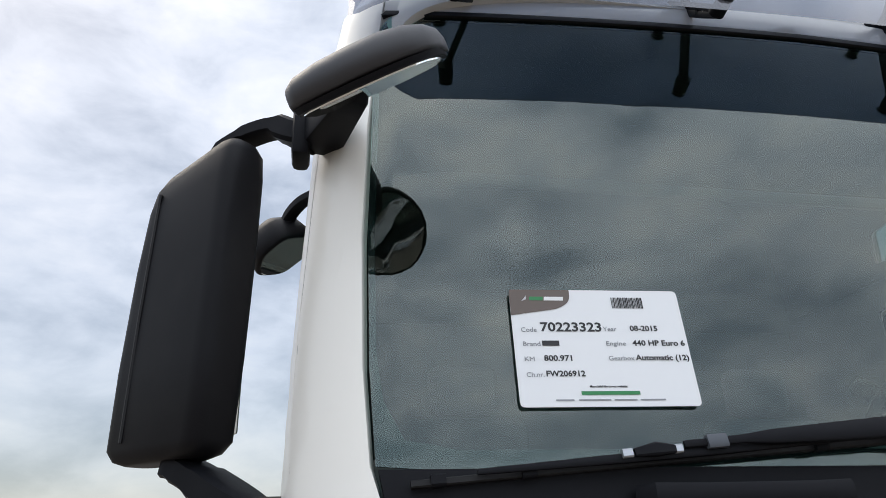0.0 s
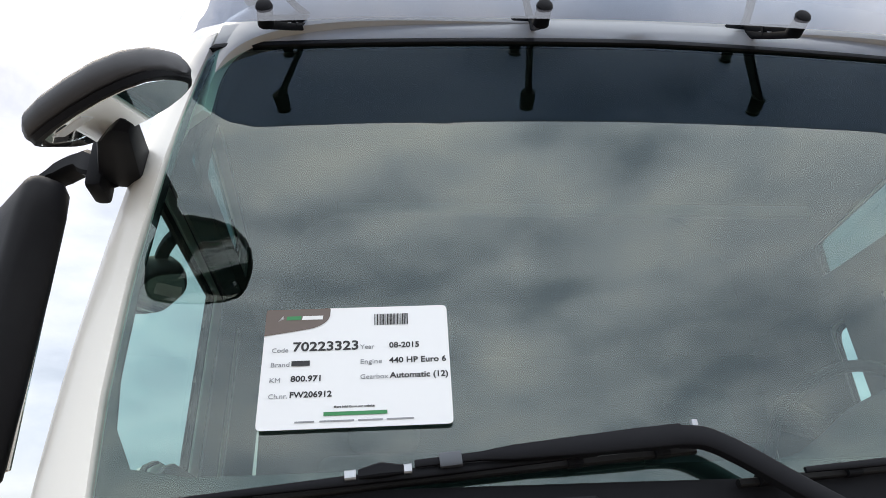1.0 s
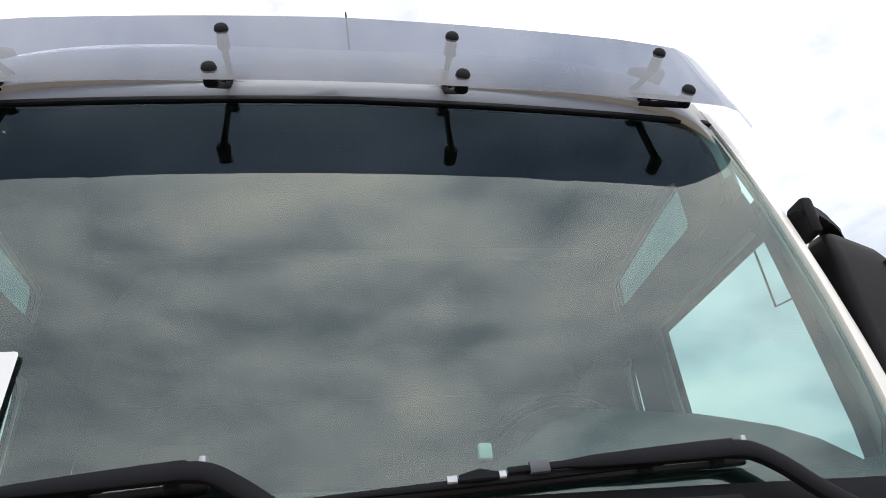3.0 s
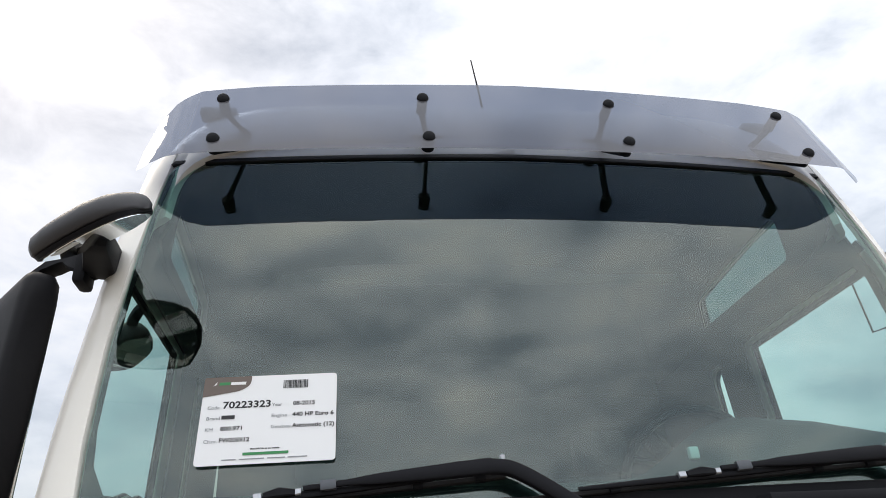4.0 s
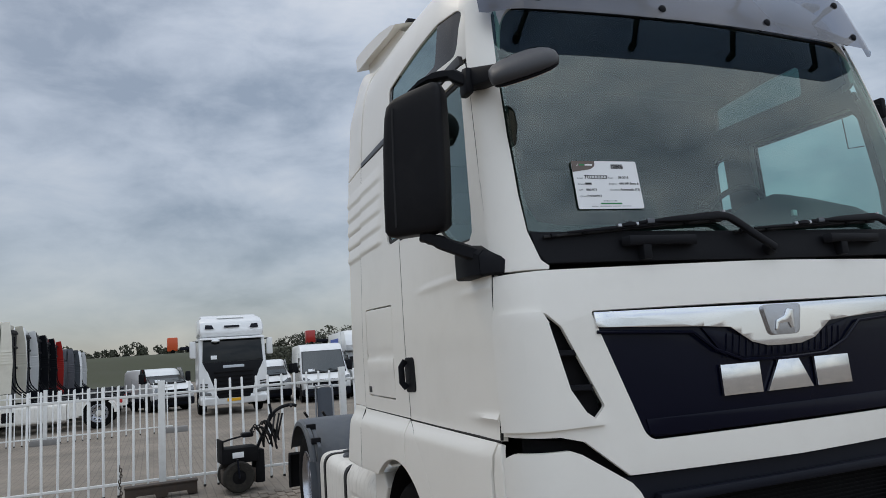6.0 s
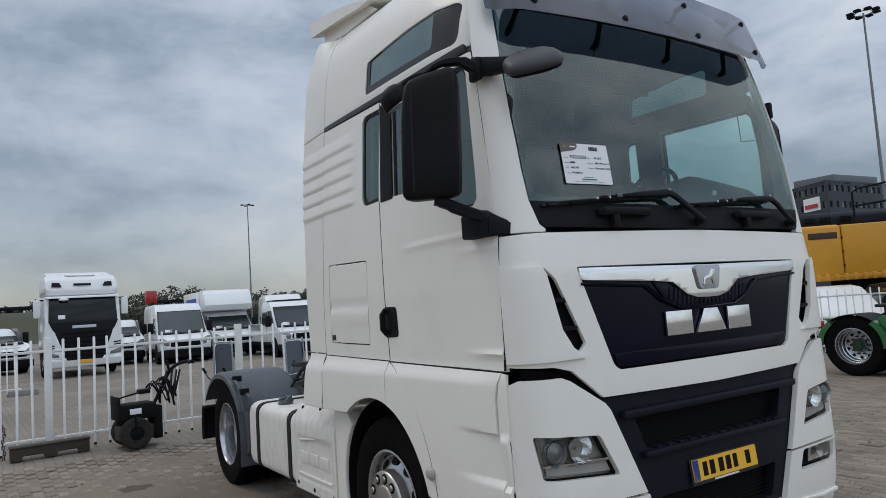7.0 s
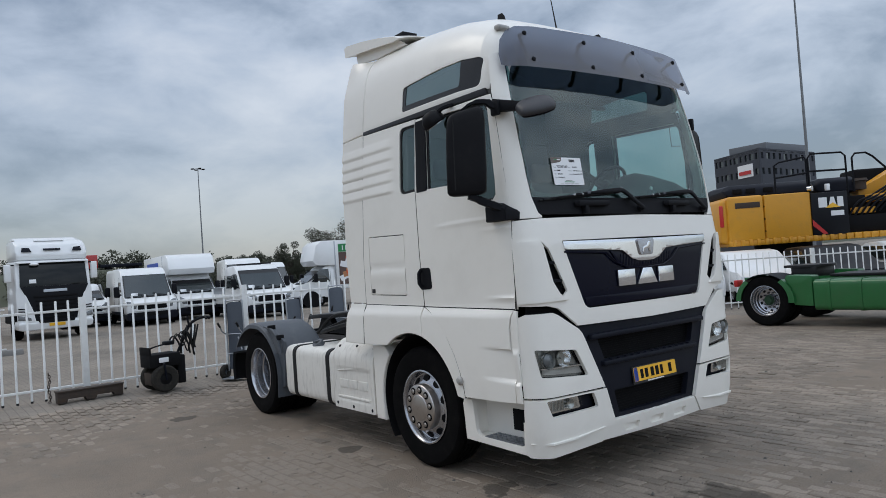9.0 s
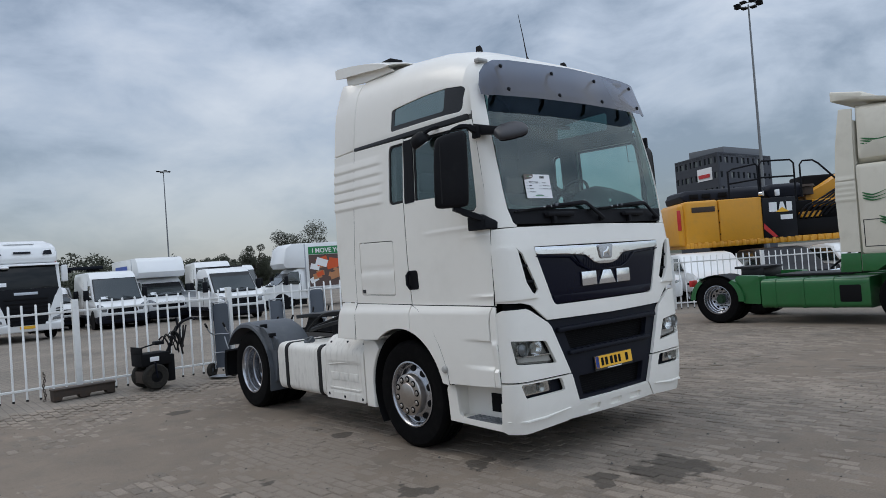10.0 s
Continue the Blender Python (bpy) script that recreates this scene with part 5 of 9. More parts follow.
    for k, sc in ((-0.075, 0.35), (-0.065, 0.62), (-0.035, 0.9), (0.0, 1.0), (0.03, 1.0), (0.036, 0.94)):
        rings.append([c0 + fwd * k + sx1 * a * sc + sx2 * b * sc for a, b in hexa])
    loft(bm, rings)
    km = part("kerb_mirror", put(bm), MIRRORSHELL, truck, "small black kerb mirror above the door", 60)
    bm = bm_new()
    loft(bm, [[c0 + fwd * k + sx1 * a * 0.88 + sx2 * b * 0.88 for a, b in hexa] for k in (0.030, 0.039)])
    part("kerb_mirror_glass", put(bm), MIRROR, km)
    bm = bm_new()
    bar(bm, smoothed([(-1.19, 0.80, 2.884), (-1.225, 0.83, 2.875), (-1.255, 0.87, 2.855), (-1.275, 0.91, 2.82)], 5), 0.034, 0.026)
    part("kerb_mirror_arm", put(bm), BLACK, km)

# thin frame of a corner panel on the far door window
bm = bm_new()
tube(bm, [(1.195, 0.535, 2.825), (1.195, 0.525, 2.63), (1.195, 0.43, 2.615)], 0.0035, 6)
part("window_corner_frame", bm, RUBBER, truck)

# cabin inside
for g in (-1, 1):
    bm = bm_new()
    sheet(bm, [(0.31, 1.45), (2.10, 1.45), (2.08, 2.965), (0.42, 2.96), (0.365, 2.77), (0.345, 2.6), (0.31, 2.3), (0.31, 2.05)], [shrink(WINDOW, -0.004), rounded([(1.395, 2.30), (1.50, 2.30), (1.49, 2.835), (1.395, 2.835)], 0.02)], lambda y, z: (g * (side_x(y, z) - 0.05), y, z), (0.2, 0.2), 0.01, 0, (-g, 0, 0))
    part("side_lining", bm, CABIN, truck)
bm = bm_new()
liner_holes = []
for hole in holes:
    mid = (sum(p[0] for p in hole) / len(hole), sum(p[1] for p in hole) / len(hole))
    liner_holes.append([(mid[0] + (p[0] - mid[0]) * 0.72 + 0.10, mid[1] + (p[1] - mid[1]) * 0.86) for p in hole])
inner_roof = lambda y, t: (roof(y, t)[0] * 0.955, y, RB + (roof(y, t)[2] - RB) * 0.955 - 0.01)
sheet(bm, [(0.36, 0.001), (2.12, 0.001), (2.06, math.pi / 2), (2.12, math.pi - 0.001), (0.36, math.pi - 0.001)], liner_holes, inner_roof, (0.12, 0.08), 0.01, 0, (0, 0.3, -1))
part("roof_lining", bm, CABIN, truck)
bm = bm_new()
box(bm, (-1.13, 2.06, 1.40), (1.13, 2.10, 3.02))
sheet(bm, [(1.12, 2.98)] + [tuple((inner_roof(2.05, t)[0], inner_roof(2.05, t)[2])) for t in (0.02, 0.2, 0.4, 0.6, 0.8, 1.0, 1.2, 1.4, math.pi - 1.4, math.pi - 1.2, math.pi - 1.0, math.pi - 0.8, math.pi - 0.6, math.pi - 0.4, math.pi - 0.2, math.pi - 0.02)] + [(-1.12, 2.98), (-1.12, 2.90), (1.12, 2.90)], (), lambda x, z: (x, 2.045, z), (0, 0), 0.02, 0, (0, -1, 0))
box(bm, (-1.17, 0.30, 1.38), (1.17, 2.12, 1.42))
part("cabin_shell", bm, CABIN, truck)
bm = bm_new()
box(bm, (-0.78, 0.93, 3.02), (0.78, 0.955, 3.06), 0.006)
part("shelf_edge", bm, CABIN, truck)
bm = bm_new()
rows = []
for x in np.linspace(-1.1, 1.1, 23):
    x = float(x)
    hump = 0.205 * math.exp(-((x - 0.80) / 0.40) ** 4) + 0.05 * math.exp(-((x - 0.35) / 0.35) ** 2)
    yb = 0.15 + 0.055 * x * x
    rows.append([(x, yb, 2.06), (x, yb + 0.03, 2.105), (x, yb + 0.07, 2.125 + hump * 0.25), (x, yb + 0.18, 2.135 + hump * 0.66), (x, yb + 0.36, 2.14 + hump * 1.0), (x, yb + 0.50, 2.13 + hump), (x, yb + 0.55, 2.02), (x, yb + 0.52, 1.5)])
loft(bm, rows, False, False)
bmesh.ops.solidify(bm, geom=bm.faces[:], thickness=0.02)
part("dashboard", bm, DASH, truck)
bm = bm_new()
wm = Matrix.Translation((0.60, 0.84, 2.26)) @ pose(0, 0, 0, 125, 0, 0)
tube(bm, [wm @ Vector((0.225 * math.cos(a), 0.225 * math.sin(a), 0)) for a in (2 * math.pi * i / 32 for i in range(33))], 0.016, 8)
for a in (0.3, math.pi - 0.3, -math.pi / 2):
    bar(bm, [wm @ Vector((0.05 * math.cos(a), 0.05 * math.sin(a), -0.02)), wm @ Vector((0.22 * math.cos(a), 0.22 * math.sin(a), 0))], 0.04, 0.015)
cyl(bm, wm @ Vector((0, 0, -0.05)), wm @ Vector((0, 0, 0.0)), 0.075, 0.07, 16)
cyl(bm, wm @ Vector((0, 0, -0.3)), wm @ Vector((0, 0, -0.04)), 0.035, 0.035, 10)
part("steering_wheel", bm, BLACK, truck)
for x in (-0.62, 0.60):
    bm = bm_new()
    box(bm, (x - 0.25, 1.10, 1.65), (x + 0.25, 1.62, 1.80), 0.05, 3)
    box(bm, (x - 0.24, 1.58, 1.78), (x + 0.24, 1.72, 2.42), 0.05, 3, None)
    box(bm, (x - 0.13, 1.60, 2.43), (x + 0.13, 1.70, 2.62), 0.04, 3)
    box(bm, (x - 0.15, 1.2, 1.41), (x + 0.15, 1.5, 1.66), 0.02)
    part("cab_seat", bm, FABRIC, truck)
# chassis, tanks and rear end
for g in (-1, 1):
    bm = bm_new()
    for a, b in (((g * 0.36, 0.35, 0.66), (g * 0.44, 5.95, 0.675)), ((g * 0.36, 0.35, 0.915), (g * 0.44, 5.95, 0.93)), ((g * 0.42, 0.35, 0.66), (g * 0.44, 5.95, 0.93))):
        box(bm, (min(a[0], b[0]), a[1], a[2]), (max(a[0], b[0]), b[1], b[2]))
    part("frame_rail", bm, IRON, truck)
    for y, z, r in ((2.55, 0.62, 0.16), (3.3, 0.6, 0.14)):
        if g == 1:
            bm = bm_new()
            cyl(bm, (0.60, y, 0.6), (0.60, y + 0.6, 0.6), 0.16, 0.16, 20)
            part("air_tank", bm, IRON, truck)
for y in (1.9, 3.0, 4.3, 5.9):
    bm = bm_new()
    box(bm, (-0.40, y - 0.05, 0.70), (0.40, y + 0.05, 0.88), 0.01)
    part("cross_member", bm, NEARBLACK, truck)
bm = bm_new()
box(bm, (-1.0, 0.45, 1.20), (1.0, 2.15, 1.36), 0.02)
part("cab_floor", bm, NEARBLACK, truck)
bm = bm_new()
box(bm, (-0.35, 0.6, 0.55), (0.35, 2.2, 1.25), 0.05)
part("engine_block", bm, NEARBLACK, truck)
for y, x in ((HUB_F, 1.0), (HUB_R, 1.0)):
    bm = bm_new()
    cyl(bm, (-x, y, 0.5), (x, y, 0.5), 0.075, 0.075, 14)
    if y > 3:
        bmesh.ops.create_uvsphere(bm, u_segments=16, v_segments=12, radius=0.24, matrix=Matrix.Translation((0, y, 0.5)))
    part("axle", bm, IRON, truck)

# fuel tank with straps, and the side cover
bm = bm_new()
prof = rounded([(-1.175, 0.325), (-0.52, 0.325), (-0.52, 0.885), (-1.175, 0.885)], [0.09, 0.05, 0.05, 0.10], 6)
loft(bm, [[(x, y, z) for x, z in prof] for y in (3.02, 4.13)])
bmesh.ops.bevel(bm, geom=[e for e in bm.edges if abs(e.verts[0].co.y - e.verts[1].co.y) < 1e-4], offset=0.02, segments=3, profile=0.5, affect="EDGES")
tank = part("fuel_tank", bm, GRIMY, truck, "grimy white fuel tank with black straps")
for y in (3.13, 3.90):
    bm = bm_new()
    p2 = [((x + 0.85) * 1.022 - 0.85, (z - 0.605) * 1.026 + 0.605) for x, z in prof]
    rings = [[(x, yy, z) for x, z in p2] for yy in (y - 0.035, y - 0.028, y + 0.028, y + 0.035)]
    loft(bm, rings)
    part("tank_strap", bm, RUBBER, tank)
bm = bm_new()
cyl(bm, (-1.0, 3.62, 0.88), (-1.03, 3.62, 0.925), 0.065, 0.06, 18)
bar(bm, [(-1.07, 3.62, 0.93), (-0.96, 3.62, 0.945)], 0.03, 0.02)
part("tank_cap", bm, GREYPL, tank)
bm = bm_new()
box(bm, (-0.72, 3.3, 0.885), (-0.60, 3.5, 0.93), 0.015)
cyl(bm, (-0.62, 3.2, 0.93), (-0.62, 3.2, 0.97), 0.05, 0.05, 14)
part("tank_fitting", bm, BLACK, tank)
cover_fn = lambda y, z: (-(1.19 - 0.16 * max(0.0, (z - 0.80) / 0.22) ** 2) - (0.012 if (2.30 < y < 2.93 and 0.43 < z < 0.735) else 0.0) * -1.0, y, z)
bm = bm_new()
sheet(bm, rounded([(2.225, 0.335), (2.985, 0.335), (2.995, 0.90), (2.985, 1.0), (2.225, 1.02)], 0.025), (), cover_fn, (0.03, 0.02), 0.04, 0.012, (1, 0, 0), 3)
cover = part("side_cover", bm, GRIMY, truck, "grimy white plastic side cover with an embossed panel")
bm = bm_new()
sheet(bm, [(2.24, -1.04), (2.98, -1.04), (2.98, -0.5), (2.24, -0.5)], (), lambda y, x: (x, y, 1.005), (0, 0), 0.03, 0.006, (0, 0, -1))
part("cover_top", bm, GRIMY, cover)
for y, z in ((2.28, 0.93), (2.60, 0.94), (2.92, 0.93), (2.28, 0.37), (2.62, 0.37), (2.93, 0.38)):
    bm = bm_new()
    c = Vector(cover_fn(y, z))
    lathe(bm, [(0.016, 0.012), (0.016, -0.002), (0.011, -0.005), (0.001, -0.006)], Matrix.Translation(c), 14)
    part("cover_bolt", bm, SLATE, cover)
for y0_, y1_ in ((2.72, 2.88), (2.545, 2.69), (2.36, 2.51)):
    bm = bm_new()
    sheet(bm, [(y0_, 0.54), (y1_, 0.54), (y1_, 0.62), (y0_, 0.62)], (), lambda y, z: (-1.186, y, z), (0, 0), 0.02, 0.006, (1, 0, 0))
    part("embossed_shape", bm, GRIMY, cover)
bm = bm_new()
bar(bm, [(-1.18, 2.36, 0.76), (-1.18, 2.90, 0.70)], 0.02, 0.012)
bar(bm, [(-1.18, 2.32, 0.45), (-1.18, 2.92, 0.45)], 0.02, 0.02)
part("cover_ridge", bm, GRIMY, cover)
bm = bm_new()
box(bm, (0.52, 2.3, 0.33), (1.18, 4.1, 0.95), 0.05, 3)
part("far_side_tank", bm, GRIMY, truck)

# rear mudguards
for g in (-1, 1):
    bm = bm_new()
    rows, rr = [], 0.60
    for i in range(27):
        a = radians(28 + 124 * i / 26)
        y, z = HUB_R + 0.70 * math.cos(a) * 0.98, 0.505 + 0.615 * math.sin(a)
        z = min(z, 1.115)
        rows.append([(g * 1.215, y, z - 0.06), (g * 1.21, y, z - 0.02), (g * 1.185, y, z), (g * 0.9, y, z + 0.012 * math.sin(i * 0.24)), (g * 0.62, y, z), (g * 0.58, y, z - 0.03)])
    loft(bm, rows, False, False)
    bmesh.ops.solidify(bm, geom=bm.faces[:], thickness=0.012)
    mud = part("mudguard", bm, GREYPL, truck, "weathered grey plastic rear mudguard")
    for a0, a1, nm in ((-14, 27, "mudguard_apron"), (153, 192, "mudguard_flap")):
        bm = bm_new()
        rows = []
        for i in range(9):
            a = radians(a0 + (a1 - a0) * i / 8)
            sgn = -1 if nm == "mudguard_apron" else 1
            y = HUB_R + sgn * (0.70 * abs(math.cos(a)) * 0.98 + (0.0 if nm == "mudguard_flap" else 0.02))
            z = 0.505 + 0.615 * math.sin(a) - (0.07 if i == 0 else 0.0)
            rows.append([(g * 1.215, y + (0.05 if nm == "mudguard_apron" else -0.03), z), (g * 1.235, y, z), (g * 0.9, y, z), (g * 0.6, y, z)])
        loft(bm, rows, False, False)
        bmesh.ops.solidify(bm, geom=bm.faces[:], thickness=0.012)
        part(nm, bm, GREYPL if nm == "mudguard_apron" else NEARBLACK, mud)
    if g == -1:
        bm = bm_new()
        sheet(bm, rounded([(4.18, 0.42), (4.29, 0.38), (4.35, 0.60), (4.60, 1.06), (4.48, 1.075), (4.14, 0.93)], 0.02), (), lambda y, z: (-1.18, y, z), (0, 0), 0.03, 0.008, (1, 0, 0))
        part("mudguard_side", bm, GREYPL, mud)
        bm = bm_new()
        bar(bm, smoothed([(-1.205, 4.18, 0.80), (-1.212, 4.24, 0.95), (-1.212, 4.36, 1.045), (-1.21, 4.60, 1.085)], 4), 0.03, 0.02)
        part("mudguard_ledge", bm, GREYPL, mud)
        for y, z in ((4.24, 0.985), (4.46, 1.09)):
            bm = bm_new()
            box(bm, (-1.225, y - 0.028, z - 0.04), (-1.14, y + 0.028, z + 0.015), 0.008)
            part("mudguard_clip", bm, BLACK, mud)

# fifth wheel and lines behind the cab
bm = bm_new()
out = [(0.46 * math.cos(radians(a)), 4.65 - 0.44 * math.sin(radians(a))) for a in range(0, 181, 12)] + [(-0.40, 5.05), (-0.09, 5.15), (-0.06, 4.8), (0.06, 4.8), (0.09, 5.15), (0.40, 5.05)]
sheet(bm, out, (), lambda x, y: (x, y, 1.16 - 0.10 * max(0.0, y - 4.8)), (0, 0), 0.05, 0.01, (0, 0, -1))
fifth = part("fifth_wheel", bm, IRON, truck)
for g in (-1, 1):
    bm = bm_new()
    rows = [[(g * 0.33 + a, 4.65 + b * k, z) for a, b in ((-0.04, -0.2), (0.04, -0.2), (0.04, 0.2), (-0.04, 0.2))] for z, k in ((0.93, 1.3), (1.0, 0.9), (1.12, 0.5))]
    loft(bm, rows)
    part("fifth_wheel_foot", bm, IRON, fifth)
bm = bm_new()
box(bm, (-0.45, 2.7, 0.93), (0.45, 3.6, 0.96), 0.004)
part("catwalk", bm, BLACK, truck)
bm = bm_new()
box(bm, (-0.42, 2.62, 0.96), (0.42, 2.72, 1.35), 0.02)
part("line_bracket", bm, BLACK, truck)
for i in range(5):
    bm = bm_new()
    pts = [(-0.4 + i * 0.2 + 0.05 * math.sin(k), 2.75 + 0.11 * k, 1.20 + 0.08 * math.sin(k * 1.7 + i)) for k in range(9)]
    tube(bm, smoothed(pts, 3), 0.018, 7)
    part("coiled_line", bm, BLACK, truck)
bm = bm_new()
tube(bm, smoothed([(-0.75, 3.9, 1.0), (-0.4, 3.7, 1.10), (0.2, 3.3, 1.05), (0.5, 2.8, 1.15)], 6), 0.02, 7)
part("air_line", bm, BLACK, truck)
bm = bm_new()
box(bm, (-0.60, 3.3, 0.96), (-0.30, 4.1, 1.06), 0.02)
part("battery_box", bm, BLACK, truck)
bm = bm_new()
box(bm, (-1.12, 2.14, 1.0), (1.12, 2.20, 3.1), 0.02)
box(bm, (-0.92, 2.10, 3.05), (0.92, 2.16, 3.64), 0.02)
wall = part("cab_rear_wall", bm, WHITE, truck)
for z in (1.5, 2.1, 2.7, 3.2):
    bm = bm_new()
    box(bm, (-1.0, 2.19, z), (1.0, 2.22, z + 0.12), 0.01)
    part("wall_rib", bm, WHITE, wall)
bm = bm_new()
box(bm, (-0.9, 5.88, 0.55), (0.9, 5.95, 0.72), 0.01)
for g in (-1, 1):
    box(bm, (g * 0.8 - 0.15, 5.95, 0.58), (g * 0.8 + 0.15, 6.0, 0.70), 0.01)
part("rear_beam", bm, IRON, truck)


# air and brake lines hanging behind the cab
rnd = random.Random(21)
for i in range(11):
    x0 = -0.85 + 0.13 * i
    z0 = 1.10 + rnd.uniform(-0.06, 0.12)
    bm = bm_new()
    tube(bm, smoothed([(x0, 2.75, z0), (x0 + rnd.uniform(-0.1, 0.1), 3.2, z0 + rnd.uniform(-0.02, 0.08)), (x0 + rnd.uniform(-0.15, 0.15), 3.65, z0 - rnd.uniform(0.0, 0.12)), (x0 + rnd.uniform(-0.2, 0.2), 4.1, 0.98)], 5), 0.016 if i % 3 else 0.024, 7)
    part("air_line", bm, RUBBER, truck)
for x0, z0 in ((-0.62, 1.10), (-0.30, 1.16), (0.15, 1.12)):
    bm = bm_new()
    box(bm, (x0 - 0.09, 3.36, 0.94), (x0 + 0.09, 3.60, z0), 0.02)
    part("valve_block", bm, NEARBLACK, truck)

# wheels
def tyre_mesh(bm, m, R=0.5, W=0.30, rim=0.295):
    prof = [(rim, -W * 0.42), (rim + 0.03, -W * 0.46), (R * 0.80, -W / 2), (R * 0.93, -W * 0.485), (R - 0.012, -W * 0.43), (R, -W * 0.36)]
    for k in (-0.24, -0.08, 0.08, 0.24):
        prof += [(R, k * W - 0.008), (R - 0.011, k * W - 0.006), (R - 0.011, k * W + 0.006), (R, k * W + 0.008)]
    prof += [(R, W * 0.36), (R - 0.012, W * 0.43), (R * 0.93, W * 0.485), (R * 0.80, W / 2), (rim + 0.03, W * 0.46), (rim, W * 0.42), (rim - 0.01, 0.0), (rim, -W * 0.42)]
    lathe(bm, prof, m, 64)


def front_wheel(g, parent, y=HUB_F, x=1.03, cap=CAPMETAL):
    m = Matrix.Translation((g * x, y, HUB_Z)) @ (Matrix.Identity(4) if g == 1 else pose(0, 0, 0, 0, 0, 180))
    bm = bm_new()
    tyre_mesh(bm, m)
    w = part("front_wheel", bm, TYRE, parent, "black road tyre", 30)
    bm = bm_new()
    lathe(bm, [(0.292, -0.12), (0.292, 0.128), (0.305, 0.133), (0.308, 0.142), (0.296, 0.145), (0.284, 0.135), (0.276, 0.10), (0.272, 0.084), (0.262, 0.080), (0.235, 0.094), (0.208, 0.112), (0.185, 0.122), (0.165, 0.118), (0.155, 0.05), (0.001, 0.05)], m, 56)
    part("rim", bm, STEEL, w)
    # solid dark pads on the disc paint the shade in its vent holes
    for i in range(10):
        a = 2 * math.pi * (i + 0.5) / 10
        bm = bm_new()
        rings = []
        for o in (0.0, 0.014):
            ring = []
            for j in range(12):
                b = 2 * math.pi * j / 12
                rad, tan = 0.025 * math.cos(b), 0.036 * math.sin(b)
                ring.append(m @ Vector((0.0935 + o * 0.6 - rad * 0.6, (0.236 + rad) * math.cos(a) - tan * math.sin(a), (0.240 + rad) * math.sin(a) + tan * math.cos(a))))
            rings.append(ring)
        loft(bm, rings)
        part("vent_hole", bm, NEARBLACK, w)
    bm = bm_new()
    lathe(bm, [(0.192, 0.108), (0.194, 0.170), (0.190, 0.182), (0.182, 0.188), (0.118, 0.191), (0.110, 0.190), (0.106, 0.194), (0.100, 0.197), (0.001, 0.199)], m, 48)
    part("nut_ring", bm, cap, w)
    for i in range(10):
        a = 2 * math.pi * i / 10 + 0.2
        # dark disc under the nut paints the recess's shade
        bm = bm_new()
        spot = m @ Matrix.Translation((0.004, 0.149 * math.cos(a), 0.149 * math.sin(a)))
        lathe(bm, [(0.031, 0.182), (0.031, 0.188), (0.028, 0.1895), (0.001, 0.1895)], spot, 14)
        part("nut_recess", bm, NEARBLACK, w)
        bm = bm_new()
        lathe(bm, [(0.0185, 0.186), (0.0185, 0.192), (0.015, 0.197), (0.001, 0.199)], spot, 12)
        part("wheel_nut", bm, cap, w)


def rear_wheel(g, parent, y=HUB_R, hub=IRON, x=1.01):
    m = Matrix.Translation((g * x, y, HUB_Z)) @ (Matrix.Identity(4) if g == 1 else pose(0, 0, 0, 0, 0, 180))
    bm = bm_new()
    tyre_mesh(bm, m)
    w = part("rear_wheel", bm, TYRE, parent, "black twin road tyre", 30)
    bm = bm_new()
    tyre_mesh(bm, m @ Matrix.Translation((-0.335, 0, 0)))
    part("inner_tyre", bm, TYRE, w)
    bm = bm_new()
    lathe(bm, [(0.292, -0.12), (0.292, 0.125), (0.306, 0.13), (0.308, 0.14), (0.296, 0.142), (0.287, 0.125), (0.282, 0.075), (0.272, 0.07), (0.268, 0.03), (0.266, 0.0), (0.252, -0.012), (0.248, -0.08), (0.225, -0.10), (0.17, -0.115), (0.12, -0.115), (0.11, -0.05), (0.10, -0.04), (0.001, -0.038)], m, 56)
    part("rim", bm, STEEL, w)
    # dark plugs set on the dish paint the shaded vent holes
    for i in range(10):
        a = 2 * math.pi * (i + 0.5) / 10
        bm = bm_new()
        cyl(bm, m @ Vector((-0.105, 0.215 * math.cos(a), 0.215 * math.sin(a))), m @ Vector((-0.094, 0.215 * math.cos(a), 0.215 * math.sin(a))), 0.028, 0.028, 10)
        part("vent_hole", bm, NEARBLACK, w)
    for i in range(10):
        a = 2 * math.pi * i / 10
        bm = bm_new()
        cyl(bm, m @ Vector((-0.118, 0.15 * math.cos(a), 0.15 * math.sin(a))), m @ Vector((-0.075, 0.15 * math.cos(a), 0.15 * math.sin(a))), 0.016, 0.014, 8)
        part("wheel_nut", bm, IRON, w)
    bm = bm_new()
    lathe(bm, [(0.105, -0.06), (0.10, -0.02), (0.075, -0.012), (0.07, 0.012), (0.001, 0.016)], m, 24)
    part("hub", bm, hub, w)


for g in (-1, 1):
    front_wheel(g, truck)
    rear_wheel(g, truck)

# information card on the windscreen
A, B, C = (Vector(plan(s, z, 0.004)) for s, z in ((-0.857, 2.183), (-0.557, 2.183), (-0.857, 2.389)))
ex = (B - A).normalized()
ey = (C - A - ex * (C - A).dot(ex)).normalized()
ez = ex.cross(ey)
CW, CH = 0.303, 0.208
card_m = Matrix.Translation(A) @ Matrix((ex, ey, ez)).transposed().to_4x4() @ Matrix.Diagonal((0.978, 0.99, 1, 1))
bm = bm_new()
prism(bm, rounded([(0, 0), (CW, 0), (CW, CH), (0, CH)], 0.009), 0.0012, card_m)
card = part("information_card", bm, PAPER)
tagged(card, "white printed vehicle information card stuck on the windscreen", "sign")
bm = bm_new()
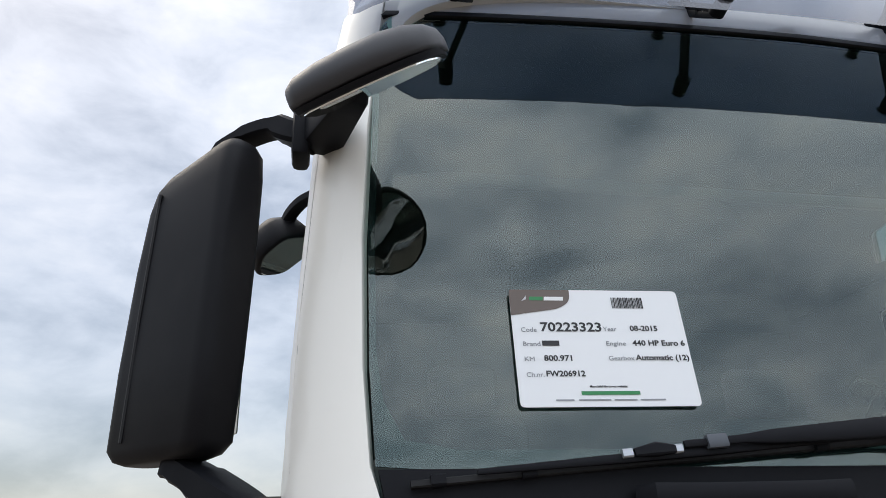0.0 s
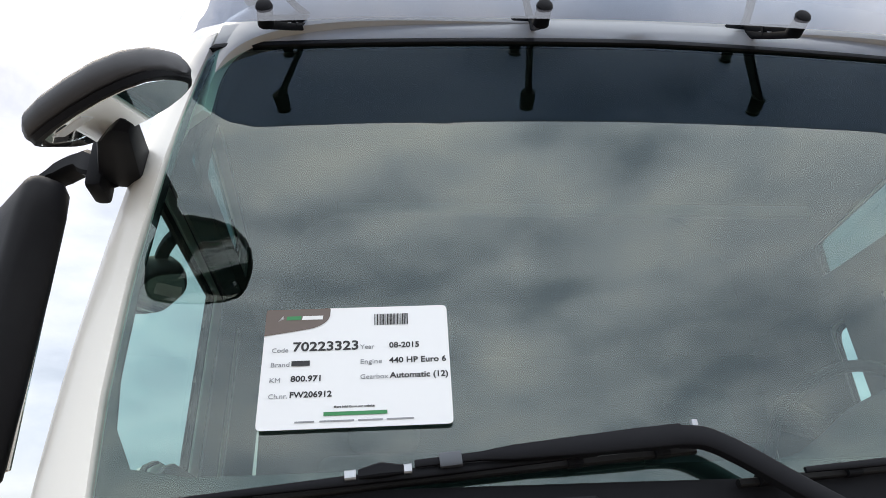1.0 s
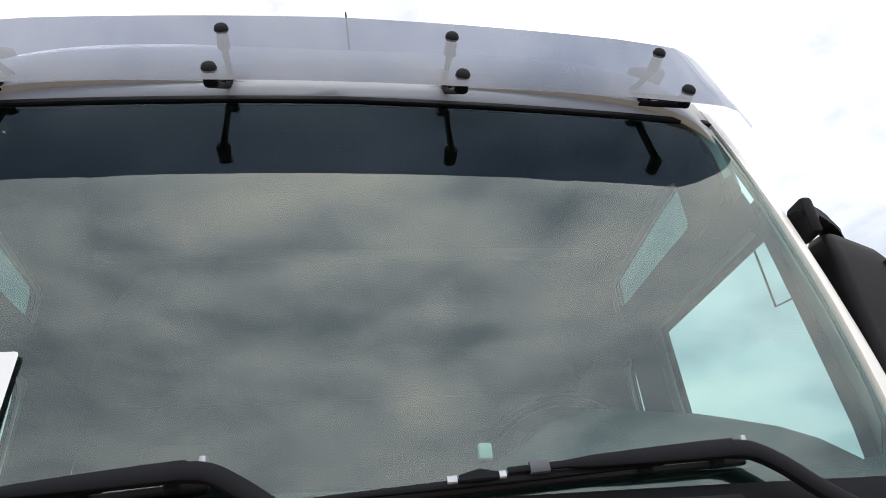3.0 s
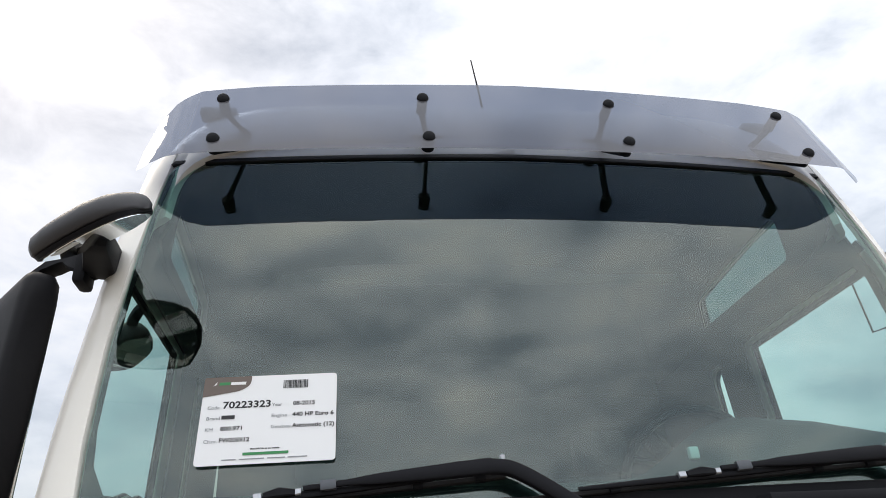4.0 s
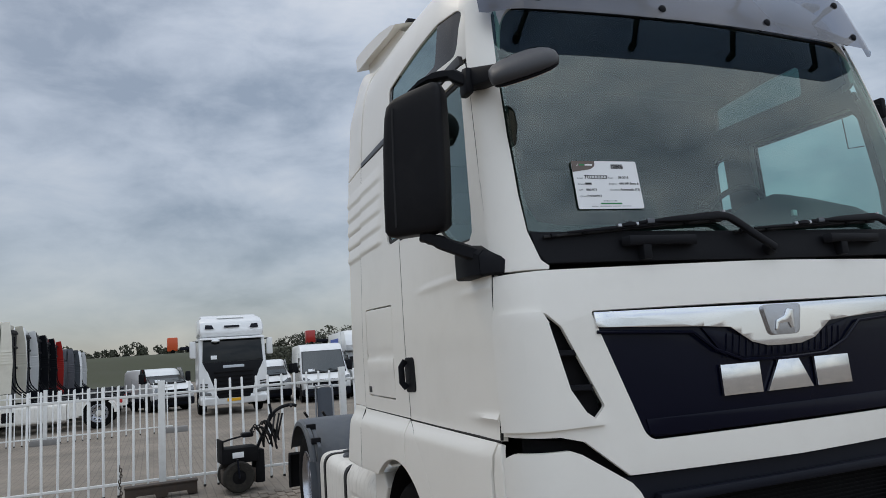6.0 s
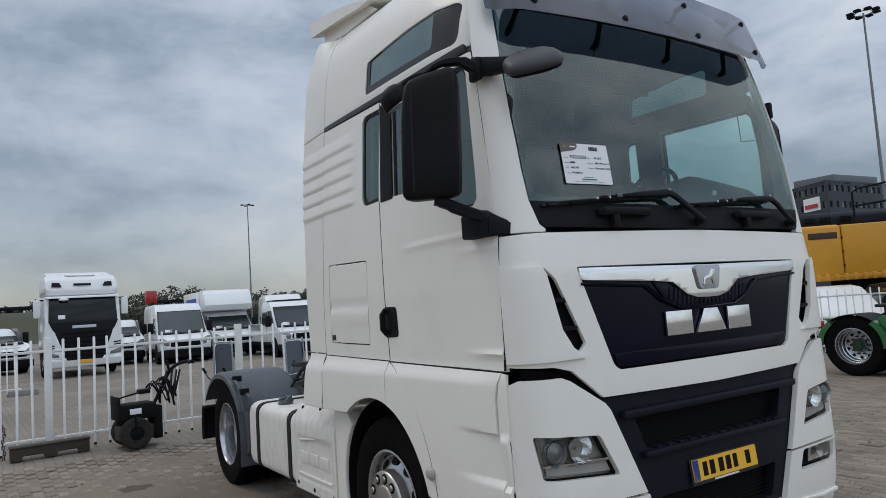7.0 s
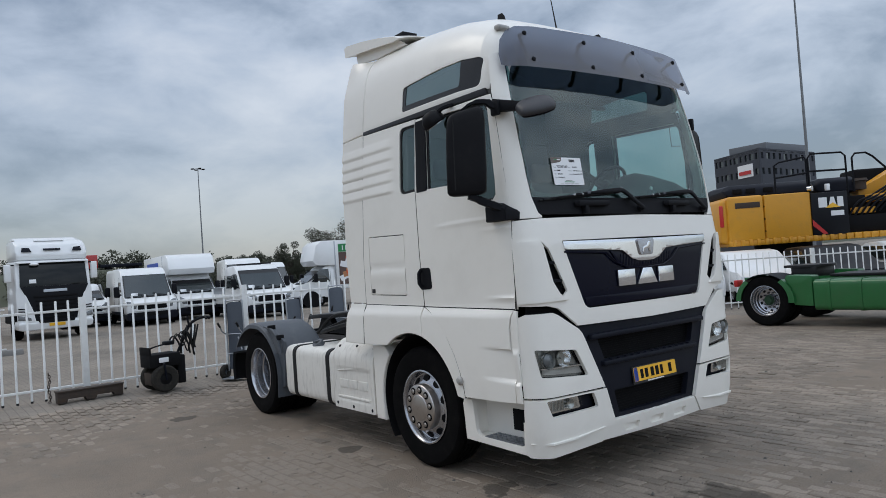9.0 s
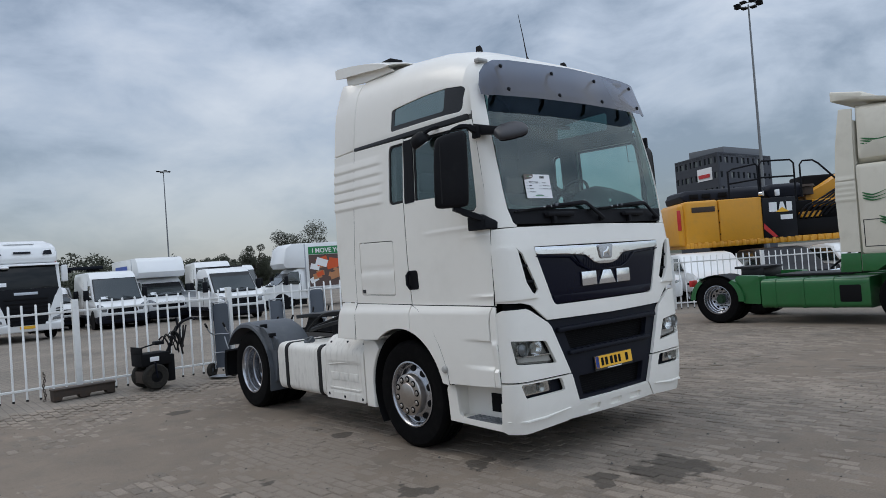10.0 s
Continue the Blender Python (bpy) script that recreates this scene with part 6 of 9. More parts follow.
prism(bm, rounded([(0.0, 0.159), (0.085, 0.172), (0.106, 0.186), (0.107, 0.2075), (0.0, 0.2075)], [0, 0.02, 0.015, 0.002, 0.005]), 0.0004, card_m @ Matrix.Translation((0, 0, 0.0006)))
part("card_corner", bm, BROWNINK, card)
for a, b, mt in ((0.034, 0.058, GREENINK), (0.060, 0.094, WHITEPRINT)):
    bm = bm_new()
    prism(bm, [(a, 0.187), (b, 0.187), (b + 0.001, 0.194), (a + 0.001, 0.194)], 0.0003, card_m @ Matrix.Translation((0, 0, 0.0010)))
    part("logo_bar", bm, mt, card)
bm = bm_new()
prism(bm, [(0.02, 0.185), (0.029, 0.189), (0.029, 0.196)], 0.0003, card_m @ Matrix.Translation((0, 0, 0.0010)))
part("logo_mark", bm, WHITEPRINT, card)
x = 0.1805
bm = bm_new()
for i in range(24):
    w = random.choice((0.0008, 0.0012, 0.002))
    prism(bm, [(x, 0.1735), (x + w, 0.1735), (x + w, 0.194), (x, 0.194)], 0.0003, card_m @ Matrix.Translation((0, 0, 0.0008)))
    x += w + random.choice((0.0007, 0.0011))
tagged(part("barcode", bm, INK, card), kind="stuff")
lay = card_m @ Matrix.Translation((0, 0, 0.0006))
for text, x, y, size, wide, mt, bold in (("Code", 0.0140, 0.1290, 0.0112, 1.09, GREYINK, 0), ("70223323", 0.0475, 0.1303, 0.0226, 1.20, INK, 0.0005), ("Year", 0.1573, 0.1307, 0.0112, 1.09, GREYINK, 0), ("08-2015", 0.2048, 0.1314, 0.0135, 1.11, INK, 0.0003),
                                         ("Brand", 0.0142, 0.1036, 0.0112, 1.16, GREYINK, 0), ("Engine", 0.1575, 0.1045, 0.0112, 1.22, GREYINK, 0), ("440 HP Euro 6", 0.2047, 0.1046, 0.0135, 1.14, INK, 0.0003),
                                         ("KM", 0.0144, 0.0771, 0.0112, 1.14, GREYINK, 0), ("800.971", 0.0479, 0.0777, 0.0135, 1.16, INK, 0.0003), ("Gearbox", 0.1579, 0.0783, 0.0112, 1.12, GREYINK, 0), ("Automatic (12)", 0.2055, 0.0786, 0.0135, 1.13, INK, 0.0003),
                                         ("Ch.nr.", 0.0149, 0.0503, 0.0112, 1.08, GREYINK, 0), ("FW206912", 0.0478, 0.0510, 0.0135, 1.09, INK, 0.0003), ("More info? Go to our website:", 0.118, 0.0320, 0.0050, 1.03, INK, 0.0001)):
    letters("card_text", text, size, lay @ Matrix.Translation((x, y, 0)), mt, card, 0.0003, "LEFT", bold, wide)
for a, b, y0_, y1_, mt in ((0.0478, 0.077, 0.1040, 0.1128, INK), (0.1026, 0.201, 0.0195, 0.0255, GREENINK), (0.059, 0.089, 0.0100, 0.0122, GREYINK), (0.097, 0.150, 0.0100, 0.0122, GREYINK), (0.156, 0.194, 0.0100, 0.0122, GREYINK), (0.200, 0.242, 0.0100, 0.0122, GREYINK)):
    bm = bm_new()
    prism(bm, [(a, y0_), (b, y0_), (b, y1_), (a, y1_)], 0.0003, lay @ Matrix.Translation((0, 0, 0.0003)))
    part("card_bar", bm, mt, card)
bm = bm_new()
box(bm, Vector(plan(0.253, 2.170, -0.022)) - Vector((0.012, 0.008, 0.014)), Vector(plan(0.253, 2.170, -0.022)) + Vector((0.012, 0.008, 0.014)), 0.004)
tagged(part("toll_tag", bm, PAPER), "small white plastic tag inside the windscreen", "tag")

# ---- ground: one sheet to the horizon, with a slight rise along the fence ----
def rise(x, y):
    return 0.13 * math.exp(-((y - 8.6) / 1.9) ** 2) if x < 9 else 0.0


def far_rise(x, y):
    """The embankment far behind the yard."""
    k = max(0.0, min(1.0, (y - 120) / 35))
    return 5.6 * k * k * (3 - 2 * k)


bm = bm_new()
xs = [-900, -300, -120, -60, -30, -16, -10, -6, -3, 0, 3, 6, 9, 12, 20, 40, 80, 150, 300, 900]
ys = [-600, -150, -40, -15, -6, -2, 2, 4.5, 5.5, 6.2, 6.8, 7.4, 8.0, 8.6, 9.2, 10, 11, 12, 14, 20, 40, 80, 115, 120, 126, 132, 138, 144, 150, 156, 170, 300, 900]
grid = [[bm.verts.new((x, y, rise(x, y) + far_rise(x, y) - 0.012)) for x in xs] for y in ys]
for r0, r1 in zip(grid, grid[1:]):
    for i in range(len(xs) - 1):
        bm.faces.new((r0[i], r0[i + 1], r1[i + 1], r1[i]))
ground = part("ground", bm, YARD)
tagged(ground, "dusty grey-brown concrete block paving with oil spots", "ground", kind="structure")
bm = bm_new()
xs2 = [-900, -300, -150, -80, -40, 0, 40, 80, 150, 300, 900]
ys2 = [117, 120, 126, 132, 138, 144, 150, 156, 170, 300, 890]
grid = [[bm.verts.new((x, y, far_rise(x, y) + 0.02)) for x in xs2] for y in ys2]
for r0, r1 in zip(grid, grid[1:]):
    for i in range(len(xs2) - 1):
        bm.faces.new((r0[i], r0[i + 1], r1[i + 1], r1[i]))
tagged(part("grass_bank", bm, GRASS), "low green grass bank behind the vehicle yard", "grass", kind="structure")


# ---- fences ----
def fence_run(name, label, a, b, base, spacing=0.18, post_gap=2.46, first=0.0, height=1.45, group=""):
    """A white bar fence from a to b: posts, two rails and pickets, each a piece of its own."""
    a, b = Vector((*a, 0)), Vector((*b, 0))
    d = (b - a).normalized()
    L = (b - a).length
    f = thing(name, label, "fence", group=group)
    yaw = math.degrees(math.atan2(d.y, d.x))
    bm = bm_new()
    box(bm, (-0.045, -0.045, 0.0), (0.045, 0.045, height), 0.006)
    pm = part("post", bm, FENCE, f)
    post_mesh = pm.data
    bpy.data.objects.remove(pm)
    bm = bm_new()
    cyl(bm, (0, 0, 0.06), (0, 0, height - 0.012), 0.016, 0.016, 8)
    cyl(bm, (0, 0, height - 0.012), (0, 0, height), 0.016, 0.008, 8, True)
    pk = part("picket", bm, FENCE, f)
    picket_mesh = pk.data
    bpy.data.objects.remove(pk)
    bm = bm_new()
    cyl(bm, (0, 0, 0.035), (0, 0, 0.065), 0.017, 0.018, 8)
    fk = part("picket_foot", bm, RUBBER, f)
    foot_mesh = fk.data
    bpy.data.objects.remove(fk)
    n = int((L - first) / post_gap)
    stops = [first + post_gap * i for i in range(n + 1)]
    for s in stops:
        p = a + d * s
        ob = new("post", post_mesh)
        ob.parent, ob.matrix_basis = f, pose(p.x, p.y, base(p.x, p.y), 0, 0, yaw)
    edges = ([0.0] if first > 0.3 else []) + stops + ([L] if L - stops[-1] > 0.3 else [])
    for s0, s1 in zip(edges, edges[1:]):
        for z in (0.17, height - 0.18):
            bm = bm_new()
            p, q = a + d * (s0 + 0.04), a + d * (s1 - 0.04)
            z0, z1 = base(p.x, p.y) + z, base(q.x, q.y) + z
            bar(bm, [(p.x, p.y, z0), (q.x, q.y, z1)], 0.035, 0.035)
            part("rail", bm, FENCE, f)
        m = int(round((s1 - s0) / spacing))
        for i in range(1, m):
            p = a + d * (s0 + (s1 - s0) * i / m)
            ob = new("picket", picket_mesh)
            ob.parent, ob.matrix_basis = f, pose(p.x, p.y, base(p.x, p.y) - 0.03, random.uniform(-0.6, 0.6), random.uniform(-0.6, 0.6), 0)
            foot = new("picket_foot", foot_mesh)
            foot.parent = ob
    return f


fence_run("bar_fence", "white painted steel bar fence on the yard edge", (-14.86, 8.12), (9.0, 8.12), rise, first=0.04, group="yard fences")
fence_run("bar_fence", "white painted steel bar fence with concrete feet", (-15.42, 19.8), (-2.38, 19.8), rise, first=0.0, post_gap=3.26, group="yard fences")
fence_run("bar_fence", "white painted steel bar fence beside the excavator", (10.33, 8.42), (20.68, -0.97), lambda x, y: 0.0, first=2.34, group="yard fences")
for x in (-15.42, -12.16, -8.9, -5.64, -2.38):
    bm = bm_new()
    box(bm, (x - 0.35, 19.62, -0.02), (x + 0.35, 19.98, 0.14), 0.02)
    tagged(part("fence_foot", bm, CONCRETE), "grey concrete block under the fence", "concrete block", "fence feet")



# ---- things along the fence ----
def steel_beam(m):
    t = thing("steel_beam", "short rusty steel beam with two slots lying on the paving", "beam", m)
    bm = bm_new()
    sheet(bm, [(-0.43, 0.0), (-0.32, 0.0), (-0.30, 0.05), (-0.08, 0.05), (-0.06, 0.0), (0.06, 0.0), (0.08, 0.05), (0.30, 0.05), (0.32, 0.0), (0.43, 0.0), (0.43, 0.155), (-0.43, 0.155)], (), lambda a, b: (a, -0.08, b), (0, 0), 0.16, 0.006, (0, 1, 0))
    part("web", bm, RUSTY, t)
    bm = bm_new()
    box(bm, (-0.44, -0.095, 0.15), (0.44, 0.095, 0.17), 0.004)
    part("flange", bm, RUSTY, t)


steel_beam(pose(-2.53, 7.85, 0.11, 0, 0, 3))
ch = thing("hanging_chain", "rusty steel chain hanging by the fence", "chain", pose(-3.02, 7.99, 0.10))
for i in range(12):
    bm = bm_new()
    pts = [(0.014 * math.cos(a), 0.0, 0.026 * math.sin(a)) for a in (2 * math.pi * k / 10 for k in range(11))]
    tube(bm, pts, 0.006, 6)
    o = part("link", bm, RUSTY, ch)
    o.matrix_basis = pose(0.01 * math.sin(i * 0.9), 0.01 * math.cos(i), 0.02 + 0.036 * i, 0, 6 * math.sin(i), 90 * (i % 2))


def small_wheel(bm, c, r, w, axis=(0, 1, 0)):
    c, d = Vector(c), Vector(axis)
    yaw = math.degrees(math.atan2(d.y, d.x))
    lathe(bm, [(r * 0.45, -w / 2), (r * 0.9, -w / 2), (r, -w * 0.3), (r, w * 0.3), (r * 0.9, w / 2), (r * 0.45, w / 2), (r * 0.4, 0.0), (r * 0.45, -w / 2)], Matrix.Translation(c) @ pose(0, 0, 0, 0, 0, yaw), 28)


def battery_mover(m):
    t = thing("battery_mover", "black battery-powered trailer mover with cables and tiller", "machine", m)
    bm = bm_new()
    box(bm, (-0.30, -0.15, 0.10), (0.10, 0.15, 0.28), 0.015)
    part("chassis", bm, RUSTY, t)
    bm = bm_new()
    box(bm, (-0.33, -0.19, 0.36), (0.13, 0.19, 0.55), 0.012)
    b = part("battery_box", bm, NEARBLACK, t)
    bm = bm_new()
    box(bm, (-0.33, -0.195, 0.545), (-0.305, 0.195, 0.66), 0.005)
    part("box_end", bm, NEARBLACK, b)
    bm = bm_new()
    box(bm, (-0.20, -0.208, 0.43), (-0.06, -0.199, 0.50), 0.002)
    part("type_label", bm, PAPER, b)
    for y in (-0.20, 0.20):
        bm = bm_new()
        small_wheel(bm, (-0.13, y, 0.195), 0.195, 0.11)
        w = part("wheel", bm, DUSTYTYRE, t)
        bm = bm_new()
        lathe(bm, [(0.085, -0.03), (0.09, 0.045), (0.05, 0.05), (0.03, 0.065), (0.001, 0.065)], Matrix.Translation((-0.13, y, 0.195)) @ pose(0, 0, 0, 0, 0, -90 if y < 0 else 90), 20)
        part("wheel_disc", bm, NEARBLACK, w)
    bm = bm_new()
    bar(bm, [(-0.13, -0.265, 0.18), (-0.15, -0.262, 0.42)], 0.05, 0.02, (1, 0, 0))
    part("wheel_bracket", bm, SLATE, t)
    bm = bm_new()
    box(bm, (0.10, -0.14, 0.08), (0.22, 0.14, 0.50), 0.02)
    part("drive_housing", bm, NEARBLACK, t)
    bm = bm_new()
    tube(bm, smoothed([(0.14, 0, 0.48), (0.24, 0, 0.68), (0.36, 0, 0.90), (0.46, 0, 0.985), (0.60, 0, 1.02), (0.70, 0, 1.0)], 5), 0.022, 8)
    part("tiller", bm, BLACK, t)
    bm = bm_new()
    tube(bm, [(0.60, -0.10, 1.0), (0.62, 0, 1.03), (0.60, 0.10, 1.0)], 0.016, 8)
    part("handlebar", bm, BLACK, t)
    bm = bm_new()
    tube(bm, [(0.36, -0.02, 0.90), (0.33, -0.02, 1.06)], 0.018, 8)
    part("lift_lever", bm, BLACK, t)
    rnd_ = random.Random(8)
    for i in range(8):
        x0, x1, low = 0.06 + 0.03 * i, 0.30 + 0.024 * i + rnd_.uniform(-0.04, 0.04), 0.50 + rnd_.uniform(-0.05, 0.13)
        yy = rnd_.uniform(-0.12, 0.10)
        pts = [(x0, yy, 0.70 + 0.02 * i), (x0 + 0.05, yy - 0.03, 0.80 + rnd_.uniform(-0.05, 0.05)), (x0 + 0.14, yy, 0.66), (x0 + 0.16 + 0.02 * (i % 3), yy + 0.03, low), (x1 - 0.02, yy + 0.02, low + 0.06), (x1, yy, 0.74), (x1 + 0.05, 0.0, 0.92)]
        bm = bm_new()
        tube(bm, smoothed(pts, 4), 0.009 + 0.004 * (i % 2), 6)
        part("cable", bm, RUBBER, t)
    bm = bm_new()
    tube(bm, smoothed([(-0.31, -0.05, 0.63), (-0.2, -0.08, 0.66), (0.0, -0.05, 0.69), (0.12, 0.0, 0.72)], 5), 0.012, 6)
    box(bm, (-0.05, -0.08, 0.66), (0.10, 0.06, 0.72), 0.02)
    part("lead", bm, BLACK, t)


battery_mover(pose(-1.50, 7.62, 0.10, 0, 0, 6))


def hand_truck(m):
    t = thing("hand_truck", "tall grey sheet-metal hand truck leaning by the fence", "hand truck", m, "hand trucks")
    bm = bm_new()
    sheet(bm, rounded([(-0.15, 0.16), (0.15, 0.16), (0.15, 1.38), (-0.15, 1.38)], [0.02, 0.02, 0.08, 0.08]), (), lambda a, b: (a, 0.0, b), (0, 0), 0.015, 0.004, (0, 1, 0))
    part("back_plate", bm, CARTGREY, t)
    bm = bm_new()
    pts = [(-0.16, -0.015, 0.14), (-0.16, -0.015, 1.30), (-0.11, -0.015, 1.40), (0.11, -0.015, 1.40), (0.16, -0.015, 1.30), (0.16, -0.015, 0.14)]
    tube(bm, smoothed(pts, 4), 0.012, 8)
    part("tube_frame", bm, GALV, t)
    for z in (0.45, 0.80):
        bm = bm_new()
        tube(bm, [(-0.16, -0.03, z), (0.0, -0.05, z + 0.01), (0.16, -0.03, z)], 0.01, 8)
        part("cross_tube", bm, GALV, t)
    for g in (-1, 1):
        bm = bm_new()
        tube(bm, smoothed([(g * 0.16, -0.02, 0.80), (g * 0.17, -0.13, 0.86), (g * 0.17, -0.20, 0.97)], 4), 0.011, 8)
        h = part("handle", bm, GALV, t)
        bm = bm_new()
        tube(bm, [(g * 0.17, -0.19, 0.95), (g * 0.17, -0.25, 1.03)], 0.018, 8)
        part("grip", bm, RUBBER, h)
        bm = bm_new()
        small_wheel(bm, (g * 0.21, -0.05, 0.13), 0.13, 0.07, (1, 0, 0))
        w = part("wheel", bm, DUSTYTYRE, t)
        bm = bm_new()
        lathe(bm, [(0.05, 0.0), (0.045, 0.04), (0.001, 0.045)], Matrix.Translation((g * 0.21, -0.05, 0.13)) @ pose(0, 0, 0, 0, 0, 0 if g > 0 else 180), 16)
        part("wheel_hub", bm, GALV, w)
    bm = bm_new()
    tube(bm, [(0.05, -0.02, 0.75), (0.12, -0.04, 0.52)], 0.012, 8)
    part("brace", bm, GALV, t)
    bm = bm_new()
    box(bm, (-0.17, -0.24, 0.02), (0.17, 0.0, 0.035), 0.004)
    part("toe_plate", bm, GALV, t)


hand_truck(pose(-0.42, 7.62, 0.10, 0, 0, -52) @ Matrix.Diagonal((0.95, 1, 0.88, 1)))
hand_truck(pose(0.66, 7.66, 0.10, -4, 0, 10) @ Matrix.Diagonal((0.95, 1, 0.85, 1)))
hand_truck(pose(1.44, 7.62, 0.10, -4, 0, -14) @ Matrix.Diagonal((0.85, 1, 0.95, 1)))

# ---- other vehicles ----
def ringbox(bm, outline, w, edge=0.06, taper=None):
    """A side outline in (y, z) drawn out over the width w, with softened sides; taper(y, z) narrows it."""
    cy, cz = sum(p[0] for p in outline) / len(outline), sum(p[1] for p in outline) / len(outline)
    xs = [(-w / 2, edge), (-w / 2 + edge * 0.3, edge * 0.3), (-w / 2 + edge, 0.0), (w / 2 - edge, 0.0), (w / 2 - edge * 0.3, edge * 0.3), (w / 2, edge)]
    rings = []
    for x, inset in xs:
        ring = []
        for y, z in outline:
            dy, dz = y - cy, z - cz
            ry, rz = math.copysign(max(0.0, abs(dy) - inset), dy), math.copysign(max(0.0, abs(dz) - inset), dz)
            k = taper(y, z) if taper else 1.0
            ring.append((x * k, cy + ry, cz + rz))
        rings.append(ring)
    loft(bm, rings, True, True)


def plain_wheel(parent, x, y, r=0.36, w=0.22, rim=STEEL):
    bm = bm_new()
    s = 1 if x > 0 else -1
    m = Matrix.Translation((x, y, r)) @ pose(0, 0, 0, 0, 0, 0 if s > 0 else 180)
    lathe(bm, [(r * 0.6, -w / 2), (r * 0.92, -w / 2), (r, -w * 0.35), (r, w * 0.35), (r * 0.92, w / 2), (r * 0.62, w / 2), (r * 0.6, 0)], m, 28)
    t = part("wheel", bm, TYRE, parent)
    bm = bm_new()
    lathe(bm, [(r * 0.62, w * 0.42), (r * 0.55, w * 0.30), (r * 0.35, w * 0.34), (r * 0.2, w * 0.42), (0.001, w * 0.42)], m, 24)
    part("rim", bm, rim, t)


def slab(parent, name, mat, pts, depth=0.03, bevel=0.006):
    """A flat panel through points given in space (first three set the plane)."""
    p = [Vector(q) for q in pts]
    ex = (p[1] - p[0]).normalized()
    n = ex.cross(p[2] - p[0]).normalized()
    ey = n.cross(ex)
    m = Matrix.Translation(p[0]) @ Matrix((ex, ey, n)).transposed().to_4x4()
    inv = m.inverted()
    bm = bm_new()
    prism(bm, [tuple((inv @ q).xy) for q in p], depth, m, bevel)
    return part(name, bm, mat, parent)


def other_tractor(label, cab, low, chassis, at, group, dark_rear=True):
    """A parked tractor unit, its front at local y = 0 and its rear towards +y."""
    t = thing("parked_tractor_unit", label, "truck", at, group)
    bm = bm_new()
    ringbox(bm, rounded([(0.12, 1.30), (0.0, 1.6), (0.06, 1.95), (0.36, 2.95), (2.18, 2.98), (2.18, 1.30)], 0.06), 2.44, 0.08)
    body = part("cab_body", bm, cab, t)
    bm = bm_new()
    ringbox(bm, rounded([(0.36, 2.97), (0.42, 3.35), (0.62, 3.58), (1.1, 3.70), (2.18, 3.74), (2.18, 2.97)], 0.05), 2.38, 0.20, lambda y, z: 1 - 0.10 * max(0, z - 3.2))
    part("roof", bm, cab, t)
    if not dark_rear:
        bm = bm_new()
        ringbox(bm, rounded([(1.55, 3.72), (2.0, 3.90), (2.56, 3.98), (2.56, 3.84), (2.0, 3.78)], 0.03), 2.16, 0.05)
        part("roof_spoiler", bm, cab, t)
    slab(body, "windscreen", VANGLASS, [(-1.05, 0.095, 2.08), (1.05, 0.095, 2.08), (1.0, 0.35, 2.92), (-1.0, 0.35, 2.92)], -0.02)
    slab(body, "grille", NAVY, [(-0.85, -0.012, 1.40), (0.85, -0.012, 1.40), (0.9, 0.01, 1.80), (-0.9, 0.01, 1.80)], -0.02)
    bm = bm_new()
    ringbox(bm, rounded([(0.0, 0.35), (0.0, 1.26), (0.85, 1.30), (0.85, 0.35)], 0.08), 2.46, 0.08)
    part("bumper", bm, low, t)
    bm = bm_new()
    ringbox(bm, [(0.85, 1.02), (0.85, 1.32), (2.18, 1.32), (2.18, 1.0), (1.95, 1.0), (1.8, 1.1), (1.475, 1.16), (1.15, 1.1)], 2.46, 0.02)
    part("skirt", bm, low, t)
    for g in (-1, 1):
        bm = bm_new()
        sheet(bm, rounded([(0.45, 2.25), (1.15, 2.3), (1.15, 2.85), (0.5, 2.85)], 0.04), (), lambda y, z: (g * 1.225, y, z), (0, 0), 0.01, 0.002, (-g, 0, 0))
        part("side_window", bm, VANGLASS, body)
        bm = bm_new()
        sheet(bm, [(0.50, 3.02), (1.5, 3.02), (1.45, 3.2), (0.52, 3.2)], (), lambda y, z: (g * 1.192, y, z), (0, 0), 0.01, 0.002, (-g, 0, 0))
        part("upper_window", bm, VANGLASS, body)
        bm = bm_new()
        flapfn = lambda y, z: (g * (lerp_table([(1.0, 1.235), (2.9, 1.19), (3.4, 1.14), (3.72, 1.07)], z) + ribs(y, z) * 1.5), y, z)
        sheet(bm, [(2.19, 1.36), (2.52, 1.37), (2.55, 2.4), (2.50, 3.2), (2.42, 3.72), (2.19, 3.70)], (), flapfn, (0.11, 0.025), 0.03, 0.006, (-g, 0, 0))
        part("side_flap", bm, cab, t)
        bm = bm_new()
        sheet(bm, [(2.19, 1.34), (2.52, 1.35), (2.55, 1.0), (2.19, 1.0)], (), lambda y, z: (g * 1.236, y, z), (0, 0), 0.03, 0.006, (-g, 0, 0))
        part("lower_flap", bm, low, t)
        bm = bm_new()
        sheet(bm, [(1.55, 1.45), (2.10, 1.45), (2.10, 1.95), (1.55, 1.95)], [shrink([(1.55, 1.45), (2.10, 1.45), (2.10, 1.95), (1.55, 1.95)], 0.012)], lambda y, z: (g * 1.224, y, z), (0, 0), 0.006, 0.0, (-g, 0, 0))
        part("hatch_seam", bm, SLATE, body)
        bm = bm_new()
        box(bm, (min(g * 1.30, g * 1.52), 0.38, 2.15), (max(g * 1.30, g * 1.52), 0.52, 2.75), 0.04, 3)
        mr = part("door_mirror", bm, BLACK, t)
        bm = bm_new()
        bar(bm, [(g * 1.15, 0.3, 2.78), (g * 1.42, 0.42, 2.78)], 0.05, 0.04)
        bar(bm, [(g * 1.15, 0.3, 2.0), (g * 1.42, 0.44, 2.13)], 0.05, 0.04)
        part("mirror_arm", bm, BLACK, mr)
        bm = bm_new()
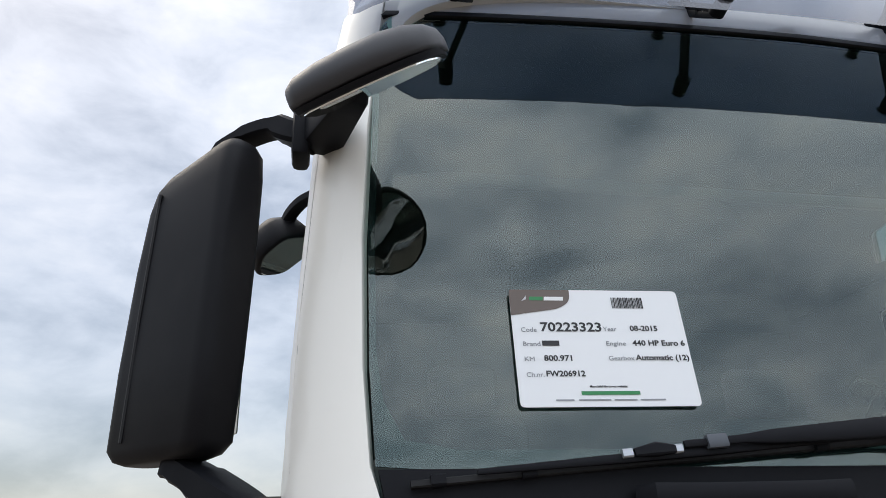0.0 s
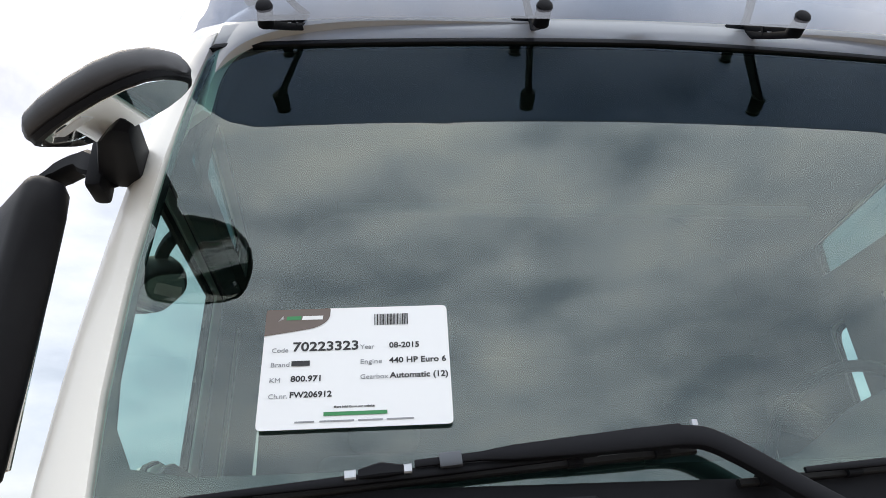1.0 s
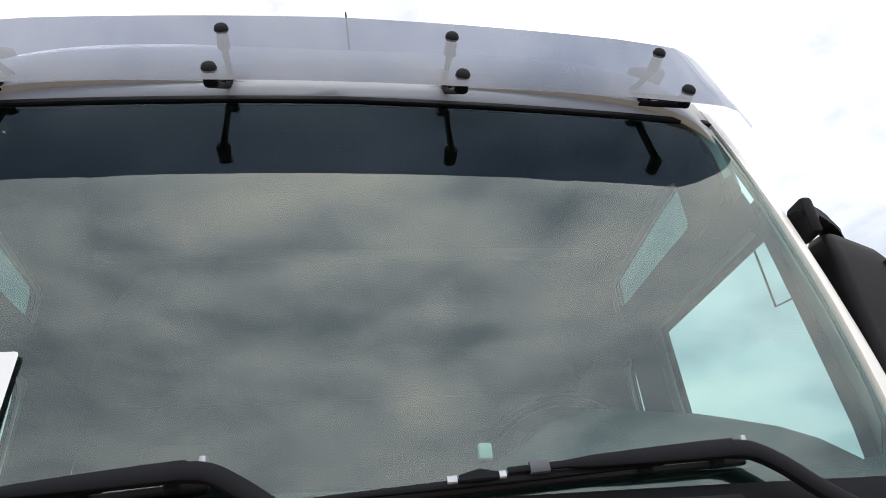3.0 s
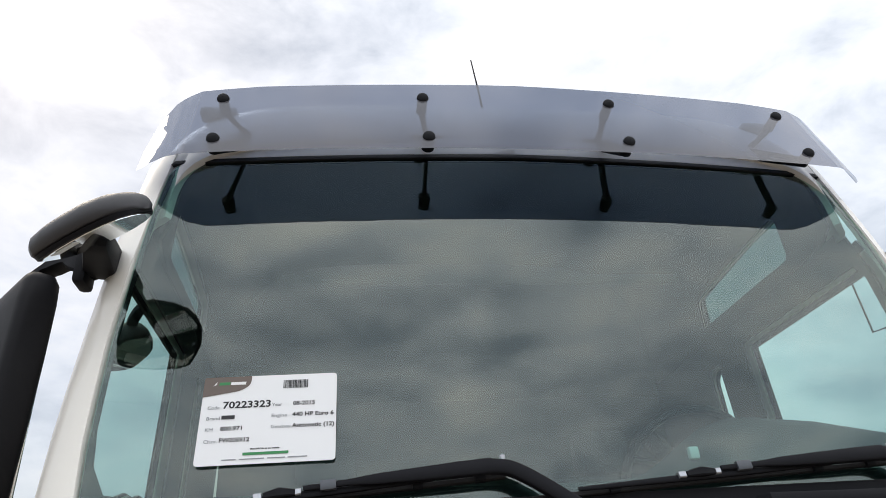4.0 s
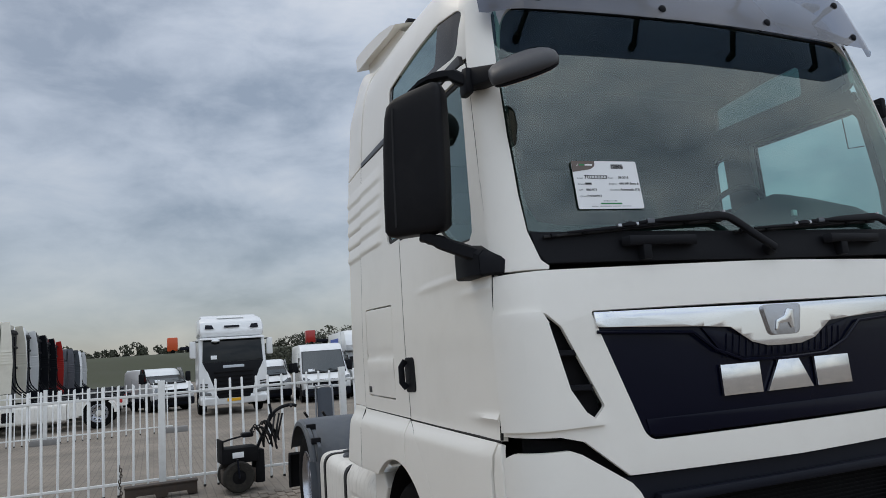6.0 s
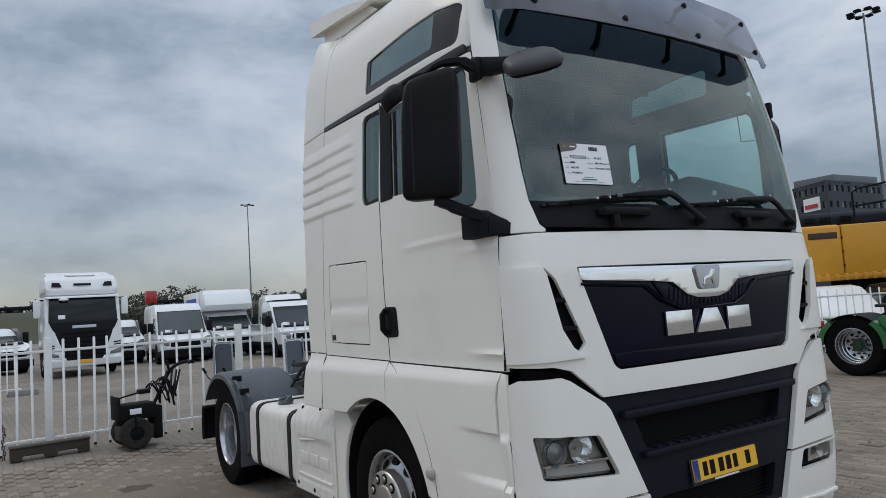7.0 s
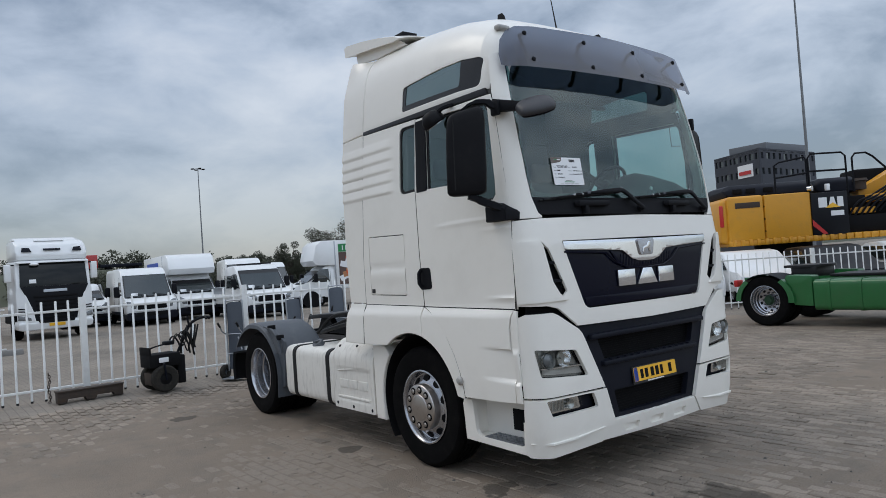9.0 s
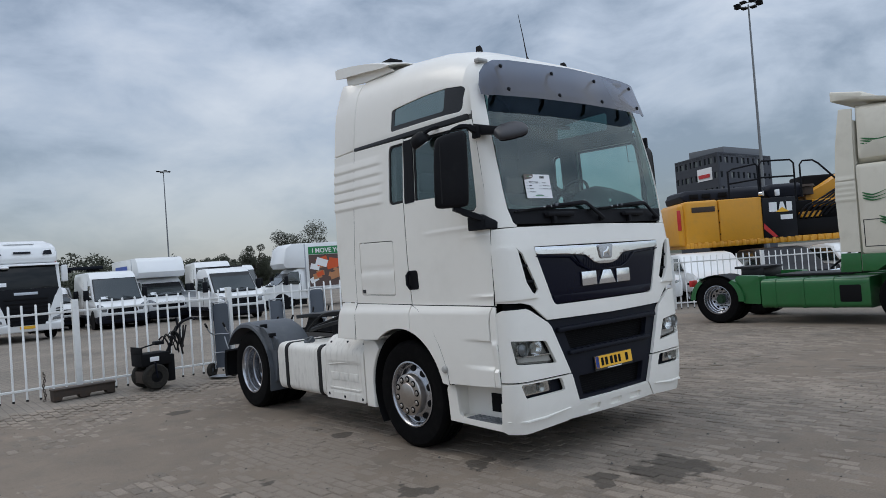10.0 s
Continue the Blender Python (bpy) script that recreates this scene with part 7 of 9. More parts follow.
        prof = rounded([(g * 1.18, 0.32), (g * 0.55, 0.32), (g * 0.55, 0.90), (g * 1.18, 0.90)], [0.10, 0.04, 0.04, 0.10], 5)
        loft(bm, [[(x, y, z) for x, z in prof] for y in (2.1, 2.12, 4.1, 4.12)])
        tk = part("fuel_tank", bm, chassis, t)
        for y in (2.75, 3.3, 3.85):
            bm = bm_new()
            p2 = [((x - g * 0.85) * 1.03 + g * 0.85, (z - 0.61) * 1.035 + 0.61) for x, z in prof]
            loft(bm, [[(x, yy, z) for x, z in p2] for yy in (y - 0.03, y + 0.03)])
            part("tank_strap", bm, chassis, tk)
        # dark sheet laid on the tank paints the recess's shade
        bm = bm_new()
        sheet(bm, rounded([(2.25, 0.44), (2.62, 0.44), (2.62, 0.76), (2.25, 0.76)], 0.03), (), lambda y, z: (g * 1.186, y, z), (0, 0), 0.01, 0.003, (-g, 0, 0))
        part("step_recess", bm, NEARBLACK, tk)
        for a0, a1, mt, nm in ((-4, 52, chassis, "mudguard"), (52, 128, BLACK, "mudguard_top"), (128, 180, chassis, "mudguard")):
            bm = bm_new()
            rows = []
            for i in range(9):
                a = radians(a0 + (a1 - a0) * i / 8)
                y, z = 5.075 - 0.60 * math.cos(a), 0.50 + 0.535 * math.sin(a)
                lip = 0.11 if mt is chassis else 0.012
                ly, lz = 5.075 - (0.60 - lip) * math.cos(a), 0.50 + (0.535 - lip * 0.6) * math.sin(a)
                rows.append([(g * 1.243, ly, lz), (g * 1.235, y, z), (g * 0.9, y, z + 0.005), (g * 0.58, y, z)])
            loft(bm, rows, False, False)
            bmesh.ops.solidify(bm, geom=bm.faces[:], thickness=0.012)
            part(nm, bm, mt, t)
        bm = bm_new()
        sheet(bm, rounded([(4.14, 0.40), (4.50, 0.42), (4.52, 0.74), (4.66, 0.92), (4.62, 1.0), (4.14, 0.98)], 0.03), (), lambda y, z: (g * 1.19, y, z), (0, 0), 0.30, 0.012, (-g, 0, 0))
        part("mudguard_side", bm, chassis, t)
        bm = bm_new()
        box(bm, (min(g * 0.36, g * 0.44), 0.4, 0.66), (max(g * 0.36, g * 0.44), 5.9, 0.93))
        part("frame_rail", bm, chassis, t)
        rear_wheel(g, t, 5.075, DEEPGREEN if chassis is GREEN else chassis, 1.07)
        front_wheel(g, t)
        bm = bm_new()
        box(bm, (g * 0.95 - 0.12, 5.72, 0.78), (g * 0.95 + 0.12, 5.80, 0.92), 0.02)
        part("tail_lamp", bm, REDPL, t)
    bm = bm_new()
    out = [(0.46 * math.cos(radians(a)), 4.65 - 0.44 * math.sin(radians(a))) for a in range(0, 181, 15)] + [(-0.40, 5.05), (-0.09, 5.15), (-0.06, 4.8), (0.06, 4.8), (0.09, 5.15), (0.40, 5.05)]
    sheet(bm, out, (), lambda x, y: (x, y, 1.16), (0, 0), 0.05, 0.01, (0, 0, -1))
    box(bm, (-0.42, 4.4, 0.9), (0.42, 4.9, 1.12), 0.02)
    part("fifth_wheel", bm, IRON, t)
    bm = bm_new()
    box(bm, (-0.5, 2.6, 0.92), (0.5, 4.1, 0.97), 0.01)
    part("catwalk", bm, IRON, t)
    bm = bm_new()
    box(bm, (-1.08, 2.18, 1.0), (1.08, 2.24, 3.55), 0.02)
    part("cab_rear_wall", bm, cab if not dark_rear else SLATE, t)
    for z in (1.5, 2.2, 2.9, 3.4):
        bm = bm_new()
        box(bm, (-1.0, 2.24, z), (1.0, 2.30, z + 0.08), 0.01)
        part("rear_rung", bm, BLACK, t)
    for x in (-0.5, 0.1, 0.6):
        bm = bm_new()
        tube(bm, smoothed([(x, 2.27, 3.3), (x + 0.08, 2.33, 2.4), (x - 0.05, 2.4, 1.6), (x, 3.0, 1.05)], 5), 0.022, 7)
        part("air_line", bm, BLACK, t)
    bm = bm_new()
    box(bm, (0.75, 2.24, 1.3), (1.0, 2.45, 2.5), 0.06)
    part("air_intake", bm, BLACK, t)
    return t


GT = other_tractor("white tractor unit with green chassis and tanks on the paving", CREAM, GREEN, GREEN, pose(10.30, -1.10, 0), "parked tractor units", False)
for ob in GT.children_recursive:
    if ob.type == "MESH" and ob.name.split(".")[0] in ("roof", "roof_spoiler", "side_flap", "cab_rear_wall"):
        for vert in ob.data.vertices:
            if vert.co.z > 2.9:
                vert.co.z = 2.9 + (vert.co.z - 2.9) * 1.42
for z0, y0_, s in ((3.35, 1.75, 1.0), (2.35, 1.9, 0.6), (1.9, 1.65, 0.6)):
    bm = bm_new()
    for k in range(3):
        bar(bm, smoothed([(-1.232 if z0 < 3 else -1.19, y0_ + 0.3 * s, z0 + 0.05 * k), (-1.232 if z0 < 3 else -1.175, y0_, z0 - 0.06 + 0.05 * k), (-1.232 if z0 < 3 else -1.19, y0_ - 0.4 * s, z0 - 0.02 + 0.07 * k)], 5), [0.004] * 11, [0.006, 0.02, 0.03, 0.035, 0.03, 0.025, 0.02, 0.015, 0.01, 0.008, 0.004])
    part("green_swirl", bm, GREEN, GT)
row = (("cream tractor unit in the parked row", CREAM, CREAM, 25.7), ("white tractor unit in the parked row", VANWHITE, SLATE, 28.9), ("dark tractor unit in the parked row", NAVY, NAVY, 32.1),
       ("dark tractor unit in the parked row", NAVY, NAVY, 35.3), ("red tractor unit in the parked row", RED, RED, 38.5), ("grey tractor unit in the parked row", GREYPL, SLATE, 42.0), ("white tractor unit in the parked row", VANWHITE, SLATE, 46.5))
for i, (lab, cab, low, y) in enumerate(row):
    o = other_tractor(lab, cab, low, IRON if i else GRIMY, pose(-9.85 - 0.12 * i + (0.5 if i > 4 else 0), y, 0, 0, 0, -90), "parked tractor units")
    if i in (5, 6):
        o.scale = (1, 1, 0.9)


def front_truck(at):
    """A white high-cab truck with a black grille, seen from the front."""
    t = thing("white_truck", "white high-roof truck with a black grille facing the fence", "truck", at)
    bm = bm_new()
    ringbox(bm, rounded([(0.10, 0.9), (0.02, 1.4), (0.06, 1.9), (0.22, 2.80), (0.22, 2.85), (2.2, 2.9), (2.2, 0.9)], 0.05), 2.44, 0.10)
    body = part("cab_body", bm, VANWHITE, t)
    bm = bm_new()
    ringbox(bm, rounded([(0.22, 2.86), (0.16, 3.05), (0.35, 3.45), (0.8, 3.62), (2.2, 3.66), (2.2, 2.86)], 0.08), 2.36, 0.13)
    part("roof", bm, VANWHITE, t)
    bm = bm_new()
    ringbox(bm, rounded([(1.0, 3.6), (1.5, 3.76), (2.2, 3.80), (2.2, 3.6)], 0.04), 2.1, 0.06)
    ringbox(bm, rounded([(0.62, 3.60), (0.66, 3.64), (0.72, 3.62), (0.72, 3.56)], 0.01), 1.0, 0.02)
    part("roof_spoiler", bm, VANWHITE, t)
    slab(body, "windscreen", TRUCKGLASS, [(-1.10, 0.03, 1.93), (1.10, 0.03, 1.93), (1.06, 0.15, 2.78), (-1.06, 0.15, 2.78)], -0.03)
    bm = bm_new()
    ringbox(bm, rounded([(0.0, 2.76), (0.02, 2.83), (0.25, 2.86), (0.25, 2.78)], 0.02), 2.34, 0.04)
    part("visor", bm, VANWHITE, t)
    slab(body, "black_front", NAVY, [(-0.66, -0.05, 0.66), (0.66, -0.05, 0.66), (0.84, -0.06, 1.35), (1.10, 0.0, 1.925), (-1.10, 0.0, 1.925), (-0.84, -0.06, 1.35)], -0.03)
    for i in range(6):
        z = 0.80 + i * 0.15
        bm = bm_new()
        bar(bm, [(-0.56 - 0.03 * i, -0.085, z), (0.56 + 0.03 * i, -0.085, z)], 0.03, 0.07)
        part("grille_slat", bm, NEARBLACK, t)
    slab(body, "badge_bar", GALV, [(-0.38, -0.085, 1.70), (0.38, -0.085, 1.70), (0.38, -0.07, 1.80), (-0.38, -0.07, 1.80)], -0.015)
    slab(body, "roof_letter_bar", SLATE, [(-0.28, 0.168, 3.22), (0.28, 0.168, 3.22), (0.28, 0.20, 3.29), (-0.28, 0.20, 3.29)], -0.02)
    for g in (-1, 1):
        slab(body, "roof_lamp", SLATE, [(g * 0.98, 0.165, 3.18), (g * 0.66, 0.15, 3.18), (g * 0.72, 0.20, 3.32), (g * 0.95, 0.215, 3.34)], 0.02 * (-1 if g < 0 else 1))
        bm = bm_new()
        sheet(bm, rounded([(g * 1.225, 0.66), (g * 0.66, 0.66), (g * 0.74, 1.08), (g * 0.92, 1.56), (g * 1.06, 1.84), (g * 1.16, 1.90), (g * 1.225, 1.78)], 0.05), (), lambda x, z: (x, -0.10 + 0.42 * max(0, abs(x) - 0.92) + 0.05 * max(0.0, z - 1.3), z), (0.06, 0.15), 0.08, 0.02, (0, 1, 0))
        part("corner_panel", bm, VANWHITE, body)
        bm = bm_new()
        sheet(bm, [(g * 1.21, 0.74), (g * 0.80, 0.72), (g * 0.82, 0.82), (g * 1.21, 0.93)], (), lambda x, z: (x, -0.112 + 0.42 * max(0, abs(x) - 0.92), z), (0.1, 0), 0.03, 0.01, (0, 1, 0))
        part("headlamp", bm, LAMPGREY, body)
        bm = bm_new()
        box(bm, (min(g * 1.30, g * 1.52), 0.30, 2.12), (max(g * 1.30, g * 1.52), 0.48, 2.75), 0.04, 3)
        m = part("door_mirror", bm, VANWHITE, t)
        bm = bm_new()
        bar(bm, [(g * 1.15, 0.3, 2.72), (g * 1.40, 0.38, 2.74)], 0.06, 0.05)
        part("mirror_arm", bm, BLACK, m)
        plain_wheel(t, g * 1.05, 1.4, 0.5, 0.3)
    bm = bm_new()
    ringbox(bm, rounded([(-0.06, 0.36), (-0.12, 0.62), (-0.05, 0.70), (0.9, 0.72), (0.9, 0.36)], 0.05), 2.46, 0.14)
    part("bumper", bm, VANWHITE, t)
    bm = bm_new()
    sheet(bm, rounded([(-0.56, 0.60), (0.56, 0.60), (0.60, 0.70), (-0.60, 0.70)], 0.02), (), lambda x, z: (x, -0.128, z), (0, 0), 0.02, 0.004, (0, 1, 0))
    part("lower_grille", bm, NEARBLACK, t)
    for g in (-1, 1):
        for k in range(3):
            bm = bm_new()
            bar(bm, [(g * 1.18, 0.0, 0.97 + 0.09 * k), (g * 0.94, -0.105, 0.95 + 0.09 * k)], 0.03, 0.04)
            part("lamp_slat", bm, NEARBLACK, t)
    slab(t, "number_plate", YPLATE, [(-0.26, -0.115, 0.47), (0.26, -0.115, 0.47), (0.26, -0.13, 0.58), (-0.26, -0.13, 0.58)], -0.01)
    slab(t, "windscreen_note", PAPER, [(-0.80, 0.01, 2.04), (-0.58, 0.01, 2.04), (-0.58, 0.03, 2.18), (-0.80, 0.03, 2.18)], -0.005)
    bm = bm_new()
    rings = [[Vector((-0.62, 0.0, 2.72)) + Vector((0.16 * k * math.cos(a), 0.09 * k * math.sin(a), z)) for a in (2 * math.pi * j / 14 for j in range(14))] for z, k in ((-0.06, 0.3), (-0.03, 0.9), (0.0, 1.0), (0.04, 0.7), (0.06, 0.2))]
    loft(bm, rings)
    part("front_mirror", bm, VANWHITE, t)
    bm = bm_new()
    box(bm, (-0.9, 0.9, 0.5), (0.9, 5.5, 0.9), 0.05)
    part("chassis", bm, NEARBLACK, t)


front_truck(pose(-0.30, 25.5, 0.0, 0, 0, 2))


def van(label, at, high=2.5, w=2.05, length=5.6, crew=False, hood=0.85, mat=None):
    """A panel van or pick-up facing local -y."""
    mat = mat or VANWHITE
    t = thing("delivery_van", label, "van", at, "parked vans")
    taper = lambda y, z: 1 - 0.055 * max(0.0, z - 1.15)
    out = [(0.08, 0.44), (0.0, 0.60), (0.03, 0.88), (0.16, 1.0), (hood * 0.55, 1.10), (hood, 1.20), (hood + 0.70, high - 0.42), (hood + 0.92, high - 0.16), (hood + 1.30, high - 0.03), (hood + 1.8, high), (length - 0.2, high), (length, high - 0.12), (length, 0.44)]
    if crew:
        out = [(0.08, 0.44), (0.0, 0.60), (0.03, 0.88), (0.16, 1.0), (hood * 0.55, 1.10), (hood, 1.20), (hood + 0.75, high - 0.18), (hood + 1.0, high), (hood + 2.0, high), (hood + 2.25, high - 0.15), (hood + 2.3, 0.95), (length, 0.95), (length, 0.45)]
    bm = bm_new()
    ringbox(bm, out, w, 0.10, taper)
    body = part("body", bm, mat, t)
    # added near-black box: puts the shade below the body into colour
    bm = bm_new()
    box(bm, (-w / 2 + 0.12, 0.2, 0.16), (w / 2 - 0.12, length - 0.2, 0.50), 0.04)
    part("underside", bm, NEARBLACK, t)
    a, b = hood + 0.06, hood + 0.72
    za, zb = 1.24, (high - 0.36 if not crew else high - 0.24)
    kx = w / 2 - 0.12
    slab(body, "windscreen_border", FRIT, [(-kx - 0.05, a - 0.13, za - 0.045), (kx + 0.05, a - 0.13, za - 0.045), (kx * 0.93 + 0.05, b - 0.055, zb + 0.03), (-kx * 0.93 - 0.05, b - 0.055, zb + 0.03)], -0.02, 0.0)
    slab(body, "windscreen", VANGLASS, [(-kx, a - 0.105, za), (kx, a - 0.105, za), (kx * 0.93, b - 0.078, zb), (-kx * 0.93, b - 0.078, zb)], -0.03, 0.0)
    for g in (-1, 1):
        bm = bm_new()
        sheet(bm, rounded([(hood + 0.14, 1.27), (hood + 1.18, 1.22), (hood + 1.15, 1.90), (hood + 0.66, 1.90)], 0.04), (), lambda y, z: (g * (w / 2 * taper(y, z) + 0.004), y, z), (0, 0), 0.02, 0.002, (-g, 0, 0))
        part("door_window", bm, VANGLASS, body)
        if crew:
            bm = bm_new()
            sheet(bm, rounded([(hood + 1.25, 1.28), (hood + 2.0, 1.28), (hood + 1.95, 1.85), (hood + 1.25, 1.85)], 0.04), (), lambda y, z: (g * (w / 2 * taper(y, z) + 0.004), y, z), (0, 0), 0.02, 0.002, (-g, 0, 0))
            part("rear_door_window", bm, VANGLASS, body)
        bm = bm_new()
        sheet(bm, rounded([(g * (w / 2 - 0.03), 0.74), (g * (w / 2 - 0.03), 1.06), (g * (w / 2 - 0.16), 1.05), (g * (w / 2 - 0.40), 0.90), (g * (w / 2 - 0.38), 0.73)], 0.03), (), lambda x, z: (x, -0.004 + 0.30 * max(0.0, abs(x) - 0.75) + 0.45 * max(0, z - 0.88), z), (0.1, 0.1), 0.06, 0.006, (0, 1, 0))
        part("headlamp", bm, LAMPGREY, body)
        bm = bm_new()
        box(bm, (min(g * (w / 2 + 0.06), g * (w / 2 + 0.28)), hood + 0.30, 1.24), (max(g * (w / 2 + 0.06), g * (w / 2 + 0.28)), hood + 0.46, 1.70), 0.05, 3)
        bar(bm, [(g * (w / 2 - 0.05), hood + 0.42, 1.32), (g * (w / 2 + 0.12), hood + 0.38, 1.34)], 0.06, 0.06)
        part("door_mirror", bm, BLACK, t)
        for ys in ((hood + 1.22, hood + 1.24) if crew else (hood + 1.22, hood + 2.3)):
            bm = bm_new()
            sheet(bm, [(ys, 0.62), (ys + 0.014, 0.62), (ys + 0.014, high - 0.4), (ys, high - 0.4)], (), lambda y, z: (g * (w / 2 * taper(y, z) + 0.002), y, z), (0, 0.3), 0.006, 0, (-g, 0, 0))
            part("door_seam", bm, NEARBLACK, body)
        plain_wheel(t, g * (w / 2 - 0.13), 1.0, 0.36, 0.22)
        plain_wheel(t, g * (w / 2 - 0.13), length - 1.2, 0.36, 0.22)
        bm = bm_new()
        sheet(bm, [(1.5, 0.46), (length - 1.7, 0.46), (length - 1.7, 0.60), (1.5, 0.60)], (), lambda y, z: (g * (w / 2 + 0.004), y, z), (0, 0), 0.02, 0.004, (-g, 0, 0))
        part("side_moulding", bm, SLATE, body)
        # dark disc on the body side paints the shade of the wheel opening
        bm = bm_new()
        lathe(bm, [(0.45, -0.02), (0.45, 0.012), (0.001, 0.012)], Matrix.Translation((g * (w / 2 - 0.005), 1.0, 0.36)) @ pose(0, 0, 0, 0, 0, 0 if g > 0 else 180), 24)
        part("wheel_well", bm, NEARBLACK, body)
    bm = bm_new()
    sheet(bm, rounded([(-0.60, 0.68), (0.60, 0.68), (0.56, 0.93), (-0.56, 0.93)], 0.05), (), lambda x, z: (x, 0.005 + 0.12 * max(0, z - 0.85), z), (0, 0), 0.03, 0.008, (0, 1, 0))
    gr = part("grille", bm, NEARBLACK, body)
    bm = bm_new()
    sheet(bm, rounded([(-w / 2 + 0.22, 0.40), (w / 2 - 0.22, 0.40), (w / 2 - 0.30, 0.56), (-w / 2 + 0.30, 0.56)], 0.04), (), lambda x, z: (x, -0.058 + 0.10 * max(0.0, abs(x) - 0.6), z), (0.15, 0), 0.02, 0.006, (0, 1, 0))
    part("bumper_opening", bm, NEARBLACK, body)
    bm = bm_new()
    bar(bm, [(-w / 2 + 0.10, 0.06, 0.655), (-0.5, -0.02, 0.64), (0.5, -0.02, 0.64), (w / 2 - 0.10, 0.06, 0.655)], 0.05, 0.06)
    part("bumper_lip", bm, mat, body)
    for z in (0.765, 0.85):
        bm = bm_new()
        bar(bm, [(-0.54, -0.012, z), (0.54, -0.012, z)], 0.02, 0.014)
        part("grille_bar", bm, SLATE, gr)
    bm = bm_new()
    ringbox(bm, rounded([(-0.03, 0.24), (-0.06, 0.56), (0.30, 0.61), (0.55, 0.61), (0.55, 0.24)], 0.04), w + 0.01, 0.10)
    part("bumper", bm, SLATE, t)
    bm = bm_new()
    bar(bm, [(-kx * 0.96, a - 0.13, za - 0.03), (0, a - 0.16, za - 0.04), (kx * 0.96, a - 0.13, za - 0.03)], 0.07, 0.03)
    part("scuttle_panel", bm, NEARBLACK, body)
    for c in (-0.25, 0.45):
        bm = bm_new()
        bar(bm, [(c + 0.25, a - 0.15, za + 0.0), (c - 0.25, a - 0.06, za + 0.12)], 0.025, 0.02)
        part("wiper", bm, NEARBLACK, body)
    slab(t, "windscreen_note", PAPER, [(-kx * 0.75, a - 0.08, za + 0.04), (-kx * 0.45, a - 0.08, za + 0.04), (-kx * 0.45, a + 0.01, za + 0.15), (-kx * 0.75, a + 0.01, za + 0.15)], -0.05, 0)
    if crew:
        bm = bm_new()
        box(bm, (-w / 2 + 0.05, hood + 2.4, 0.95), (w / 2 - 0.05, length, 1.35), 0.02)
        part("load_bed", bm, GALV, t)
        bm = bm_new()
        tube(bm, [(-w / 2 + 0.25, hood + 1.1, high + 0.05), (w / 2 - 0.25, hood + 1.1, high + 0.05)], 0.03, 8)
        part("roof_bar", bm, BLACK, t)
    return t


van("white high-roof panel van parked behind the fence", pose(3.70, 28.0, 0, 0, 0, -4), 2.5, 2.05, 5.8)
van("white crew-cab pick-up van parked behind the fence", pose(7.62, 24.6, 0, 0, 0, -3), 2.26, 2.05, 6.2, True)
van("small white van parked behind the fence", pose(1.75, 31.0, 0, 0, 0, 0), 1.95, 1.85, 4.8)
van("white panel van in the second row", pose(10.0, 33.0, 0, 0, 0, -14), 2.85, 2.1, 6.6)
van("white small van beside the parked truck", pose(-2.35, 31.5, 0, 0, 0, 20), 1.9, 1.75, 4.4)
van("white panel van in the far row", pose(13.0, 36.0, 0, 0, 0, -10), 2.6, 2.05, 5.8)


def box_truck(label, at, name, high=3.05, w=2.15, length=4.2):
    """A chassis cab with a tall box behind and over it."""
    t = van(label, at, 2.15, 2.0, 2.6)
    t.name = name
    t["category"] = "box truck"
    bm = bm_new()
    out = [(1.30, 2.10), (1.15, 2.35), (1.35, high - 0.22), (1.65, high), (2.3 + length, high), (2.3 + length, 0.85), (2.35, 0.85), (2.35, 2.05)]
    ringbox(bm, out, w, 0.05)
    part("box_body", bm, VANWHITE, t)
    for g in (-1, 1):
        bm = bm_new()
        box(bm, (min(g * (w / 2 - 0.02), g * (w / 2 + 0.015)), 2.3, 0.82), (max(g * (w / 2 - 0.02), g * (w / 2 + 0.015)), 2.3 + length, 0.90), 0.004)
        box(bm, (min(g * (w / 2 - 0.02), g * (w / 2 + 0.012)), 2.33, 0.9), (max(g * (w / 2 - 0.02), g * (w / 2 + 0.012)), 2.39, high - 0.03), 0.004)
        part("box_trim", bm, GALV, t)
        plain_wheel(t, g * 0.85, 2.3 + length - 1.1, 0.36, 0.3)
    return t


lut = box_truck("white removal box van with a blue sign on its side", pose(6.15, 29.2, 0, 0, 0, -3), "box_van")
SX = -1.075 - 0.012
for lo_, hi_, mt, o in (((3.2, 1.75), (5.6, 2.75), BLUE, 0.0), ((3.35, 1.95), (3.8, 2.55), WHITEPRINT, 0.006), ((3.95, 1.95), (4.25, 2.55), REDPL, 0.006), ((4.4, 1.95), (5.4, 2.55), WHITEPRINT, 0.006)):
    bm = bm_new()
    box(bm, (SX - o - 0.006, lo_[0], lo_[1]), (SX - o + 0.004, hi_[0], hi_[1]))
    part("side_sign" if mt is BLUE else "sign_bar", bm, mt, lut)
mov = box_truck("white moving truck with a photo panel on its side", pose(10.9, 30.3, 0, 0, 0, -98), "moving_truck", high=3.35, length=5.0)
SX = 1.075 + 0.012
for lo_, hi_, mt, o in (((2.55, 1.05), (7.0, 2.72), surface("dark_photo_print", (0.10, 0.06, 0.05), 0.5, vary=0.3), 0.0), ((2.55, 2.74), (7.0, 3.15), GREENINK, 0.0)):
    bm = bm_new()
    box(bm, (SX + o - 0.004, lo_[0], lo_[1]), (SX + o + 0.006, hi_[0], hi_[1]))
    part("side_panel", bm, mt, mov)
rnd = random.Random(5)
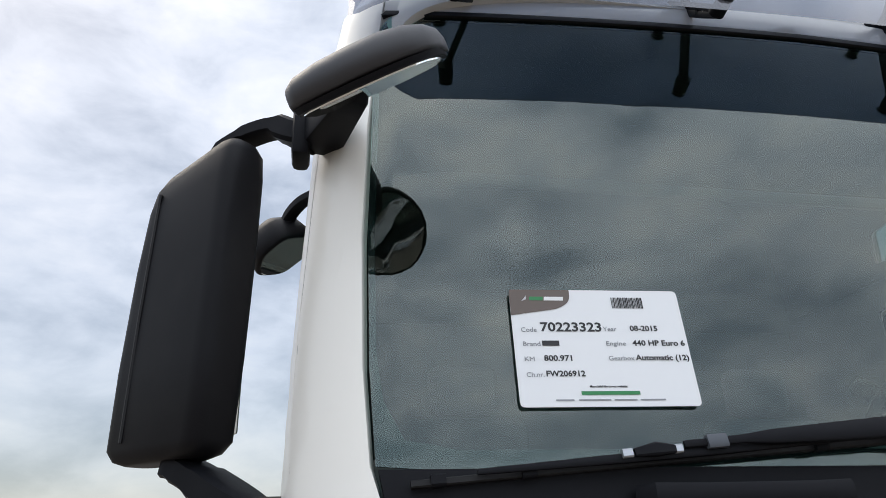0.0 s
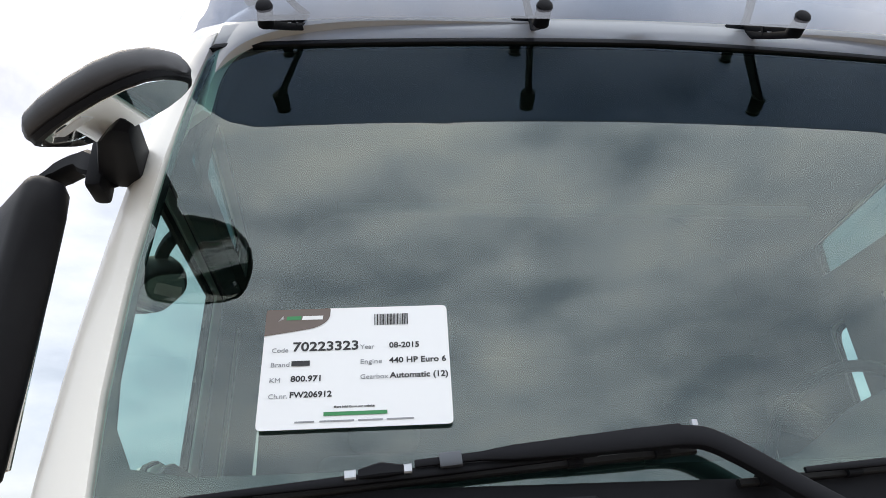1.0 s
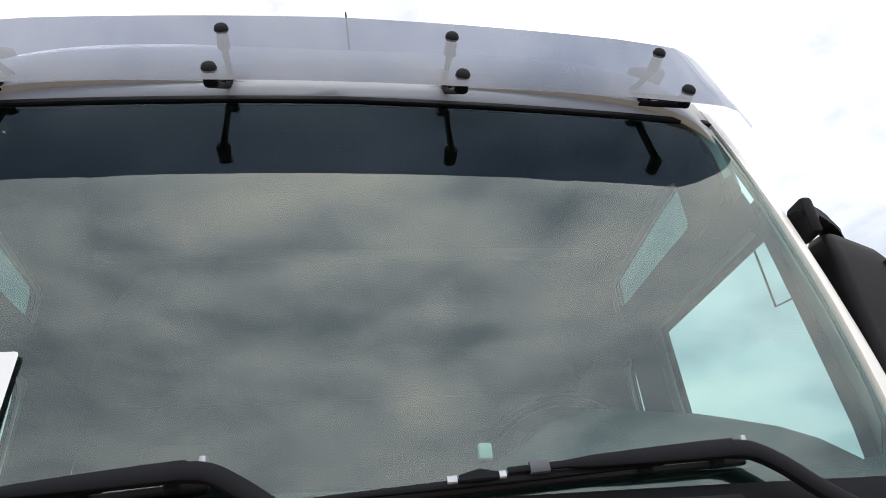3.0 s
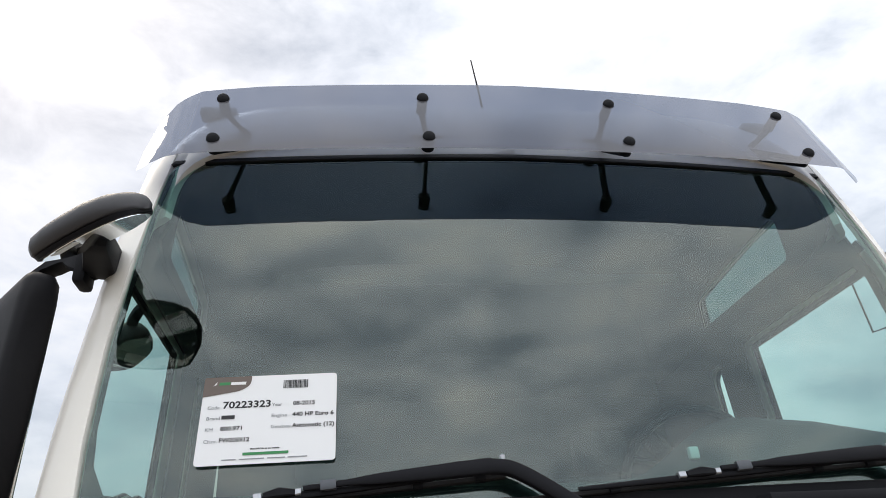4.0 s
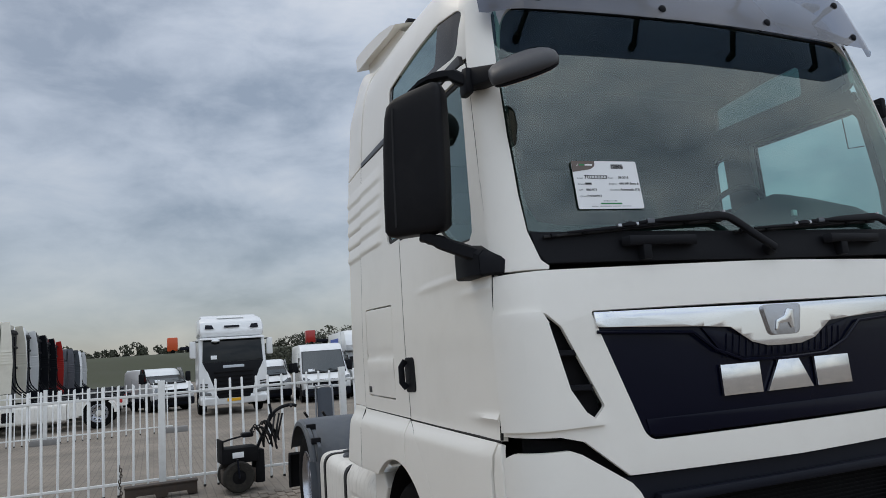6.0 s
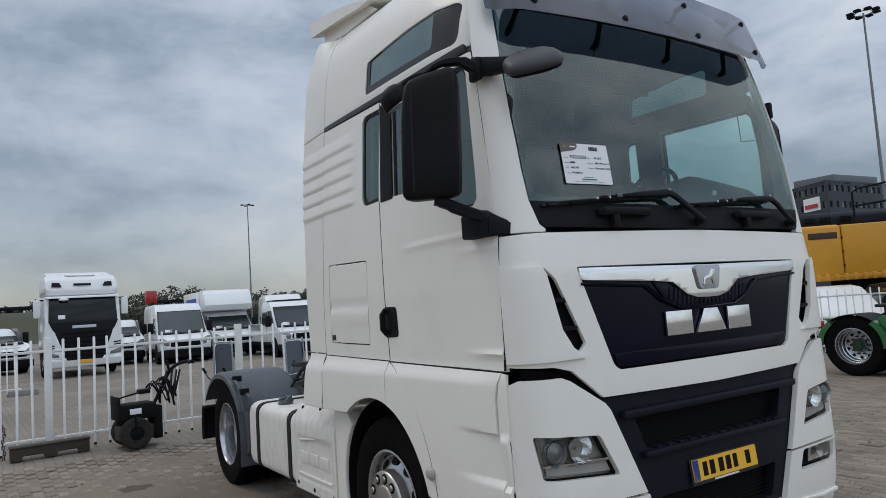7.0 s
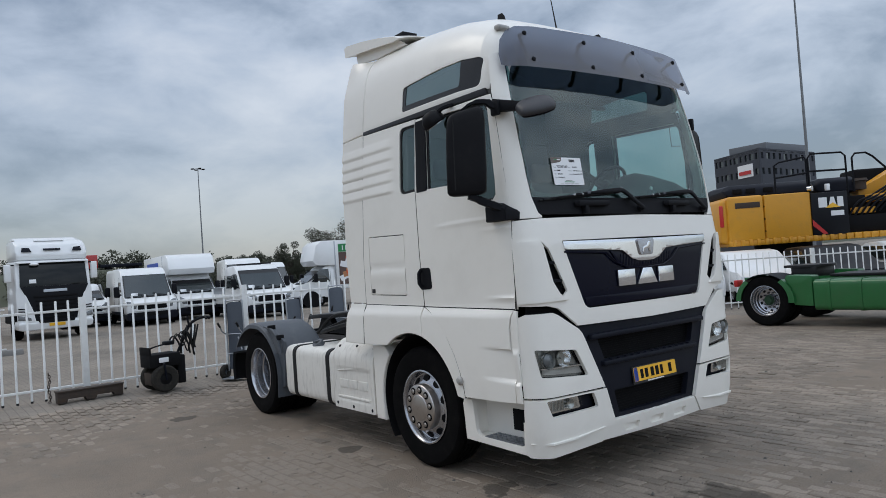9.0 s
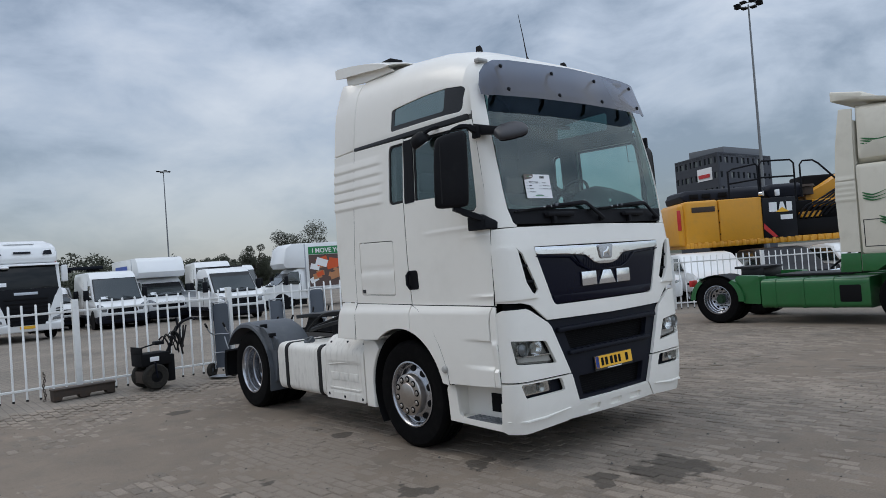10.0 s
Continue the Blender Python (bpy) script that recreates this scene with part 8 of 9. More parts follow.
CARTON = surface("carton_print", (0.45, 0.20, 0.09), 0.6, vary=0.35, grain=3, stain=1.2, island="obj")
for i in range(26):
    bm = bm_new()
    y, z, s = 2.75 + rnd.random() * 3.6, 1.15 + rnd.random() * 1.25, 0.16 + rnd.random() * 0.26
    m = Matrix.Translation((SX + 0.008 + 0.0006 * i, y, z)) @ Matrix.Rotation(rnd.uniform(-0.5, 0.5), 4, "X")
    prism(bm, [(-s, -s * 0.6), (s, -s * 0.6), (s, s * 0.6), (-s, s * 0.6)], 0.004, m @ pose(0, 0, 0, 90, 0, 90))
    part("printed_carton", bm, rnd.choice((CARTON, CARTON, ORANGE, WHITEPRINT)), mov)
letters("panel_text", "I MOVE YOUR HOME", 0.34, Matrix.Translation((SX + 0.008, 2.75, 2.82)) @ pose(0, 0, 0, 90, 0, 90), WHITEPRINT, mov, 0.002, "LEFT", 0.006)
bm = bm_new()
slab(mov, "nose_sign", GREENINK, [(-0.55, 1.24, 2.62), (0.55, 1.24, 2.62), (0.55, 1.34, 2.98), (-0.55, 1.34, 2.98)], -0.02)
bm.free()


def car(label, at, mat=None):
    """A plain hatchback facing local -y."""
    t = thing("parked_car", label, "car", at, "parked cars")
    taper = lambda y, z: 1 - 0.16 * max(0.0, z - 0.85)
    bm = bm_new()
    ringbox(bm, [(0.05, 0.30), (0.0, 0.55), (0.10, 0.78), (0.95, 0.95), (1.75, 1.42), (2.3, 1.48), (3.2, 1.44), (3.95, 1.0), (4.2, 0.95), (4.25, 0.35)], 1.82, 0.10, taper)
    body = part("body", bm, mat or VANWHITE, t)
    slab(body, "windscreen", VANGLASS, [(-0.74, 1.02, 0.985), (0.74, 1.02, 0.985), (0.62, 1.70, 1.39), (-0.62, 1.70, 1.39)], -0.02, 0)
    for g in (-1, 1):
        bm = bm_new()
        sheet(bm, [(1.25, 0.96), (3.5, 0.96), (3.15, 1.34), (1.85, 1.34)], (), lambda y, z: (g * (0.91 * taper(y, z) + 0.004), y, z), (0, 0), 0.02, 0.002, (-g, 0, 0))
        part("side_window", bm, VANGLASS, body)
        bm = bm_new()
        sheet(bm, rounded([(g * 0.86, 0.62), (g * 0.86, 0.78), (g * 0.50, 0.74), (g * 0.52, 0.64)], 0.03), (), lambda x, z: (x, 0.03 + 0.2 * max(0, abs(x) - 0.6), z), (0, 0), 0.04, 0.006, (0, 1, 0))
        part("headlamp", bm, REFLECTOR, body)
        plain_wheel(t, g * 0.80, 0.85, 0.32, 0.2)
        plain_wheel(t, g * 0.80, 3.4, 0.32, 0.2)
    bm = bm_new()
    box(bm, (-0.42, -0.02, 0.45), (0.42, 0.03, 0.66), 0.02)
    part("grille", bm, NEARBLACK, body)


UX, UY = Vector((0.735, -0.678, 0)), Vector((0.678, 0.735, 0))
for u, v, lab in ((-1.9, -2.4, "white hatchback parked below the excavator"), (0.35, -2.2, "white hatchback parked below the excavator"), (2.6, -2.3, "dark blue hatchback parked below the excavator"), (5.0, -2.2, "white hatchback parked below the excavator")):
    p = Vector((16.3, 9.28, 0)) + UX * u + UY * (v - 1.6)
    car(lab, pose(p.x, p.y, 0, 0, 0, math.degrees(math.atan2(UY.y, UY.x)) - 90), NAVY if lab.startswith("dark") else None)


def excavator(at):
    """A large crawler excavator, its side along local x, seen from local -y."""
    t = thing("crawler_excavator", "yellow crawler excavator with a dark engine hood and guard rails", "excavator", at)
    bm = bm_new()
    box(bm, (0.40, 0.0, 1.72), (1.55, 2.9, 3.22), 0.10, 3)
    part("counterweight_door", bm, YELLOW, t)
    bm = bm_new()
    box(bm, (1.56, 0.02, 1.76), (3.0, 2.9, 3.2), 0.04, 3)
    part("engine_door", bm, YELLOW, t)
    bm = bm_new()
    box(bm, (0.20, 0.12, 1.70), (0.52, 2.65, 3.14), 0.12, 3)
    part("counterweight", bm, YELLOW, t)
    bm = bm_new()
    box(bm, (0.40, 0.02, 1.60), (6.4, 2.8, 1.80), 0.05)
    for i in range(24):
        box(bm, (0.5 + i * 0.25, -0.02, 1.60), (0.62 + i * 0.25, 0.06, 1.80), 0.02)
    part("deck", bm, YELLOW, t)
    bm = bm_new()
    box(bm, (0.64, -0.02, 2.82), (1.42, 0.03, 3.00), 0.01)
    part("air_vent", bm, RUSTY, t)
    bm = bm_new()
    ringbox(bm, rounded([(0.25, 3.2), (0.3, 3.50), (0.5, 3.63), (2.4, 3.67), (2.6, 3.2)], 0.08), 2.9, 0.22)
    hood = part("engine_hood", bm, SLATE, t)
    hood.matrix_basis = pose(1.92, 0.15, 0.0)
    bm = bm_new()
    box(bm, (0.17, 0.10, 2.25), (0.30, 0.16, 2.95), 0.03, 3)
    part("tail_lamp", bm, REDPL, t)
    for k in range(3):
        bm = bm_new()
        box(bm, (1.53, -0.012, 2.0 + 0.4 * k), (1.56, 0.01, 2.06 + 0.4 * k), 0.004)
        part("door_latch", bm, NEARBLACK, t)
    bm = bm_new()
    ringbox(bm, rounded([(0.5, 3.2), (0.5, 3.6), (0.7, 3.72), (2.0, 3.72), (2.2, 3.2)], 0.08), 1.4, 0.2)
    h2 = part("rear_hood", bm, SLATE, t)
    h2.matrix_basis = pose(4.2, 0.25, -0.05)
    # dark boxes on the hood paint the shade of its openings
    for x in (0.72, 1.15, 1.7):
        bm = bm_new()
        box(bm, (x, 0.36, 3.32), (x + 0.30, 0.42, 3.48), 0.02)
        part("hood_opening", bm, NEARBLACK, t)
    bm = bm_new()
    box(bm, (3.0, -0.01, 1.78), (4.12, 0.30, 3.14), 0.02)
    pn = part("dark_panel", bm, NAVY, t)
    for pts, mt in (([(3.22, 2.66), (3.48, 2.66), (3.48, 2.98), (3.22, 2.98)], WHITEPRINT), ([(3.52, 2.66), (3.60, 2.98), (3.70, 2.98), (3.78, 2.66)], WHITEPRINT), ([(3.80, 2.66), (3.80, 2.98), (3.98, 2.98), (3.98, 2.66)], WHITEPRINT), ([(3.42, 2.64), (3.88, 2.64), (3.65, 2.80)], YPLATE), ([(3.58, 2.38), (3.98, 2.38), (3.98, 2.54), (3.58, 2.54)], WHITEPRINT), ([(3.0, 2.30), (3.45, 1.82), (3.32, 1.80), (3.0, 2.10)], REDPL)):
        bm = bm_new()
        sheet(bm, pts, (), lambda x, z: (x, (-0.02 if mt is not YPLATE else -0.026), z), (0, 0), 0.006, 0, (0, 1, 0))
        part("panel_mark", bm, mt, pn)
    bm = bm_new()
    box(bm, (4.15, 0.25, 1.8), (6.0, 0.6, 2.35), 0.04)
    box(bm, (4.2, 0.5, 2.3), (6.2, 2.4, 3.0), 0.05)
    part("valve_bay", bm, NEARBLACK, t)
    for i in range(7):
        bm = bm_new()
        tube(bm, smoothed([(4.2 + 0.2 * i, 0.30, 2.2 + 0.05 * i), (4.5 + 0.2 * i, 0.2, 2.75), (5.0 + 0.2 * i, 0.3, 2.95), (5.7 + 0.1 * i, 0.5, 3.3)], 4), 0.035, 7)
        part("hydraulic_hose", bm, BLACK, t)
    bm = bm_new()
    box(bm, (4.4, 0.28, 2.4), (5.1, 0.5, 2.6), 0.03)
    box(bm, (4.9, 0.28, 2.75), (5.8, 0.7, 3.0), 0.03)
    part("valve_block", bm, YELLOW, t)
    bm = bm_new()
    rings = []
    for px_, pz, hh in ((4.9, 2.9, 0.30), (5.6, 3.2, 0.34), (6.6, 3.75, 0.36), (8.2, 4.4, 0.34), (9.6, 4.6, 0.28)):
        rings.append([(px_, 0.9, pz - hh), (px_, 1.5, pz - hh), (px_, 1.5, pz + hh), (px_, 0.9, pz + hh)])
    loft(bm, rings)
    part("boom", bm, YELLOW, t)
    bm = bm_new()
    cyl(bm, (6.0, 0.75, 2.6), (8.0, 0.75, 3.9), 0.11, 0.11, 14)
    part("boom_cylinder", bm, SLATE, t)
    bm = bm_new()
    box(bm, (5.2, 1.7, 2.3), (6.8, 2.8, 3.95), 0.08, 3)
    part("operator_cab", bm, NEARBLACK, t)
    bm = bm_new()
    cyl(bm, (4.9, 0.8, 3.2), (4.9, 0.8, 3.48), 0.20, 0.20, 20)
    cyl(bm, (4.9, 0.8, 3.48), (4.9, 0.8, 3.56), 0.26, 0.22, 20)
    part("air_filter", bm, RUSTY, t)
    for pts in ([(2.0, 0.15, 3.2), (2.0, 0.15, 4.12), (2.15, 0.15, 4.22), (2.95, 0.15, 4.34), (3.0, 0.15, 4.25), (3.0, 0.15, 3.15)], [(3.06, 0.15, 3.15), (3.06, 0.15, 4.28), (3.15, 0.15, 4.42), (4.1, 0.15, 4.40), (4.22, 0.15, 4.28), (4.22, 0.15, 3.1)],
                [(4.42, 0.15, 3.1), (4.42, 0.15, 4.20), (4.52, 0.15, 4.33), (4.85, 0.15, 4.33), (5.05, 0.15, 4.2), (6.2, 0.15, 3.0)], [(2.0, 0.15, 3.72), (3.0, 0.15, 3.82)], [(3.06, 0.15, 3.86), (4.22, 0.15, 3.84)]):
        bm = bm_new()
        tube(bm, pts, 0.032, 8)
        part("guard_rail", bm, BLACK, t)
    bm = bm_new()
    cyl(bm, (2.95, 0.05, 3.3), (3.05, -0.05, 3.3), 0.07, 0.09, 14)
    part("work_lamp", bm, REFLECTOR, t)
    bm = bm_new()
    box(bm, (3.55, 0.1, 3.2), (3.67, 0.25, 3.42), 0.02)
    part("white_bottle", bm, PAPER, t)
    for y in (0.3, 2.2):
        bm = bm_new()
        rows = [[(x, yy, z) for x, z in rounded([(-0.2, 0.02), (5.4, 0.02), (5.6, 0.5), (5.4, 1.05), (-0.2, 1.05), (-0.4, 0.5)], 0.3)] for yy in (y, y + 0.6)]
        loft(bm, rows)
        for i in range(28):
            box(bm, (-0.1 + i * 0.195, y - 0.02, -0.0), (0.03 + i * 0.195, y + 0.62, 0.04))
        part("crawler_track", bm, NEARBLACK, t)
    bm = bm_new()
    cyl(bm, (2.6, 1.5, 1.0), (2.6, 1.5, 1.65), 0.9, 0.9, 28)
    part("slew_ring", bm, NEARBLACK, t)


excavator(Matrix.Translation((16.3, 9.28, 0)) @ pose(0, 0, 0, 0, 0, math.degrees(math.atan2(-0.678, 0.735))))


def far_lorry(at, cab, box_m):
    t = thing("distant_lorry", "distant red lorry with a low dark trailer on the road", "truck", at, "distant lorries")
    bm = bm_new()
    box(bm, (0, -1.2, 0.7), (2.2, 1.2, 3.7), 0.2)
    part("cab", bm, cab, t)
    bm = bm_new()
    box(bm, (2.6, -1.25, 0.8), (11.5, 1.25, 1.5), 0.05)
    part("trailer", bm, box_m, t)
    for x in (1.2, 4.5, 9.0, 10.3):
        bm = bm_new()
        cyl(bm, (x, -1.25, 0.5), (x, 1.25, 0.5), 0.5, 0.5, 16)
        part("axle_wheels", bm, TYRE, t)


far_lorry(pose(-3.9, 166, 5.6), ORANGE, SLATE)
far_lorry(pose(27, 168, 5.6), RED, SLATE)

# ---- masts, building, trees ----
def mast(x, y, h, label, heads=8):
    t = thing("light_mast", label, "lamp post", pose(x, y, 0), "light masts")
    bm = bm_new()
    tube(bm, [(0, 0, 0), (0, 0, h * 0.5), (0, 0, h)], [h * 0.0065, h * 0.005, h * 0.003], 12)
    part("pole", bm, POLE, t)
    bm = bm_new()
    box(bm, (-0.16, -0.16, 0.0), (0.16, 0.16, 1.2), 0.02)
    part("base", bm, POLE, t)
    bm = bm_new()
    tube(bm, [(0.5 * h / 18 * math.cos(a), 0.5 * h / 18 * math.sin(a), h) for a in (2 * math.pi * k / 16 for k in range(17))], 0.03, 6)
    part("head_ring", bm, POLE, t)
    for k in range(heads):
        a = 2 * math.pi * k / heads
        bm = bm_new()
        c = Vector((0.75 * h / 18 * math.cos(a), 0.75 * h / 18 * math.sin(a), h))
        box(bm, c - Vector((0.18, 0.18, 0.07)) * h / 18, c + Vector((0.18, 0.18, 0.07)) * h / 18, 0.02)
        part("floodlight", bm, NEARBLACK, t)


mast(42.15, 18.1, 17.8, "tall steel light mast with a ring of floodlights")
mast(17.3, 61.7, 12.15, "slim steel light mast with floodlights in the far yard", 4)

bl = thing("office_building", "dark brick office block with small windows and a roof storey", "building")
c0, c1, c2 = Vector((147.6, 87.9, 0)), Vector((140.8, 73.3, 0)), Vector((164.8, 72.7, 0))
TOP = 22.0


def facade(a, b, cols, rows, away):
    d = (b - a)
    L = d.length
    ex = d.normalized()
    n = Vector((ex.y, -ex.x, 0))
    holes = []
    rr = random.Random(len(rows) + cols)
    for j, z in enumerate(rows):
        for i in range(cols):
            u = L * (i + 0.5) / cols
            w = 0.45 if (i + j) % 3 else 0.8
            holes.append([(u - w, z), (u + w, z), (u + w, z + 1.35), (u - w, z + 1.35)])
    bm = bm_new()
    sheet(bm, [(0, 0), (L, 0), (L, TOP), (0, TOP)], holes, lambda u, z: tuple(a + ex * u + Vector((0, 0, z))), (0, 0), 0.4, 0, away)
    wall = part("wall", bm, FACADE, bl)
    for h in holes:
        bm = bm_new()
        sheet(bm, h, (), lambda u, z: tuple(a + ex * u - n * 0.25 + Vector((0, 0, z))), (0, 0), 0.05, 0, away)
        w = part("window", bm, VANGLASS, wall)


rowsz = [3.0 + 3.35 * k for k in range(6)]
facade(c0, c1, 9, rowsz, (1, 0.5, 0))
facade(c1, c2, 10, rowsz, (0, 1, 0))
bm = bm_new()
back = c0 + (c2 - c1)
for a, b in ((c2, back), (back, c0)):
    d = (b - a).normalized()
    sheet(bm, [(0, 0), ((b - a).length, 0), ((b - a).length, TOP), (0, TOP)], (), lambda u, z: tuple(a + d * u + Vector((0, 0, z))), (0, 0), 0.3, 0, tuple(((c0 + c2) / 2 - (a + b) / 2)))
part("rear_wall", bm, FACADE, bl)
bm = bm_new()
sheet(bm, [tuple(p.xy) for p in (c0, c1, c2, back)], (), lambda x, y: (x, y, TOP - 0.3), (0, 0), 0.3, 0, (0, 0, -1))
part("flat_roof", bm, PLANT, bl)
bm = bm_new()
pc = (c0 + c1 + c2 + back) / 4
vs = box(bm, (-7.5, -4.5, TOP - 0.3), (9.5, 4.5, TOP + 1.9), 0.1)
bmesh.ops.transform(bm, matrix=Matrix.Translation((pc.x - 1, pc.y - 1, 0)) @ pose(0, 0, 0, 0, 0, -3), verts=bm.verts)
part("roof_storey", bm, PLANT, bl)
bm = bm_new()
m = (c0 * 0.3 + c1 * 0.7)
dd = (c1 - c0).normalized()
nn = Vector((dd.y, -dd.x, 0)) * 0.15
sheet(bm, [(-2.6, 16.2), (2.6, 16.2), (2.6, 19.0), (-2.6, 19.0)], (), lambda u, z: tuple(m + dd * u + nn + Vector((0, 0, z))), (0, 0), 0.1, 0, (1, 0.5, 0))
sg = part("wall_sign", bm, PAPER, bl)
bm = bm_new()
sheet(bm, [(-2.0, 16.8), (2.0, 16.8), (2.0, 17.6), (-2.0, 17.6)], (), lambda u, z: tuple(m + dd * u + nn * 2.2 + Vector((0, 0, z))), (0, 0), 0.05, 0, (1, 0.5, 0))
part("sign_bar", bm, REDPL, sg)


def leaf_cloud(verts, faces, c, r, n, size, rnd, flat=1.0):
    for _ in range(n):
        d = Vector((rnd.gauss(0, 1), rnd.gauss(0, 1), rnd.gauss(0, 1))).normalized()
        p = c + Vector((d.x, d.y, d.z * flat)) * r * (0.55 + 0.45 * rnd.random())
        a = Vector((rnd.gauss(0, 1), rnd.gauss(0, 1), rnd.gauss(0, 1))).normalized()
        b = a.orthogonal().normalized()
        s = size * (0.6 + 0.8 * rnd.random())
        k = len(verts)
        verts += [p - a * s, p + b * s * 0.6, p + a * s, p - b * s * 0.6]
        faces.append((k, k + 1, k + 2, k + 3))


def mesh_from(name, verts, faces, mat, parent=None):
    me = bpy.data.meshes.new(name)
    me.from_pydata([tuple(v) for v in verts], [], faces)
    me.materials.append(mat)
    ob = new(name, me)
    if parent is not None:
        ob.parent = parent
    return ob


def tree(x, y, z, h, w, seed):
    rnd = random.Random(seed)
    t = thing("tree", "broad leafy tree in early autumn behind the yard", "tree", pose(x, y, z), "trees")
    bm = bm_new()
    tube(bm, [(0, 0, 0), (0.1, 0, h * 0.3), (0.05, 0.1, h * 0.7)], [h * 0.03, h * 0.022, h * 0.008], 9)
    vs, fs = [], []
    for i in range(34):
        a, k = rnd.uniform(0, 6.28), rnd.uniform(0.22, 0.95)
        tip = Vector((w * 0.42 * math.cos(a) * rnd.uniform(0.4, 1.0), w * 0.42 * math.sin(a) * rnd.uniform(0.4, 1.0), h * k))
        tube(bm, [(0.05, 0, h * rnd.uniform(0.2, 0.5)), tip * 0.6 + Vector((0, 0, h * 0.15)), tip], [h * 0.01, h * 0.006, h * 0.002], 6)
        leaf_cloud(vs, fs, tip, w * rnd.uniform(0.10, 0.20), 420, h * 0.012, rnd, 0.9)
    part("trunk", bm, BARK, t)
    mesh_from("crown", vs, fs, LEAF, t)


tree(49.4, 95.0, 0, 9.7, 9.6, 3)
tree(41.4, 95.0, 0, 6.9, 5.0, 4)
tree(36.0, 97.0, 0, 5.6, 4.6, 5)
tree(60.8, 97.0, 0, 7.4, 6.5, 6)

rnd = random.Random(11)
vs, fs = [], []
for i in range(430):
    x = -240 + 560 * i / 430 + rnd.uniform(-2, 2)
    y = 205 + rnd.uniform(-14, 14)
    hh = 1.8 + 2.6 * abs(noise.noise(Vector((x * 0.035, 0.3, 0.0)))) * 2 + rnd.uniform(0, 1.4)
    for k in range(3):
        leaf_cloud(vs, fs, Vector((x + rnd.uniform(-1.5, 1.5), y, 5.4 + hh * (0.25 + 0.27 * k))), hh * 0.32, 42, 0.40, rnd, 0.9)
for i in range(250):
    x = 9 + 120 * i / 250 + rnd.uniform(-1, 1)
    y = 124 + rnd.uniform(-5, 5)
    hh = 2.1 + 1.3 * math.exp(-((x - 46) / 16) ** 2) + 3.0 * abs(noise.noise(Vector((x * 0.06, 7.3, 0.0)))) + rnd.uniform(0, 1.0)
    for k in range(3):
        leaf_cloud(vs, fs, Vector((x + rnd.uniform(-1.2, 1.2), y, far_rise(x, y) + hh * (0.2 + 0.3 * k))), hh * 0.36, 60, 0.28, rnd, 0.9)
wood = mesh_from("far_trees", vs, fs, LEAF)
tagged(wood, "low dark green row of trees on the horizon", "trees", kind="stuff")

# ---- block paving near the camera ----
PW, PH, GAP = 0.208, 0.104, 0.009


def paver_place(i, j):
    x = i * PW + (PW / 2 if j % 2 else 0.0)
    y = j * PH
    return x, y


def paver_box(w, h, t, c):
    """Eight corners of a block's worn top and its skirt."""
    a, b = w / 2 - GAP / 2, h / 2 - GAP / 2
    top = [(-a + c, -b + c, t), (a - c, -b + c, t), (a - c, b - c, t), (-a + c, b - c, t)]
    low = [(-a, -b, t - c * 0.7), (a, -b, t - c * 0.7), (a, b, t - c * 0.7), (-a, b, t - c * 0.7)]
    skirt = [(-a, -b, t - 0.016), (a, -b, t - 0.016), (a, b, t - 0.016), (-a, b, t - 0.016)]
    v = top + low + skirt
    f = [(0, 1, 2, 3)]
    for o in (0, 4):
        for k in range(4):
            f.append((o + k, o + 4 + k, o + 4 + (k + 1) % 4, o + (k + 1) % 4))
    return v, f


base_v, base_f = paver_box(PW, PH, 0.0, 0.008)
shared = bpy.data.meshes.new("paver")
shared.from_pydata(base_v, [], base_f)
shared.materials.append(PAVER)
yard = new("block_paving")
tagged(yard, "worn grey-brown concrete block paving", "paving", kind="structure")
rng = np.random.default_rng(4)
ang = radians(91.5)
ca, sa = math.cos(ang), math.sin(ang)
pv, pf, count = [], [], 0
for j in range(-95, 60):
    for i in range(-25, 45):
        u, v = paver_place(i, j)
        x, y = u * ca - v * sa, u * sa + v * ca
        if not (-5.4 < x < 9.0 and -2.6 < y < 7.4) or (x < -3.2 and y < -0.6) or (x + 5.1) * 0.25 - 3.7 > y:
            continue
        tilt = rng.normal(0, 0.02, 2)
        dz = rise(x, y) + rng.normal(0, 0.0026) - 0.001
        if count < 300 and -2.9 < x < -1.35 and -0.2 < y < 4.4:
            ob = new("paver", shared)
            ob.parent = yard
            ob.matrix_basis = Matrix.Translation((x, y, dz)) @ Matrix.Rotation(ang, 4, "Z") @ Matrix.Rotation(tilt[0], 4, "X") @ Matrix.Rotation(tilt[1] * 0.5, 4, "Y")
            count += 1
            continue
        k = len(pv)
        for a, b, c in base_v:
            pv.append((x + a * ca - b * sa, y + a * sa + b * ca, dz + c + a * tilt[1] * 0.5 + b * tilt[0]))
        pf += [tuple(q + k for q in f) for f in base_f]
rest = mesh_from("pavers", pv, pf, PAVER, yard)
tagged(rest, kind="stuff")

